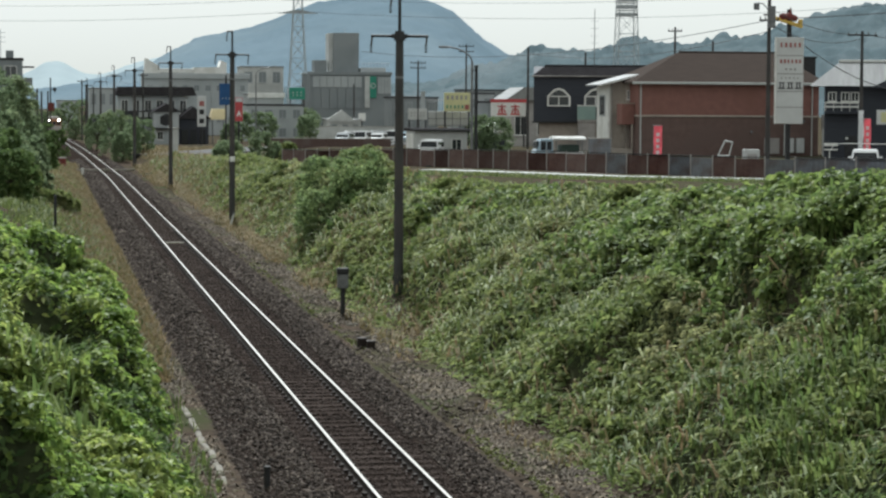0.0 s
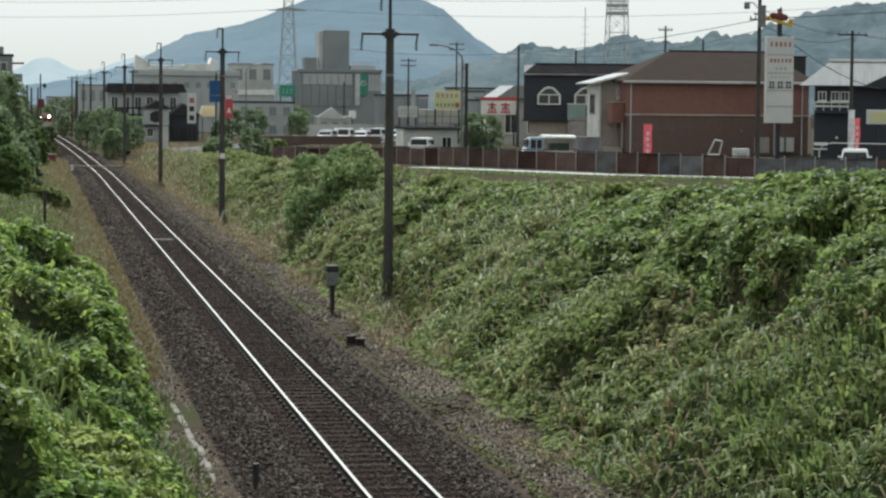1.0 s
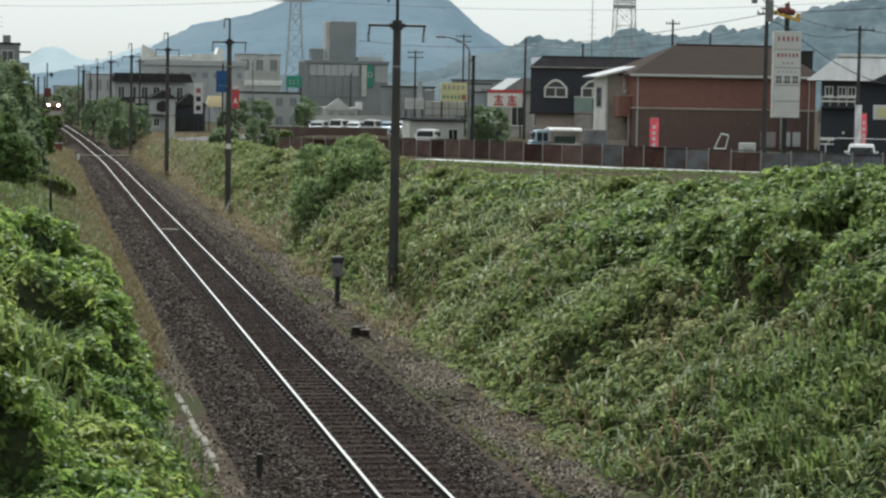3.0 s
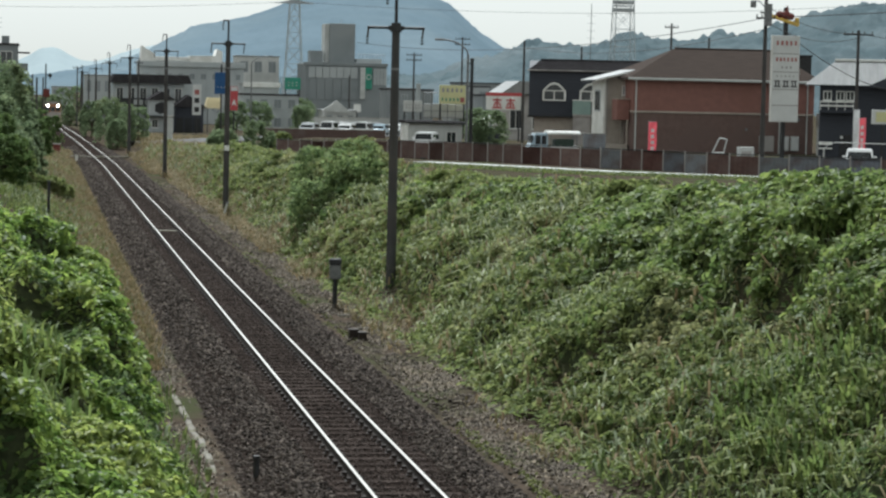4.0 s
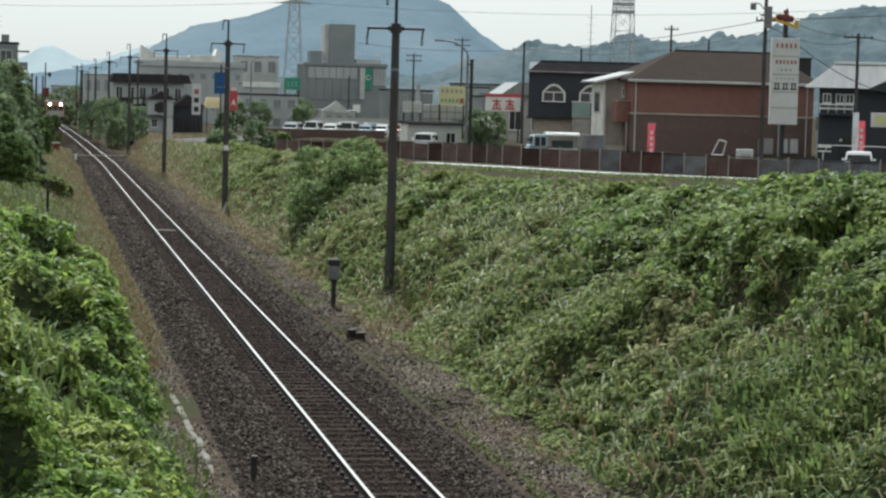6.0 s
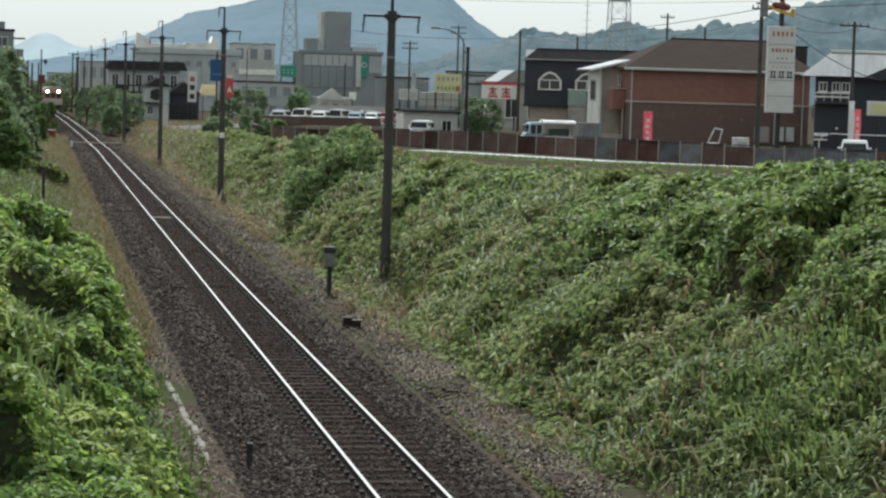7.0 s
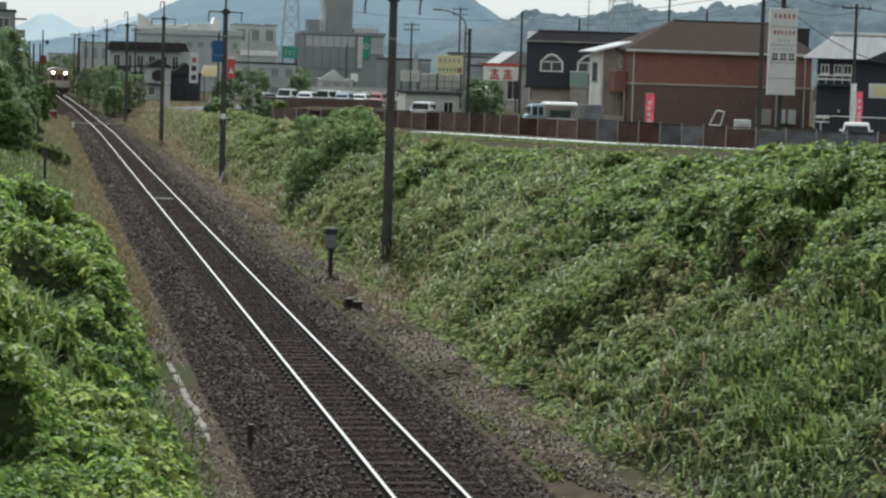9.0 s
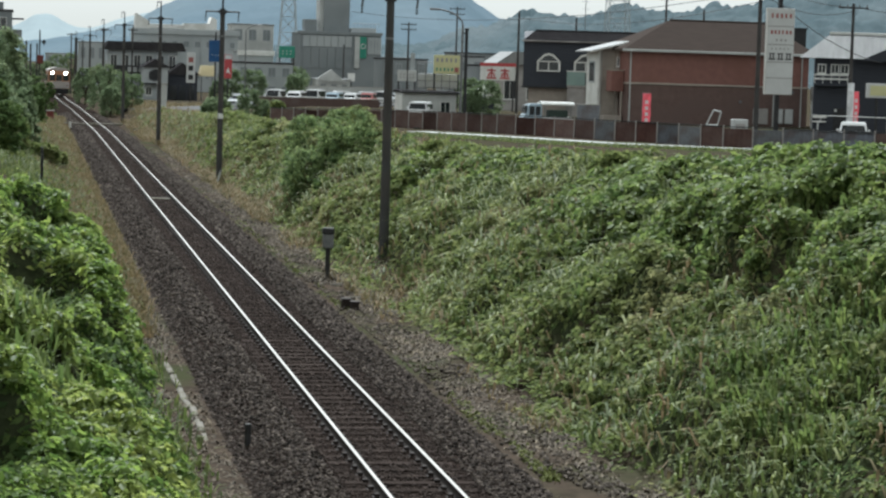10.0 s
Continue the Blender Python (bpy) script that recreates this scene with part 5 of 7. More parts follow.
part("wall", box(0, 13, 0, 0.25, -0.6, 1.0, 0.02), M["fence_a"], t)
part("coping", box(-0.05, 13.05, -0.05, 0.3, 1.0, 1.08, 0.01), M["concrete"], t)
t = thing("shed_awning", 28.1, 196, 1.9, "small shed with a white striped lean-to awning", "shed")
part("roof", prism([(0, 1.85), (1.9, 2.75), (1.95, 2.62), (0, 1.7)], -0.6, 2), M["white"], t)
part("shed_wall", box(0.2, 2.6, 0.2, 2, -0.3, 1.75), M["navy"], t)
for k in range(4):
    part("stripe", prism([(1.1 + k * 0.3, 2.35 + k * 0.14), (1.22 + k * 0.3, 2.4 + k * 0.14), (1.22 + k * 0.3, 1.95), (1.1 + k * 0.3, 1.95)], -0.7, -0.62), M["white"], t)
t = thing("shed_wall_panel", 33.0, 176, 1.9, "dark grey yard wall beside the houses", "wall")
part("wall", box(0, 1.6, 0, 0.3, -0.3, 1.75, 0.02), M["fence_b"], t)
part("coping", box(-0.05, 1.65, -0.04, 0.34, 1.75, 1.82, 0.01), M["concrete"], t)
t = thing("signal_hut", 7.3, 262, 0.2, "small pale relay hut near the crossing", "hut")
part("body", box(0, 0.9, 0, 1, -0.5, 3.0, 0.02), M["offwhite"], t)
part("roof", box(-0.1, 1.0, -0.1, 1.1, 3.0, 3.12, 0.02), M["concrete"], t)


# ---- lane, fence, signs, street furniture ----
def strip(name, pts, width, lift, material, label):
    """A paved strip with some thickness along points (x, y), draped on the land."""
    bm = bmesh.new()
    rows = []
    for k, (x, y) in enumerate(pts):
        a, b = Vector(pts[max(k - 1, 0)]), Vector(pts[min(k + 1, len(pts) - 1)])
        d = (b - a).normalized()
        n = Vector((-d.y, d.x))
        z = ground_at(x, y) + lift
        rows.append([bm.verts.new((x + n.x * s * width / 2, y + n.y * s * width / 2, z + dz)) for s, dz in ((-1, 0), (1, 0), (1, -0.5), (-1, -0.5))])
    for p, q in zip(rows, rows[1:]):
        for i in range(4):
            bm.faces.new((p[i], q[i], q[(i + 1) % 4], p[(i + 1) % 4]))
    bmesh.ops.recalc_face_normals(bm, faces=bm.faces)
    return tagged(finish(name, bm, material), label, "road", kind="structure")


strip("road_lane", [(18.5, 158), (22.2, 150), (27, 141.5), (31.7, 133), (33.4, 126.5), (35, 118)], 1.7, 0.14, M["pale_road"], "pale concrete lane between bank and fence")
strip("road_town", [(6, 262), (20, 278), (44, 338), (70, 400)], 7.0, 0.06, M["asphalt"], "asphalt town road with slow traffic")
strip("pavement_yard", [(9.5, 222), (12, 214), (15, 207)], 5.0, 0.55, M["concrete"], "pale concrete yard beside the bank")
strip("road_yard", [(22, 176), (36, 172), (56, 166)], 14.0, 0.05, M["asphalt"], "asphalt yard in front of the houses")


def sheet_fence():
    f = thing("sheet_fence", 0, 0, 0, "long fence of rusty brown and grey metal sheets", "fence")
    pts = [(12.2, 190.0), (24.1, 160.0), (34.5, 143.0), (42.1, 138.0), (52.0, 133.0)]
    s, run = 0.0, []
    for (ax, ay), (bx, by) in zip(pts, pts[1:]):
        n = int(math.hypot(bx - ax, by - ay) / 1.8)
        run += [(ax + (bx - ax) * k / n, ay + (by - ay) * k / n) for k in range(n)]
    run.append(pts[-1])
    rr = random.Random(12)
    wave = [(k * 0.15, 0.008 if k % 2 else -0.008) for k in range(13)]
    bm = bmesh.new()
    lo = [bm.verts.new((u, v, 0)) for u, v in wave]
    hi = [bm.verts.new((u, v, 1)) for u, v in wave]
    for k in range(12):
        bm.faces.new((lo[k], lo[k + 1], hi[k + 1], hi[k]))
    bmesh.ops.solidify(bm, geom=bm.faces[:], thickness=0.01)
    shared = {}
    for key in ("fence_a", "fence_b"):
        me = bpy.data.meshes.new("sheet")
        bm.to_mesh(me)
        me.materials.append(M[key])
        shared[key] = me
    bm.free()
    post_bm = tube((0, 0, -0.3), (0, 0, 1.30), 0.04, 0.04, 6)
    post_me = bpy.data.meshes.new("post")
    post_bm.to_mesh(post_me)
    post_bm.free()
    post_me.materials.append(M["grey_render"])
    rail_me = bpy.data.meshes.new("rail")
    rail_bm = box(0, 1, -0.03, 0.03, 1.19, 1.25)
    rail_bm.to_mesh(rail_me)
    rail_bm.free()
    rail_me.materials.append(M["dark"])
    tone = "fence_a"
    for (ax, ay), (bx, by) in zip(run, run[1:]):
        L, a = math.hypot(bx - ax, by - ay), math.degrees(math.atan2(by - ay, bx - ax))
        z = ground_at(ax, ay)
        if rr.random() < 0.45:
            tone = rr.choice(["fence_a", "fence_a", "fence_b"])
        o = new("sheet", shared[tone])
        o.parent = f
        o.matrix_basis = pose(ax, ay, z - 0.05, rr.uniform(-1.5, 1.5), 0, a) @ Matrix.Diagonal((L / 1.8, 1, 1.22 + rr.uniform(-0.05, 0.05), 1))
        o = new("post", post_me)
        o.parent = f
        o.matrix_basis = pose(ax, ay - 0.06, z)
        o = new("top_rail", rail_me)
        o.parent = f
        o.matrix_basis = pose(ax, ay + 0.05, z, 0, 0, a) @ Matrix.Diagonal((L, 1, 1, 1))


sheet_fence()


def bars(parent, x0, x1, z0, z1, y, rows, cols, material, seed, fill=0.62):
    """Unreadable writing as plain bars."""
    rr = random.Random(seed)
    for r in range(rows):
        for c in range(cols):
            w, h = (x1 - x0) / cols, (z1 - z0) / rows
            ax, az = x0 + c * w + w * (1 - fill) / 2, z0 + r * h + h * (1 - fill) / 2
            part("lettering", box(ax, ax + w * fill * rr.uniform(0.75, 1.0), y - 0.02, y, az, az + h * fill), material, parent)


def pylon_sign():
    s = thing("pylon_sign", 42.9, 160, 1.9, "tall white shop sign panel on a black post", "sign")
    part("post", box(-0.14, 0.14, -0.12, 0.12, -0.4, 10.6, 0.02), M["dark"], s, "black steel post")
    pan = part("panel", box(-0.92, 0.92, -0.32, -0.12, 3.05, 8.75, 0.03), M["signwhite"], s, "white sign panel")
    # white strip down the left edge of the panel
    part("side_light", box(-1.0, -0.92, -0.34, -0.1, 3.05, 8.75, 0.01), M["white"], s)
    for z in (7.55, 6.35, 5.2, 4.15):
        part("divider", box(-0.9, 0.9, -0.335, -0.32, z - 0.03, z + 0.03), M["ink_grey"], pan)
    bars(pan, -0.75, 0.8, 7.95, 8.55, -0.322, 1, 5, M["ink_red"], 1, 0.5)
    bars(pan, -0.75, 0.8, 6.95, 7.4, -0.322, 1, 6, M["ink_red"], 2, 0.55)
    bars(pan, -0.4, 0.5, 6.5, 6.8, -0.322, 1, 3, M["ink_grey"], 3, 0.5)
    bars(pan, -0.7, 0.7, 5.95, 6.2, -0.322, 1, 5, M["ink_grey"], 4, 0.4)
    for k, cx in enumerate((-0.56, 0.02, 0.58)):
        g = bmesh.new()
        add_box(g, cx - 0.22, cx + 0.22, -0.342, -0.322, 5.35, 5.43)
        add_box(g, cx - 0.2, cx + 0.2, -0.342, -0.322, 5.72, 5.79)
        add_box(g, cx - 0.14, cx - 0.06, -0.342, -0.322, 5.43, 5.72)
        add_box(g, cx + 0.06, cx + 0.14, -0.342, -0.322, 5.43, 5.72)
        part("lettering", g, M["ink"], pan, "dark character-like bars")
    beam = part("beam", add_box(bmesh.new(), -1.25, 1.0, -0.1, 0.1, -0.11, 0.11, 0.02), M["yellow"], s, "sloping yellow beam")
    beam.matrix_basis = pose(-0.1, -0.1, 9.75, 0, 17, 0)
    for bx, bz, r in ((-0.45, 10.12, 0.3), (-0.05, 10.1, 0.36), (0.28, 10.02, 0.28)):
        bm = bmesh.new()
        bmesh.ops.create_icosphere(bm, subdivisions=2, radius=r, matrix=pose(bx, -0.1, bz) @ Matrix.Diagonal((1, 0.7, 0.85, 1)))
        part("ornament", bm, M["maroon"], s, "rounded maroon ornament")
    part("ornament", add_tube(bmesh.new(), (0, -0.1, 10.2), (0.05, -0.1, 10.72), 0.14, 0.04, 8), M["maroon"], s, "pointed maroon ornament")
    part("lamp_box", box(0.6, 0.85, -0.2, 0.0, 9.6, 9.95, 0.02), M["yellow"], s)


pylon_sign()


def street_pole():
    p = wood_pole(40.04, 155, 1.9, 11.6, ((1.9, 1.3),), "town utility poles", "thick utility pole with a grey transformer and lamp", 0.17)
    part("transformer", tube((0.1, -0.2, 9.2), (0.1, -0.2, 10.6), 0.26, 0.26, 12), M["steel"], p, "grey can transformer")
    part("lamp_arm", pipe([(0, 0, 10.3), (-0.45, -0.1, 10.75), (-0.75, -0.1, 10.8)], 0.035), M["steel"], p)
    part("lamp", box(-1.05, -0.7, -0.22, 0.02, 10.35, 10.8, 0.05), M["steel"], p, "grey lamp head")
    part("clamp", box(-0.35, 0.3, -0.14, 0.14, 10.0, 10.1, 0.01), M["dark"], p)


street_pole()


def street_lamp(x, y, z, h, reach):
    p = thing("street_lamp", x, y, z, "grey street lamp with a long curved arm", "street lamp", "street lamps")
    part("post", tube((0, 0, -0.3), (0, 0, h - 1.1), 0.10, 0.08, 10), M["steel"], p)
    arm = [(0, 0, h - 1.15)] + [(-reach * (1 - math.cos(a)), 0, h - 1.15 + 1.1 * math.sin(a)) for a in np.linspace(0.25, 1.5, 7)]
    part("arm", pipe(arm, 0.055, 8), M["steel"], p)
    ex, ez = arm[-1][0], arm[-1][2]
    part("lamp_head", box(ex - 0.45, ex + 0.25, -0.12, 0.12, ez - 0.1, ez + 0.06, 0.04), M["steel"], p)


street_lamp(24.25, 175, 1.9, 8.3, 2.1)
_p = thing("lamp_side_post", 24.62, 175.4, 1.9, "stout dark post beside the street lamp", "post")
part("post", tube((0, 0, -0.3), (0, 0, 6.8), 0.13, 0.11, 10), M["dark"], _p)
part("cap", tube((0, 0, 6.8), (0, 0, 6.95), 0.16, 0.14, 10), M["dark"], _p)
part("bracket", box(-0.4, 0.0, -0.05, 0.05, 6.55, 6.65), M["dark"], _p)
street_lamp(22.1, 330, 0.4, 10.3, -2.8)


def board(name, x0, x1, z0, z1, y, material, label, legs=True, edge=None, depth=0.2):
    b = thing(name, x0, y, z0, label, "sign")
    w, h = x1 - x0, z1 - z0
    pan = part("panel", box(0, w, -depth / 2, depth / 2, 0, h, 0.02), M[material], b)
    if edge:
        part("border", box(-0.06, w + 0.06, -depth / 2 - 0.02, -depth / 2, h - 0.3, h + 0.05), M[edge], pan)
    if legs:
        g = ground_at(x0, y)
        for a in ((0.15, w - 0.15) if w > 1.6 else (w / 2,)):
            part("post", tube((a, 0.05, g - z0 - 0.3), (a, 0.05, 0.1), 0.09), M["dark"], b)
    return b


b = board("shop_sign", 40.05, 43.7, 4.7, 6.45, 255, "white", "white sign with red bars of lettering on a post", True, "red")
for x in (0.65, 2.05):
    g = add_box(bmesh.new(), x, x + 1.0, -0.14, -0.1, 0.16, 0.32)
    for x0, x1, z0, z1 in ((0.05, 0.95, 0.95, 1.1), (0.42, 0.58, 0.32, 1.25), (0.12, 0.3, 0.4, 0.62), (0.7, 0.88, 0.4, 0.62), (0.2, 0.8, 0.66, 0.8)):
        add_box(g, x + x0, x + x1, -0.139, -0.1, z0, z1)
    part("lettering", g, M["red"], b, "red character-like bars")
b = board("yellow_board", 42.4, 45.6, 5.0, 7.25, 300, "pale_yellow", "pale yellow board with dark and red bars of lettering")
bars(b, 0.15, 3.0, 1.2, 2.1, -0.1, 1, 5, M["ink_grey"], 6, 0.55)
bars(b, 0.15, 2.5, 0.15, 0.9, -0.1, 1, 5, M["green"], 7, 0.5)
part("lettering", box(2.55, 3.05, -0.13, -0.1, 0.2, 0.8), M["ink_red"], b)
b = board("grey_board", 38.0, 40.3, 3.95, 5.3, 300, "offwhite", "pale board with grey bars of lettering")
bars(b, 0.2, 2.1, 0.3, 1.0, -0.1, 2, 5, M["ink_grey"], 8, 0.5)
b = board("green_board", 32.9, 35.4, 6.3, 8.15, 395, "green", "green road sign with pale bars", True)
bars(b, 0.3, 2.2, 0.4, 1.3, -0.1, 2, 3, M["offwhite"], 9, 0.4)
b = board("blue_board", 13.75, 15.25, 5.65, 8.05, 280, "blue", "blue road sign panel on a post")
bars(b, 0.2, 1.3, 0.5, 1.0, -0.1, 1, 3, M["offwhite"], 10, 0.25)
part("finial", tube((0.75, 0, 2.4), (0.75, 0, 3.3), 0.12, 0.08), M["dark"], b)
b = board("red_board", 15.9, 16.75, 3.8, 6.5, 285, "red", "upright red shop sign with a white mark")
part("white_mark", prism([(0.15, 0.5), (0.42, 1.3), (0.7, 0.5), (0.42, 0.75)], -0.14, -0.1), M["white"], b)
part("white_top", box(0.05, 0.8, -0.13, -0.1, 2.2, 2.65), M["signwhite"], b)
b = board("white_board", 13.65, 14.75, 2.8, 6.65, 318, "signwhite", "upright white shop sign with dark squares")
for z in (0.4, 1.55, 2.6):
    part("dark_square", box(0.25, 0.85, -0.13, -0.1, z, z + 0.62), M["dark" if z < 2 else "ink_red"], b)
b = board("white_plate", 42.3, 43.4, 3.05, 4.25, 382, "white", "small bright white board before the dark block")
b = board("yellow_box_sign", 48.35, 49.9, 4.95, 5.9, 158, "signwhite", "white box sign with a yellow face on a post")
part("yellow_face", box(0.25, 1.45, -0.13, -0.1, 0.15, 0.8), M["pale_yellow"], b)
b = board("far_white_sign", 60.4, 63.0, 4.6, 6.2, 345, "offwhite", "pale sign board among the roofs")


def scaffold():
    s = thing("sign_scaffold", 40.6, 301, 0.6, "steel sign scaffold of thin posts and rails", "scaffold")
    for k in range(6):
        part("upright", tube((k * 1.0, 0, -0.5), (k * 1.0, 0, 5.75), 0.05, 0.05, 6), M["steel"], s)
    for z in (2.7, 3.5, 4.3, 5.7):
        part("ledger", tube((0, 0, z), (5, 0, z), 0.04, 0.04, 6), M["steel"], s)
    part("side_column", box(-0.9, -0.4, -0.2, 0.2, -0.5, 6.8, 0.02), M["haze_grey"], s)
    part("backing", box(0, 5, 0.3, 0.4, 2.6, 4.4, 0.01), M["offwhite"], s, "pale backing sheet")


scaffold()


def banner(x, y, h, w, material, label, seed, group):
    """Vertical shop banner on a thin pole; its cloth is a gently wavy sheet that stirs on the pole."""
    z = ground_at(x, y)
    b = thing("banner_flag", x, y, z, label, "banner", group)
    part("pole", tube((0, 0, -0.2), (0, 0, h + 0.1), 0.025, 0.02, 6), M["steel"], b)
    part("top_bar", tube((-0.03, 0, h), (w, 0, h), 0.015, 0.015, 6), M["steel"], b)
    bm = bmesh.new()
    n, m = 6, 14
    g = [[bm.verts.new((w * i / n, 0.05 * math.sin(j * 0.8 + i * 0.7 + seed), h - (h - 0.55) * j / m)) for i in range(n + 1)] for j in range(m + 1)]
    for j in range(m):
        for i in range(n):
            bm.faces.new((g[j][i], g[j][i + 1], g[j + 1][i + 1], g[j + 1][i]))
    bmesh.ops.solidify(bm, geom=bm.faces[:], thickness=0.006)
    cloth = part("cloth", bm, material, b, "thin cloth panel")
    for k in range(4):
        part("lettering", box(w * 0.3, w * 0.68, -0.075, -0.06, h - 0.75 - k * 0.42, h - 0.5 - k * 0.42), M["signwhite"], cloth)
    return cloth


CLOTHS = [banner(36.75, 172, 2.75, 0.62, M["pink"], "red shop banner on a thin pole before the house", 0, "banners"),
          banner(47.75, 160, 3.95, 0.45, M["signwhite"], "pale upright banner before the navy house", 2, "banners"),
          banner(48.3, 160.5, 3.4, 0.5, M["pink"], "red and white banner before the navy house", 3, "banners")]

_p = thing("sign_stand", 41.2, 170, 1.95, "folding metal stand leaning in the yard", "stand")
for a, b2 in (((-0.6, 0, 0), (0.2, 0, 1.7)), ((0.35, 0, 0), (0.75, 0, 1.6)), ((0.2, 0, 1.7), (0.75, 0, 1.6)), ((-0.3, 0, 0.65), (0.5, 0, 0.65))):
    part("bar", tube(a, b2, 0.055, 0.055, 6), M["offwhite"], _p)
_p = thing("crate", 43.3, 170, 1.95, "pale plastic crate by the house wall", "crate")
part("body", box(-0.55, 0.55, -0.3, 0.3, 0, 1.1, 0.03), M["offwhite"], _p)
part("label_plate", box(-0.35, 0.35, -0.32, -0.3, 0.45, 0.8), M["grey_render"], _p)
_p = thing("hoop_rail", 44.6, 152, 1.95, "pale bent tube rail over the yard entrance", "rail")
part("tube", pipe([(-1.4, 0, 1.35), (-1.1, 0, 1.75), (-0.6, 0, 1.85), (3.2, 0, 1.8)], 0.03), M["offwhite"], _p)
part("post", tube((-1.4, 0, -0.2), (-1.4, 0, 1.4), 0.05), M["offwhite"], _p)
part("post", tube((3.2, 0, -0.2), (3.2, 0, 1.8), 0.05), M["offwhite"], _p)


def lattice_tower(name, x, y, z, h, w0, w1, arms, label, deck=None):
    t = thing(name, x, y, z, label, "pylon")
    rings = [(k / 9, w0 + (w1 - w0) * (k / 9) ** 0.8) for k in range(10)]
    corner = lambda k, i: Vector(((1 if i in (1, 2) else -1) * rings[k][1] / 2, (1 if i > 1 else -1) * rings[k][1] / 2, rings[k][0] * h))
    for i in range(4):
        bm = pipe([corner(k, i) for k in range(10)], h * 0.0027, 5)
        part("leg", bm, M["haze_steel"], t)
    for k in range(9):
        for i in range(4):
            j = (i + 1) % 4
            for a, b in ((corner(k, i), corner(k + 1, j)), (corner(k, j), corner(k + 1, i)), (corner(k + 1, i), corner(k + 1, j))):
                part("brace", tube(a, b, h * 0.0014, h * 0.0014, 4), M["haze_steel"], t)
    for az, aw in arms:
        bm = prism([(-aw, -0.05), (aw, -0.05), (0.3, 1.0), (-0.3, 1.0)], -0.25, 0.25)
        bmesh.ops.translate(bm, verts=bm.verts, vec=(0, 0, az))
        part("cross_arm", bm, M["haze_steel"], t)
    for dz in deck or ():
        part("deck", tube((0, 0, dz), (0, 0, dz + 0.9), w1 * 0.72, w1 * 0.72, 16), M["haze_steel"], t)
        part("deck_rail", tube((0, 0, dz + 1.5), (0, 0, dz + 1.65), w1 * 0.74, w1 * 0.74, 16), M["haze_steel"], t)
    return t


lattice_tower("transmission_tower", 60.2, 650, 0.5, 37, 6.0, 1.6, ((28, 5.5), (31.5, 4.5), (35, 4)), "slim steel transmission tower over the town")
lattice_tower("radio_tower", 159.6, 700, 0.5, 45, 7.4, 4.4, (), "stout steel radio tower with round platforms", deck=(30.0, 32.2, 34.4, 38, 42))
_p = thing("antenna_mast", 61.0, 300, 0.6, "thin antenna mast above the roofs", "antenna")
part("mast", tube((0, 0, -0.3), (0, 0, 17.0), 0.07, 0.04, 6), M["steel"], _p)
for k in range(4):
    part("element", tube((-0.5, 0, 12.8 + k * 0.9), (0.5, 0, 12.8 + k * 0.9), 0.02, 0.02, 5), M["steel"], _p)


def wire(a, b, sag, r=0.02, label="thin overhead wire between poles"):
    a, b = Vector(a), Vector(b)
    pts = [a.lerp(b, k / 12) - Vector((0, 0, sag * 4 * (k / 12) * (1 - k / 12))) for k in range(13)]
    return tagged(finish("overhead_wire", pipe(pts, r, 4), M["dark"]), label, "wire", "overhead wires")


wire((40.0, 155, 12.4), (51.3, 170, 11.2), 0.5, 0.022)
wire((40.0, 155, 11.4), (51.3, 170, 10.9), 0.7, 0.022)
wire((42.9, 160, 10.9), (62.0, 190, 7.2), 0.8, 0.03)
wire((51.3, 170, 11.2), (80.0, 196, 11.6), 0.7, 0.022)
wire((40.0, 155, 11.6), (24.6, 240, 11.0), 1.3, 0.022)
wire((40.0, 155, 10.9), (41.4, 242, 11.0), 1.0, 0.022)
wire((42.9, 160, 11.9), (66.0, 150, 14.5), 0.4, 0.03)
for z0, z1 in ((35.5, 44), (32, 41), (28.5, 36)):
    wire((60.2, 650, z0 + 0.5), (-140, 760, z1), 5, 0.04, "long power line across the sky")
    wire((60.2, 650, z0 + 0.5), (250, 560, z1), 5, 0.04, "long power line across the sky")
for px_, pz in ((0.88, -0.6), (-0.92, -0.6)):
    for (ax, ay, az_), (bx, by, bz) in zip(((3.14, 247, 9.07), (2.77, 303, 8.97)), ((2.77, 303, 8.97), (2.48, 359, 8.63))):
        wire((ax + px_, ay, az_ + pz), (bx + px_, by, bz + pz), 0.5, 0.012, "signal wire along the line")


# ---- vehicles ----
def wheel(parent, x, y, r, w=0.18):
    """A wheel that turns about x."""
    t = part("wheel", tube((x - w / 2, y, r), (x + w / 2, y, r), r, r, 14), M["rubber"], parent)
    part("rim", tube((x - w / 2 - 0.012, y, r), (x + w / 2 + 0.012, y, r), r * 0.6, r * 0.6, 10), M["steel"], t, "steel rim")


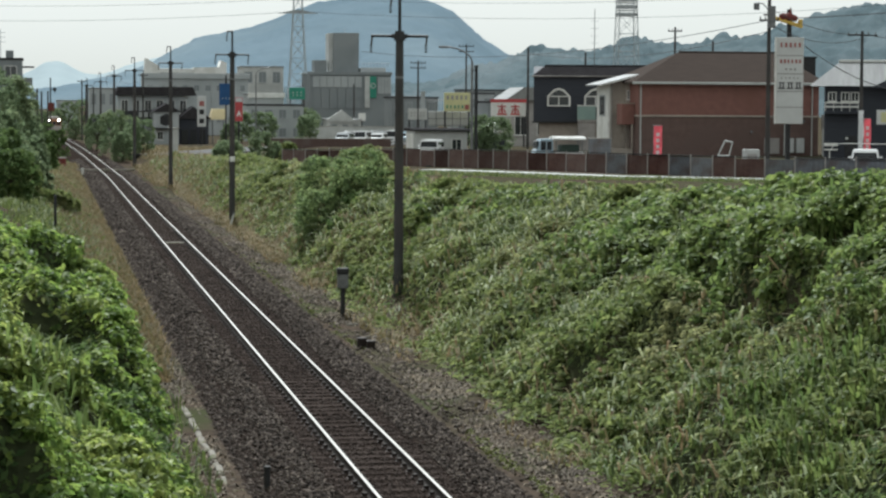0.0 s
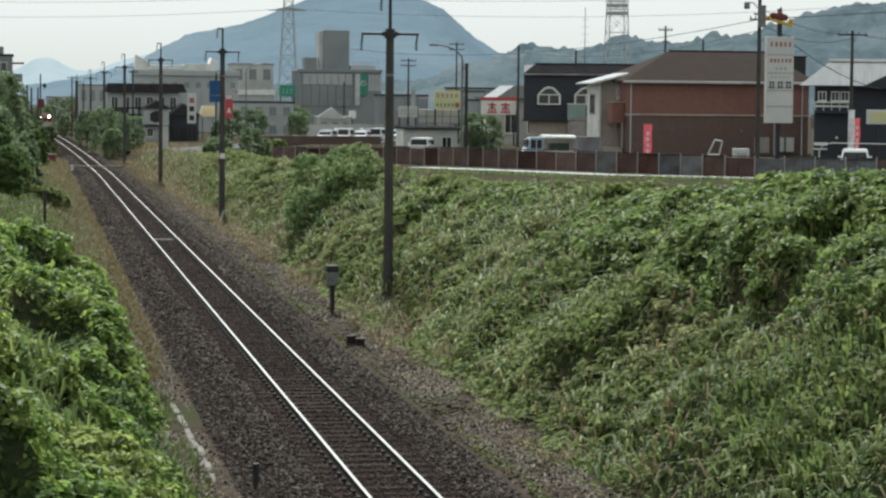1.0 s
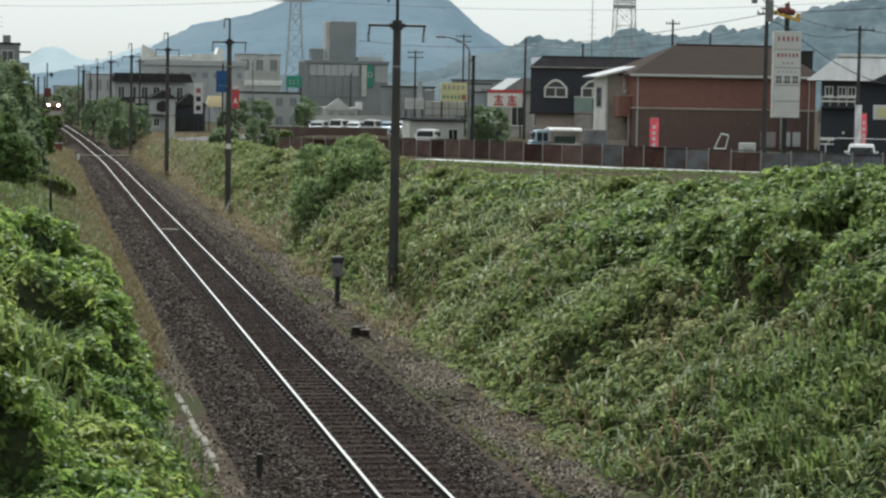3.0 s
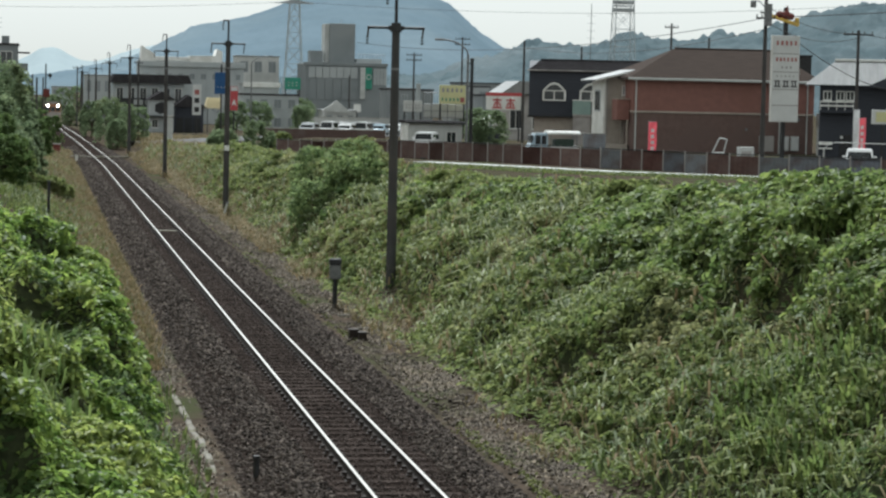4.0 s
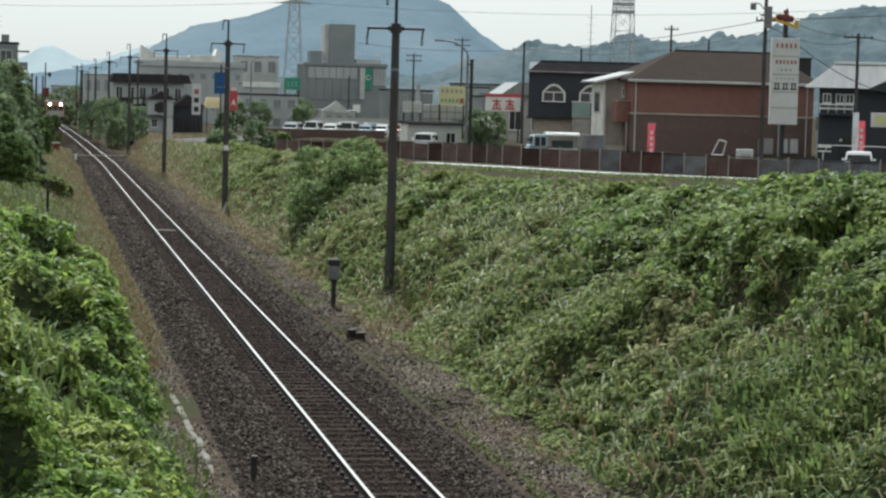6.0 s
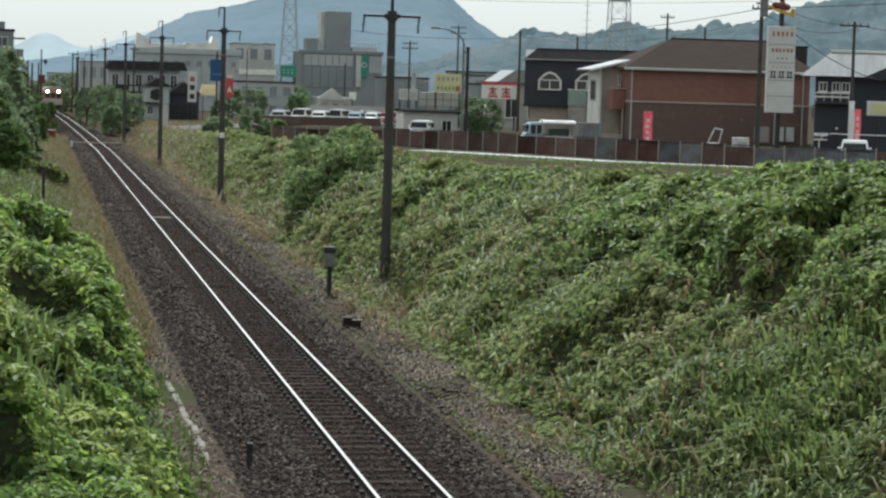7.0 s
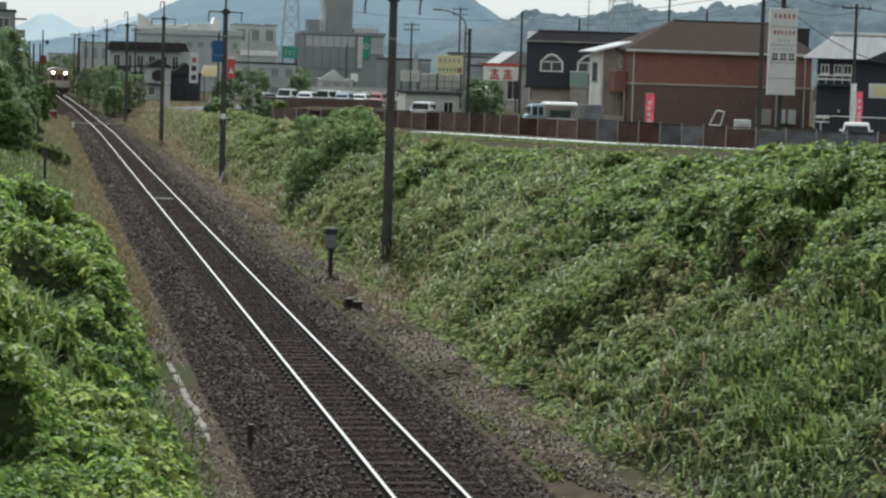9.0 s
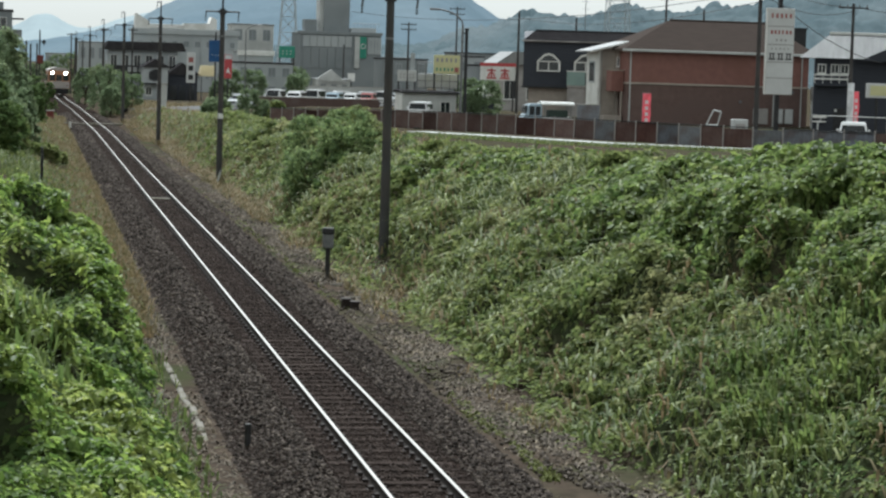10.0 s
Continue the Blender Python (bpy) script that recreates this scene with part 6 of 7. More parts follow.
def car(name, length, width, height, paint, label, group="", nose=0.28, tail=0.12):
    """A small car; its nose points to -y."""
    c = thing(name, 0, 0, 0, label, "car", group)
    L, W, H = length / 2, width / 2, height
    side = [(-L, 0.32), (-L, 0.72), (-L + nose * length * 0.8, 0.88), (-L + nose * length * 1.35, H), (L - tail * length, H), (L - 0.05, 0.95), (L, 0.35)]
    def hull(pts, w0, w1, cut):
        bm = bmesh.new()
        def ring(sx):
            return [bm.verts.new((sx * (w1 if z > cut else w0), y, z)) for y, z in pts]
        a, b = ring(-1), ring(1)
        n = len(pts)
        bm.faces.new(a)
        bm.faces.new(b[::-1])
        for i in range(n):
            bm.faces.new((a[i], b[i], b[(i + 1) % n], a[(i + 1) % n]))
        bmesh.ops.recalc_face_normals(bm, faces=bm.faces)
        bmesh.ops.bevel(bm, geom=bm.edges[:], offset=0.05, segments=2, affect="EDGES")
        return bm
    part("body", hull(side, W, W * 0.86, 0.9), paint, c)
    y0, y1 = -L + nose * length * 0.85, -L + nose * length * 1.3
    ws = bmesh.new()
    vs = [ws.verts.new(p) for p in ((-W * 0.86, y0 - 0.04, 0.93), (W * 0.86, y0 - 0.04, 0.93), (W * 0.76, y1 - 0.03, H - 0.1), (-W * 0.76, y1 - 0.03, H - 0.1))]
    ws.faces.new(vs)
    bmesh.ops.solidify(ws, geom=ws.faces[:], thickness=-0.03)
    part("windscreen", ws, M["glass"], c, "dark glass")
    for s in (-1, 1):
        for a, b in ((y1 + 0.05, 0.0), (0.08, L - tail * length - 0.1)):
            part("side_window", box(s * W * 0.93 - 0.03, s * W * 0.93 + 0.03, a, b, 0.93, H - 0.16, 0.01), M["glass"], c)
        part("headlight", box(s * W * 0.72 - 0.16, s * W * 0.72 + 0.16, -L - 0.02, -L + 0.1, 0.58, 0.74, 0.02), M["signwhite"], c)
        part("mirror", box(s * (W + 0.08) - 0.08, s * (W + 0.08) + 0.08, y0 + 0.15, y0 + 0.28, 0.95, 1.1, 0.02), paint, c)
        for y in (-L * 0.62, L * 0.6):
            wheel(c, s * (W - 0.09), y, 0.3)
    part("rear_window", box(-W * 0.7, W * 0.7, L - tail * length * 0.6, L - tail * length * 0.6 + 0.04, 0.98, H - 0.15), M["glass"], c)
    part("bumper", box(-W * 0.95, W * 0.95, -L - 0.04, -L + 0.12, 0.3, 0.5, 0.03), paint, c)
    part("grille", box(-W * 0.45, W * 0.45, -L - 0.025, -L + 0.05, 0.52, 0.66, 0.01), M["dark"], c)
    return c


def place(ob, x, y, turn, lift=0.06):
    ob.matrix_world = pose(x, y, ground_at(x, y) + lift, 0, 0, turn)
    return ob


place(car("van", 3.4, 1.48, 1.45, M["car_white"], "small white van parked by the hut", nose=0.1, tail=0.06), 23.1, 186, -18)
place(car("suv", 4.2, 1.75, 1.5, M["car_white"], "white estate car parked behind the fence", nose=0.22, tail=0.05), 44.55, 149, -19)
place(car("parked_car", 3.9, 1.7, 1.5, M["car_white"], "white car parked at the car park wall", "parked cars"), 37.2, 344, 100)
place(car("parked_car", 3.9, 1.7, 1.5, M["car_silver"], "silver car parked at the car park wall", "parked cars"), 41.0, 346, 100)


def kei_truck():
    t = thing("light_truck", 28.6, 166, ground_at(28.6, 166) + 0.05, "pale blue light truck with a white canopied load bed", "truck", rz=-90)
    W = 0.74
    cab = bmesh.new()
    pts = [(-1.7, 0.35), (-1.7, 0.95), (-1.5, 1.2), (-1.32, 1.82), (-0.45, 1.85), (-0.4, 0.35)]
    a = [cab.verts.new((-W, y, z)) for y, z in pts]
    b = [cab.verts.new((W, y, z)) for y, z in pts]
    cab.faces.new(a)
    cab.faces.new(b[::-1])
    for i in range(6):
        cab.faces.new((a[i], b[i], b[(i + 1) % 6], a[(i + 1) % 6]))
    bmesh.ops.recalc_face_normals(cab, faces=cab.faces)
    bmesh.ops.bevel(cab, geom=cab.edges[:], offset=0.05, segments=2, affect="EDGES")
    part("cab", cab, M["car_blue"], t, "pale blue cab")
    for s in (-1, 1):
        part("side_window", box(s * W - 0.02, s * W + 0.02, -1.3, -0.95, 1.08, 1.68, 0.01), M["glass"], t)
        part("side_window", box(s * W - 0.02, s * W + 0.02, -0.88, -0.55, 1.08, 1.68, 0.01), M["glass"], t)
        part("headlight", box(s * 0.5 - 0.12, s * 0.5 + 0.12, -1.73, -1.66, 0.65, 0.82, 0.02), M["signwhite"], t)
        for y in (-1.15, 0.95):
            wheel(t, s * (W - 0.08), y, 0.27)
    part("windscreen", box(-W * 0.85, W * 0.85, -1.56, -1.42, 1.15, 1.72, 0.02), M["glass"], t)
    part("load_bed", box(-W, W, -0.35, 1.7, 0.45, 0.98, 0.02), M["car_white"], t, "white load bed")
    part("chassis", box(-0.5, 0.5, -1.5, 1.6, 0.28, 0.46, 0.02), M["dark"], t)
    for s in (-1, 1):
        for y in (-0.25, 1.55):
            part("canopy_post", box(s * W - 0.03, s * W + 0.03, y - 0.03, y + 0.03, 0.98, 1.85), M["steel"], t)
    bm = bmesh.new()
    arc = [(-0.82 * math.cos(u), 1.78 + 0.24 * math.sin(u)) for u in np.linspace(0, math.pi, 9)]
    lo, hi = [bm.verts.new((x, -0.45, z)) for x, z in arc], [bm.verts.new((x, 1.8, z)) for x, z in arc]
    for k in range(8):
        bm.faces.new((lo[k], lo[k + 1], hi[k + 1], hi[k]))
    bmesh.ops.solidify(bm, geom=bm.faces[:], thickness=0.03)
    part("canopy", bm, M["white"], t, "arched white canopy")
    part("load", box(-0.55, 0.55, 0.1, 1.4, 0.95, 1.45, 0.05), M["dark_green"], t, "dark load under the canopy")


kei_truck()

# slow traffic on the town road: each car is keyed in motions()
LANE = [(62.0, 383.0), (44.0, 338.0), (20.0, 278.0), (8.0, 262.0)]
TRAFFIC = []
for k, (paint, kindname, H, label) in enumerate((("car_silver", "car", 1.5, "silver hatchback in slow traffic"), ("car_white", "car", 1.7, "white estate car in slow traffic"),
                                                 ("car_white", "car", 1.5, "white saloon in slow traffic"), ("car_white", "van", 1.75, "white van in slow traffic"),
                                                 ("car_blue", "car", 1.5, "pale blue hatchback in slow traffic"), ("car_white", "car", 1.5, "white hatchback in slow traffic"),
                                                 ("car_red", "car", 1.55, "red hatchback in slow traffic"), ("car_white", "van", 1.75, "tall white van in slow traffic"),
                                                 ("car_silver", "car", 1.5, "silver saloon in slow traffic"))):
    TRAFFIC.append(car(kindname, 4.1, 1.7, H, M[paint], label, "slow traffic", nose=0.12 if kindname == "van" else 0.28, tail=0.06))


def railcar():
    """Diesel railcar; its nose points to -y."""
    t = thing("railcar", 0, 0, 0, "orange diesel railcar with two lit headlights", "train")
    W = 1.4
    bm = box(-W, W, 0, 20, 0.95, 3.35, 0.12)
    part("body", bm, M["train"], t, "dull orange body")
    bm = bmesh.new()
    arc = [(-W * math.cos(u), 3.3 + 0.42 * math.sin(u)) for u in np.linspace(0, math.pi, 11)]
    lo, hi = [bm.verts.new((x, 0.05, z)) for x, z in arc], [bm.verts.new((x, 19.95, z)) for x, z in arc]
    for k in range(10):
        bm.faces.new((lo[k], lo[k + 1], hi[k + 1], hi[k]))
    bm.faces.new(lo)
    bm.faces.new(hi[::-1])
    bmesh.ops.recalc_face_normals(bm, faces=bm.faces)
    part("roof", bm, M["train_cream"], t, "pale grey roof")
    for x0, x1 in ((-1.22, -0.5), (-0.36, 0.36), (0.5, 1.22)):
        part("cab_window", box(x0, x1, -0.03, 0.05, 2.0, 2.75, 0.02), M["glass"], t)
    for s in (-1, 1):
        h = part("headlight", tube((s * 0.85, -0.07, 2.98), (s * 0.85, 0.05, 2.98), 0.15, 0.17, 14), M["headlight"], t, "bright warm headlight")
        part("bezel", tube((s * 0.85, -0.04, 2.98), (s * 0.85, 0.05, 2.98), 0.25, 0.25, 14), M["dark"], h)
        part("tail_light", tube((s * 1.05, -0.04, 1.35), (s * 1.05, 0.05, 1.35), 0.08), M["maroon"], t)
        for k in range(8):
            part("side_window", box(s * W - 0.02, s * W + 0.02, 2.4 + k * 2.1, 3.7 + k * 2.1, 1.9, 2.75, 0.02), M["glass"], t)
        part("side_band", box(s * W - 0.012, s * W + 0.012, 0.15, 19.85, 1.5, 1.75), M["train_cream"], t)
    part("front_panel", box(-1.34, 1.34, -0.035, 0.02, 1.0, 1.88, 0.02), M["train_cream"], t, "pale cream lower front")
    part("front_door", box(-0.4, 0.4, -0.06, 0.05, 1.0, 1.95, 0.02), M["train_cream"], t)
    part("coupler", add_box(tube((0, -0.5, 0.85), (0, 0.2, 0.85), 0.1), -0.2, 0.2, -0.6, -0.45, 0.7, 1.0, 0.03), M["dark"], t)
    part("skirt", box(-1.2, 1.2, 0.1, 1.2, 0.3, 0.95, 0.03), M["dark"], t)
    part("underframe", box(-1.15, 1.15, 5.5, 14.5, 0.35, 0.95, 0.03), M["dark"], t)
    for y in (3.2, 16.8):
        bg_ = part("bogie", box(-0.95, 0.95, y - 1.5, y + 1.5, 0.45, 0.75, 0.03), M["dark"], t)
        for dy in (-1.05, 1.05):
            w = tube((-0.62, y + dy, 0.43), (0.62, y + dy, 0.43), 0.07)
            for s in (-1, 1):
                add_tube(w, (s * 0.5, y + dy, 0.43), (s * 0.63, y + dy, 0.43), 0.43, 0.43, 16)
            part("wheelset", w, M["rust"], bg_)
    return t


TRAIN = railcar()


# ---- trees and shrubs ----
def tree(name, x, y, h, r, leaf_mat, label, seed, n=5200, size=0.22, trunk=True, cat="tree", group="", low=0.25, squash=1.0):
    """A tapered trunk with limbs, and a crown of many leaf clumps."""
    rr = np.random.RandomState(seed)
    z = ground_at(x, y)
    t = thing(name, x, y, z, label, cat, group)
    if trunk:
        bm = tube((0, 0, -0.3), (0.05 * h, 0, h * 0.5), 0.035 * h * 0.7, 0.018 * h, 9)
        for k in range(6):
            a, b = rr.rand() * 6.28, 0.2 + 0.5 * rr.rand()
            p0 = (0.05 * h * b, 0, h * 0.5 * (0.4 + 0.6 * b))
            add_tube(bm, p0, (p0[0] + math.cos(a) * r * 0.7, math.sin(a) * r * 0.7, h * (0.55 + 0.35 * rr.rand())), 0.012 * h, 0.004 * h, 6)
        part("trunk", bm, M["bark"], t)
    else:
        for k in range(4):
            a = k * 1.6 + rr.rand()
            part("stem", tube((0, 0, -0.15), (math.cos(a) * r * 0.5, math.sin(a) * r * 0.5, h * 0.7), 0.03, 0.012, 6), M["bark"], t)
    clumps = 170
    cz = low * h + (h * (1 - low)) * rr.rand(clumps) ** 0.8
    rel = (cz - low * h) / (h * (1 - low))
    rad = r * np.sqrt(np.clip(1.02 - (rel * 1.25 - 0.4) ** 2 * 0.95, 0.06, 1)) * (0.35 + 0.65 * rr.rand(clumps) ** 0.5)
    ang = rr.rand(clumps) * 6.283
    centre = np.stack([np.cos(ang) * rad, np.sin(ang) * rad * squash, cz], 1)
    pick = rr.randint(0, clumps, n)
    off = rr.normal(0, 1, (n, 3))
    off /= np.linalg.norm(off, axis=1, keepdims=True)
    cr = (0.10 + 0.14 * rr.rand(clumps)) * r
    p = centre[pick] + off * (cr[pick] * (0.5 + 0.55 * rr.rand(n)))[:, None] * np.array([1, 1, 0.75])
    p[:, 2] = np.maximum(p[:, 2], 0.05)
    ob = leaves("crown", p, off + np.array([0, 0, 0.5]), size * (0.6 + 0.8 * rr.rand(n)), leaf_mat, "", kind="", parent=t)
    return t


for x, y, h, r, s in ((-8.0, 152, 6.6, 1.9, 1), (-7.3, 160, 5.9, 1.5, 2), (-9.4, 165, 7.6, 2.1, 3), (-7.4, 168, 5.4, 1.5, 4), (-8.4, 142, 4.4, 1.8, 6), (-7.3, 136, 2.6, 1.5, 7), (-6.6, 146, 3.0, 1.3, 8)):
    tree("roadside_tree", x, y, h, r, M["leaf_tree"], "leafy tree at the edge of the cutting", s, 7000, 0.2, low=0.0, group="trees on the low bank")
# dark-leaved trees added to stand in for the taller trees' shaded underside
for x, y, h, r, s in ((-7.5, 117, 2.3, 1.2, 151), (-8.6, 121, 2.9, 1.5, 152), (-7.1, 126, 2.2, 1.1, 153), (-8.0, 131, 3.4, 1.3, 154)):
    tree("underside_shade_tree", x, y, h, r, M["leaf_dark"], "low dark tree added for the shade under the taller trees", s, 6000, 0.17, low=0.0, group="trees on the low bank")
for x, y, h, r, s in ((-5.3, 205, 2.2, 0.8, 11), (-5.9, 216, 3.0, 1.1, 12), (-4.4, 243, 3.2, 1.1, 13), (-5.6, 247, 3.6, 1.1, 14)):
    tree("roadside_tree", x, y, h, r, M["leaf_dark"], "small dark tree before the crossing", s, 4000, 0.17, low=0.0, group="trees on the low bank")
for x, y, h, r, s in ((1.6, 262, 5.3, 1.6, 21), (3.3, 266, 4.6, 1.5, 22), (4.8, 268, 3.6, 1.3, 23), (2.3, 258, 3.0, 1.2, 24), (0.6, 300, 4.4, 1.2, 25)):
    tree("street_tree", x, y, h, r, M["leaf_tree"], "leafy tree beside the far crossing", s, 4500, 0.17, low=0.05, group="trees by the crossing")
for x, y, h, r, s in ((5.9, 104, 1.9, 1.4, 31), (7.1, 103, 2.5, 1.4, 32), (6.6, 110, 2.7, 1.5, 34), (7.7, 107, 2.3, 1.2, 35)):
    tree("bank_shrub", x, y, h, r, M["leaf_shrub"], "rounded green shrub on the cutting slope", s, 3200, 0.17, False, "shrub", "shrubs on the slope", 0.0)
for x, y, h, r, s in ((6.9, 101.5, 1.2, 0.8, 36), (6.1, 100, 0.9, 0.7, 37)):
    tree("bank_shrub", x, y, h, r, M["leaf_dark"], "dark green shrub among the vines", s, 2500, 0.15, False, "shrub", "shrubs on the slope", 0.0)
for x, y, h, r, s in ((11.9, 205, 2.6, 1.05, 51), (29.2, 192, 3.1, 1.3, 52), (27.9, 192, 2.4, 0.9, 53), (9.4, 214, 1.4, 0.9, 54), (16.0, 230, 1.6, 1.2, 57)):
    tree("garden_bush", x, y, h, r, M["leaf_tree"], "dark clipped garden bush", s, 5000, 0.15, False, "bush", "garden bushes", 0.0)
tree("garden_bush", 13.7, 200, 1.7, 0.7, M["leaf"], "small yellow-green garden bush", 55, 2400, 0.2, False, "bush", "garden bushes", 0.0)
for x, y, h, r, s in ((30.5, 345, 3.6, 1.6, 61), (20.2, 330, 4.0, 1.6, 62), (24.5, 345, 4.0, 1.9, 63), (34.3, 380, 4.6, 2.0, 64), (17.8, 318, 2.6, 1.2, 65), (12.6, 250, 1.8, 1.5, 66), (52.0, 330, 3.8, 1.8, 67)):
    tree("town_tree", x, y, h, r, M["leaf_tree"], "dark street tree in the town", s, 5000, 0.2, True, "tree", "town trees", 0.1)
for x, y, h, r, s in ((-5.2, 130, 0.9, 0.9, 71), (-4.7, 133, 0.7, 0.8, 72), (-7.2, 128, 1.7, 1.4, 73)):
    tree("bank_shrub", x, y, h, r, M["leaf"], "low green shrub on the grassy verge", s, 3400, 0.17, False, "shrub", "shrubs on the slope", 0.0)
_p = thing("verge_post", -5.35, 108, ground_at(-5.35, 108), "thin dark post standing in the verge", "post")
part("post", tube((0, 0, -0.2), (0, 0, 1.45), 0.07, 0.06, 8), M["dark"], _p)
part("cap", tube((0, 0, 1.45), (0, 0, 1.5), 0.08, 0.07, 8), M["dark"], _p)
for x, y, h, r, s in ((11.6, 46.5, 0.4, 1.0, 81), (11.2, 51, 0.42, 0.7, 82), (10.9, 56, 0.3, 1.0, 83), (10.6, 61.5, 0.42, 0.6, 84), (10.3, 67.5, 0.62, 0.7, 86), (10.0, 75, 0.3, 1.1, 87), (9.7, 81, 0.5, 0.7, 88), (9.2, 90, 0.6, 1.2, 89)):
    tree("crest_shrub", x, y, h, r, M["leaf"], "leafy clump on the crest of the slope", s, 3000, 0.15, False, "shrub", "shrubs on the crest", 0.0)
rt = random.Random(21)
for k in range(15):
    y = rt.uniform(570, 640)
    tree("far_tree", -34 + k * 3.9 + rt.uniform(-1, 1), y, rt.uniform(4.5, 7.5), rt.uniform(1.8, 2.6), M["leaf_tree"], "hazy tree far along the line", 120 + k, 1500, 0.45, True, "tree", "trees far along the line", 0.0)
for x, y, h, r, s in ((-6.8, 300, 3.4, 1.3, 141), (-7.4, 322, 4.0, 1.5, 142), (-6.9, 350, 3.0, 1.2, 143), (-8.6, 285, 4.6, 1.6, 144), (3.2, 330, 3.4, 1.3, 145), (1.2, 352, 3.0, 1.2, 146), (-0.2, 420, 3.4, 1.3, 147), (3.6, 300, 3.0, 1.4, 148)):
    tree("street_tree", x, y, h, r, M["leaf_tree"], "leafy tree beside the line beyond the crossing", s, 4500, 0.2, True, "tree", "trees by the crossing", 0.0)


# ---- pieces of the track: sleepers, plates, stones ----
def shared_mesh(name, bm, material):
    me = bpy.data.meshes.new(name)
    bm.to_mesh(me)
    bm.free()
    me.materials.append(material)
    return me


sleeper_me = shared_mesh("sleeper", box(-1.03, 1.03, -0.105, 0.105, -0.29, -0.15, 0.012), M["sleeper"])
plate_bm = box(-0.17, 0.17, -0.085, 0.085, -0.155, -0.14)
for s in (-1, 1):
    add_box(plate_bm, s * 0.105 - 0.045, s * 0.105 + 0.045, -0.05, 0.05, -0.14, -0.085, 0.012)
plate_me = shared_mesh("tie_plate", plate_bm, M["rust"])
rr = random.Random(6)
for k in range(300):
    y = 26.0 + k * 0.645
    x, z = float(line_x(y)), float(line_z(y))
    o = new("sleeper", sleeper_me)
    o.parent = line
    o.matrix_basis = pose(x + rr.uniform(-0.03, 0.03), y + rr.uniform(-0.02, 0.02), z + rr.uniform(-0.008, 0.012), 0, 0, rr.uniform(-0.7, 0.7))
    if k < 150:
        for side in (-0.566, 0.566):
            o = new("tie_plate", plate_me)
            o.parent = line
            o.matrix_basis = pose(x + side, y, z)


def stones(name, n, xr, yr, seed, size, material, label, height, keep=None):
    """Loose angular stones lying on the bed."""
    r = np.random.RandomState(seed)
    y = yr[0] * (yr[1] / yr[0]) ** r.rand(n)
    u = xr[0] + (xr[1] - xr[0]) * r.rand(n)
    if keep is not None:
        ok = keep(u, y)
        u, y = u[ok], y[ok]
    n = len(u)
    x, z = u + line_x(y), height(u, y)
    base = np.array([(1, 0, 0), (-1, 0, 0), (0, 1, 0), (0, -1, 0), (0, 0, 1), (0, 0, -1)], float)
    v = base[None] * (0.6 + 0.7 * r.rand(n, 6, 1)) + r.normal(0, 0.16, (n, 6, 3))
    a, b = r.rand(n) * 6.283, r.normal(0, 0.6, n)
    ca, sa, cb, sb = np.cos(a), np.sin(a), np.cos(b), np.sin(b)
    vx, vy, vz = v[..., 0], v[..., 1], v[..., 2] * 0.75
    vy, vz = vy * cb[:, None] - vz * sb[:, None], vy * sb[:, None] + vz * cb[:, None]
    vx, vy = vx * ca[:, None] - vy * sa[:, None], vx * sa[:, None] + vy * ca[:, None]
    s = (size * (0.55 + 0.9 * r.rand(n) ** 2) * (y / yr[0]) ** 0.35)[:, None]
    v = np.stack([vx * s + x[:, None], vy * s + y[:, None], vz * s + z[:, None]], -1).reshape(-1, 3)
    tri = np.array([(0, 2, 4), (2, 1, 4), (1, 3, 4), (3, 0, 4), (2, 0, 5), (1, 2, 5), (3, 1, 5), (0, 3, 5)])
    f = (np.arange(n)[:, None, None] * 6 + tri[None]).reshape(-1, 3)
    ob = fast_mesh(name, v, f, material)
    return tagged(ob, label, "stones", kind="stuff")


def bed(u, y):
    return line_z(y) + np.interp(np.abs(u), (0, 1.62, 2.45, 2.8), (-0.152, -0.148, -0.45, -0.6))


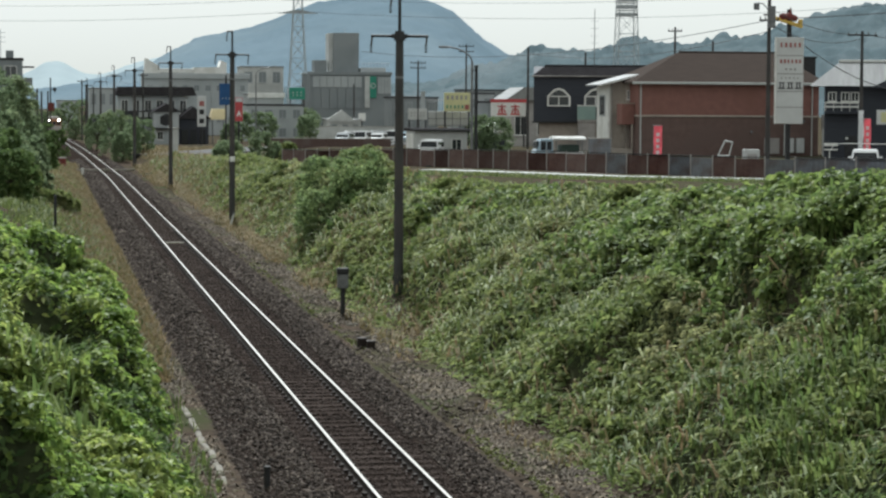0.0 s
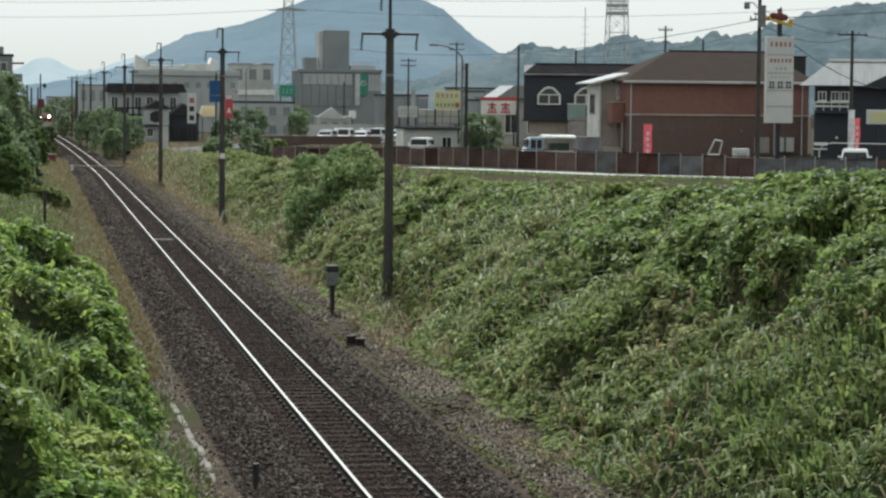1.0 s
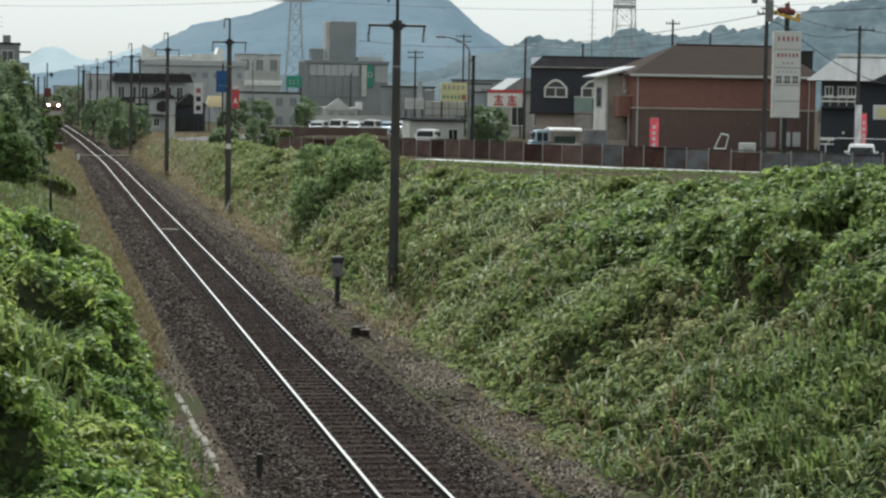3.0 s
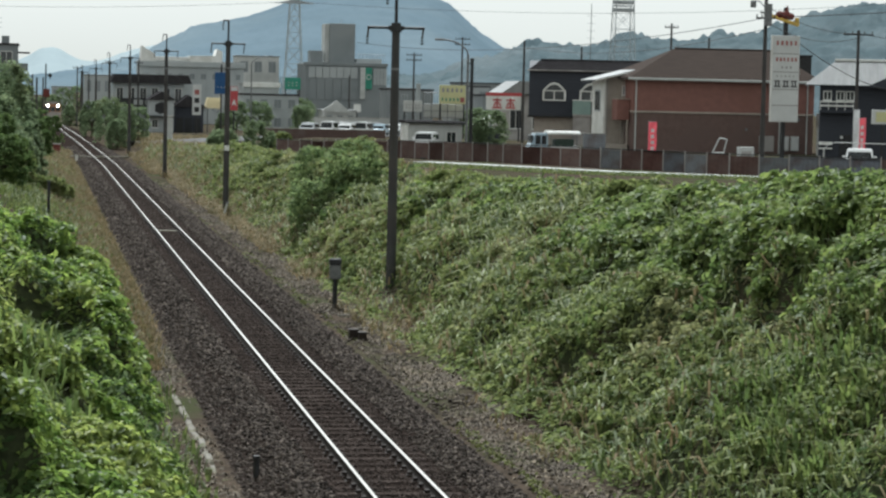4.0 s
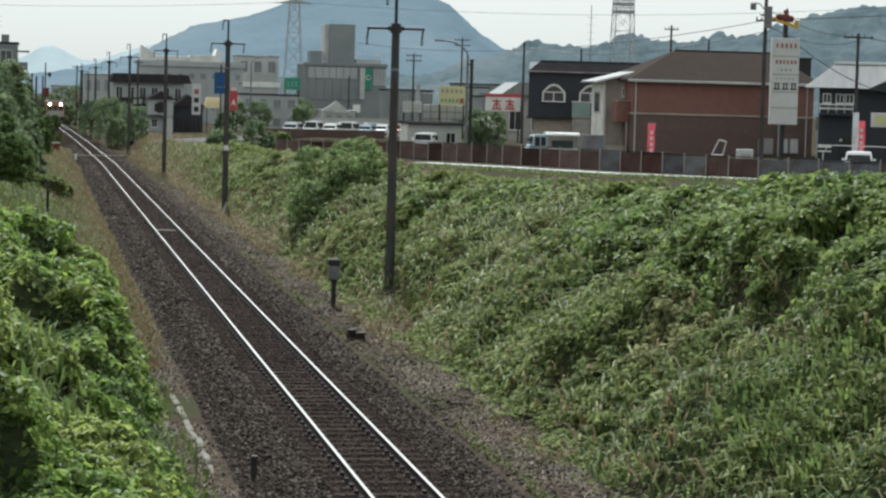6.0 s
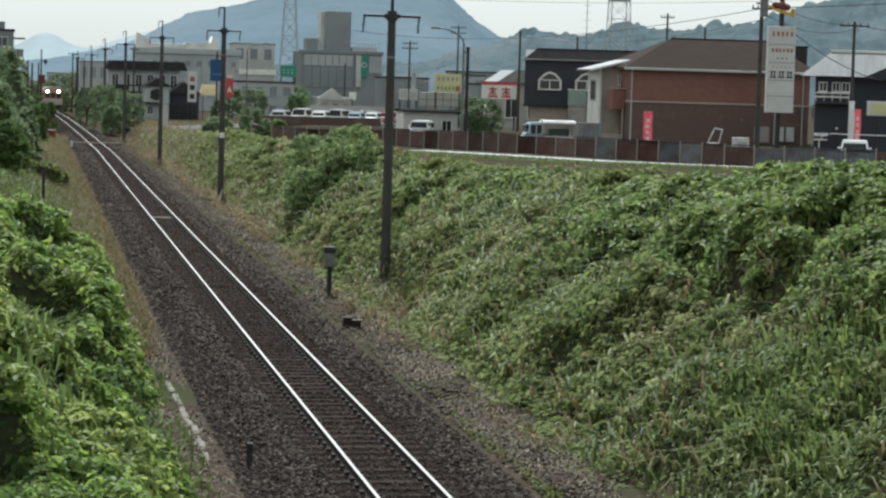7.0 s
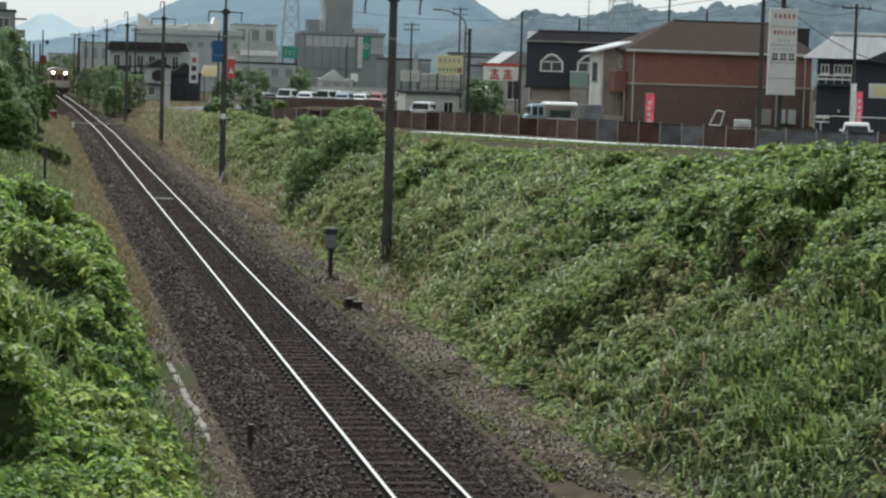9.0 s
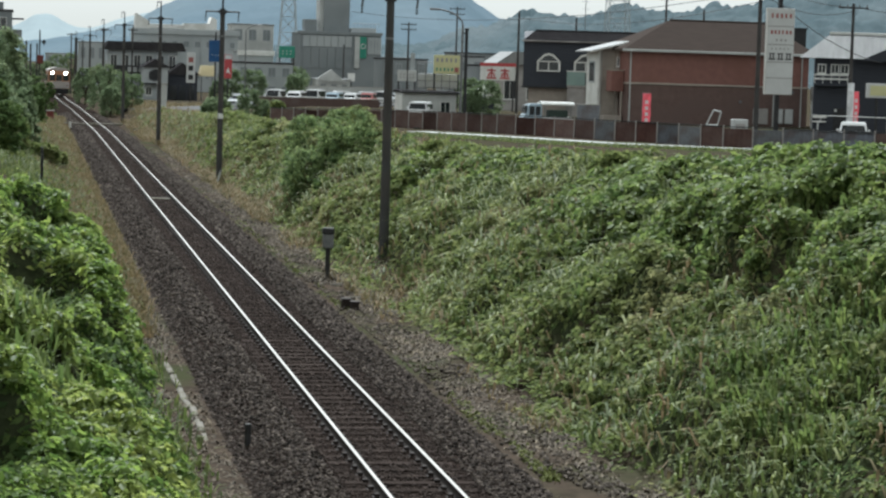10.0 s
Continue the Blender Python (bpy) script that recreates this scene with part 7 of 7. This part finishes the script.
stones("ballast_stones", 100000, (-2.6, 2.5), (27, 260), 2, 0.04, M["stone"], "loose grey-brown ballast stones", bed, keep=lambda u, y: (np.abs(u) > 1.1))
stones("ballast_stones_inner", 34000, (-1.1, 1.1), (27, 220), 3, 0.026, M["stone_brown"], "dark ballast stones between the sleepers", lambda u, y: bed(u, y))
stones("rubble", 4500, (2.55, 3.9), (30, 140), 4, 0.05, M["stone_pale"], "pale rubble stones along the path beside the track", lambda u, y: land(u + line_x(y), y) + 0.01,
       keep=lambda u, y: fbm(u * 1.2, y * 0.4, 44) > 0.42)


def moss_line():
    r = np.random.RandomState(8)
    n = 9000
    y = 40 * (130 / 40) ** r.rand(n)
    u = 2.72 + r.normal(0, 0.09, n)
    ok = fbm(y * 0.35, u * 2.0 + 3, 21, 3) > 0.5
    y, u = y[ok], u[ok]
    return blades("moss_strip", np.stack([u, y, land(u, y) - 0.02], 1), 0.05 + 0.05 * r.rand(len(y)), M["moss"], "strip of bright moss and low grass along the ballast edge", 1.0)


moss_line()


# ---- what moves ----
def along(path, s):
    for (ax, ay), (bx, by) in zip(path, path[1:]):
        L = math.hypot(bx - ax, by - ay)
        if s <= L or (bx, by) == path[-1]:
            k = s / L
            return ax + (bx - ax) * k, ay + (by - ay) * k, math.degrees(math.atan2(by - ay, bx - ax)) + 90
        s -= L


def motions():
    # the railcar comes up the line towards the crossing
    rows = []
    for k in range(11):
        y = 512.0 - 18.2 * k
        x, z = float(line_x(y)), float(line_z(y))
        dx, dz = float(line_x(y + 14) - x) / 14, float(line_z(y + 14) - z) / 14
        rows.append((float(k), pose(x, y, z, math.degrees(math.atan(dz)), 0, -math.degrees(math.atan(dx)))))
    walk(TRAIN, rows)
    # slow traffic
    for i, c in enumerate(TRAFFIC):
        rows = []
        for k in range(11):
            s = 84.0 - i * 8.6 + 3.4 * k
            x, y, a = along(LANE, max(s, 0.5))
            rows.append((float(k), pose(x, y, ground_at(x, y) + 0.07, 0, 0, a)))
        walk(c, rows)
    # banners stir about their poles
    for i, c in enumerate(CLOTHS):
        walk(c, [(k * 0.5, pose(0, 0, 0, 0, 0, 14 * math.sin(k * 1.7 + i * 2) + 8 * math.sin(k * 0.6 + i))) for k in range(21)])


motions()
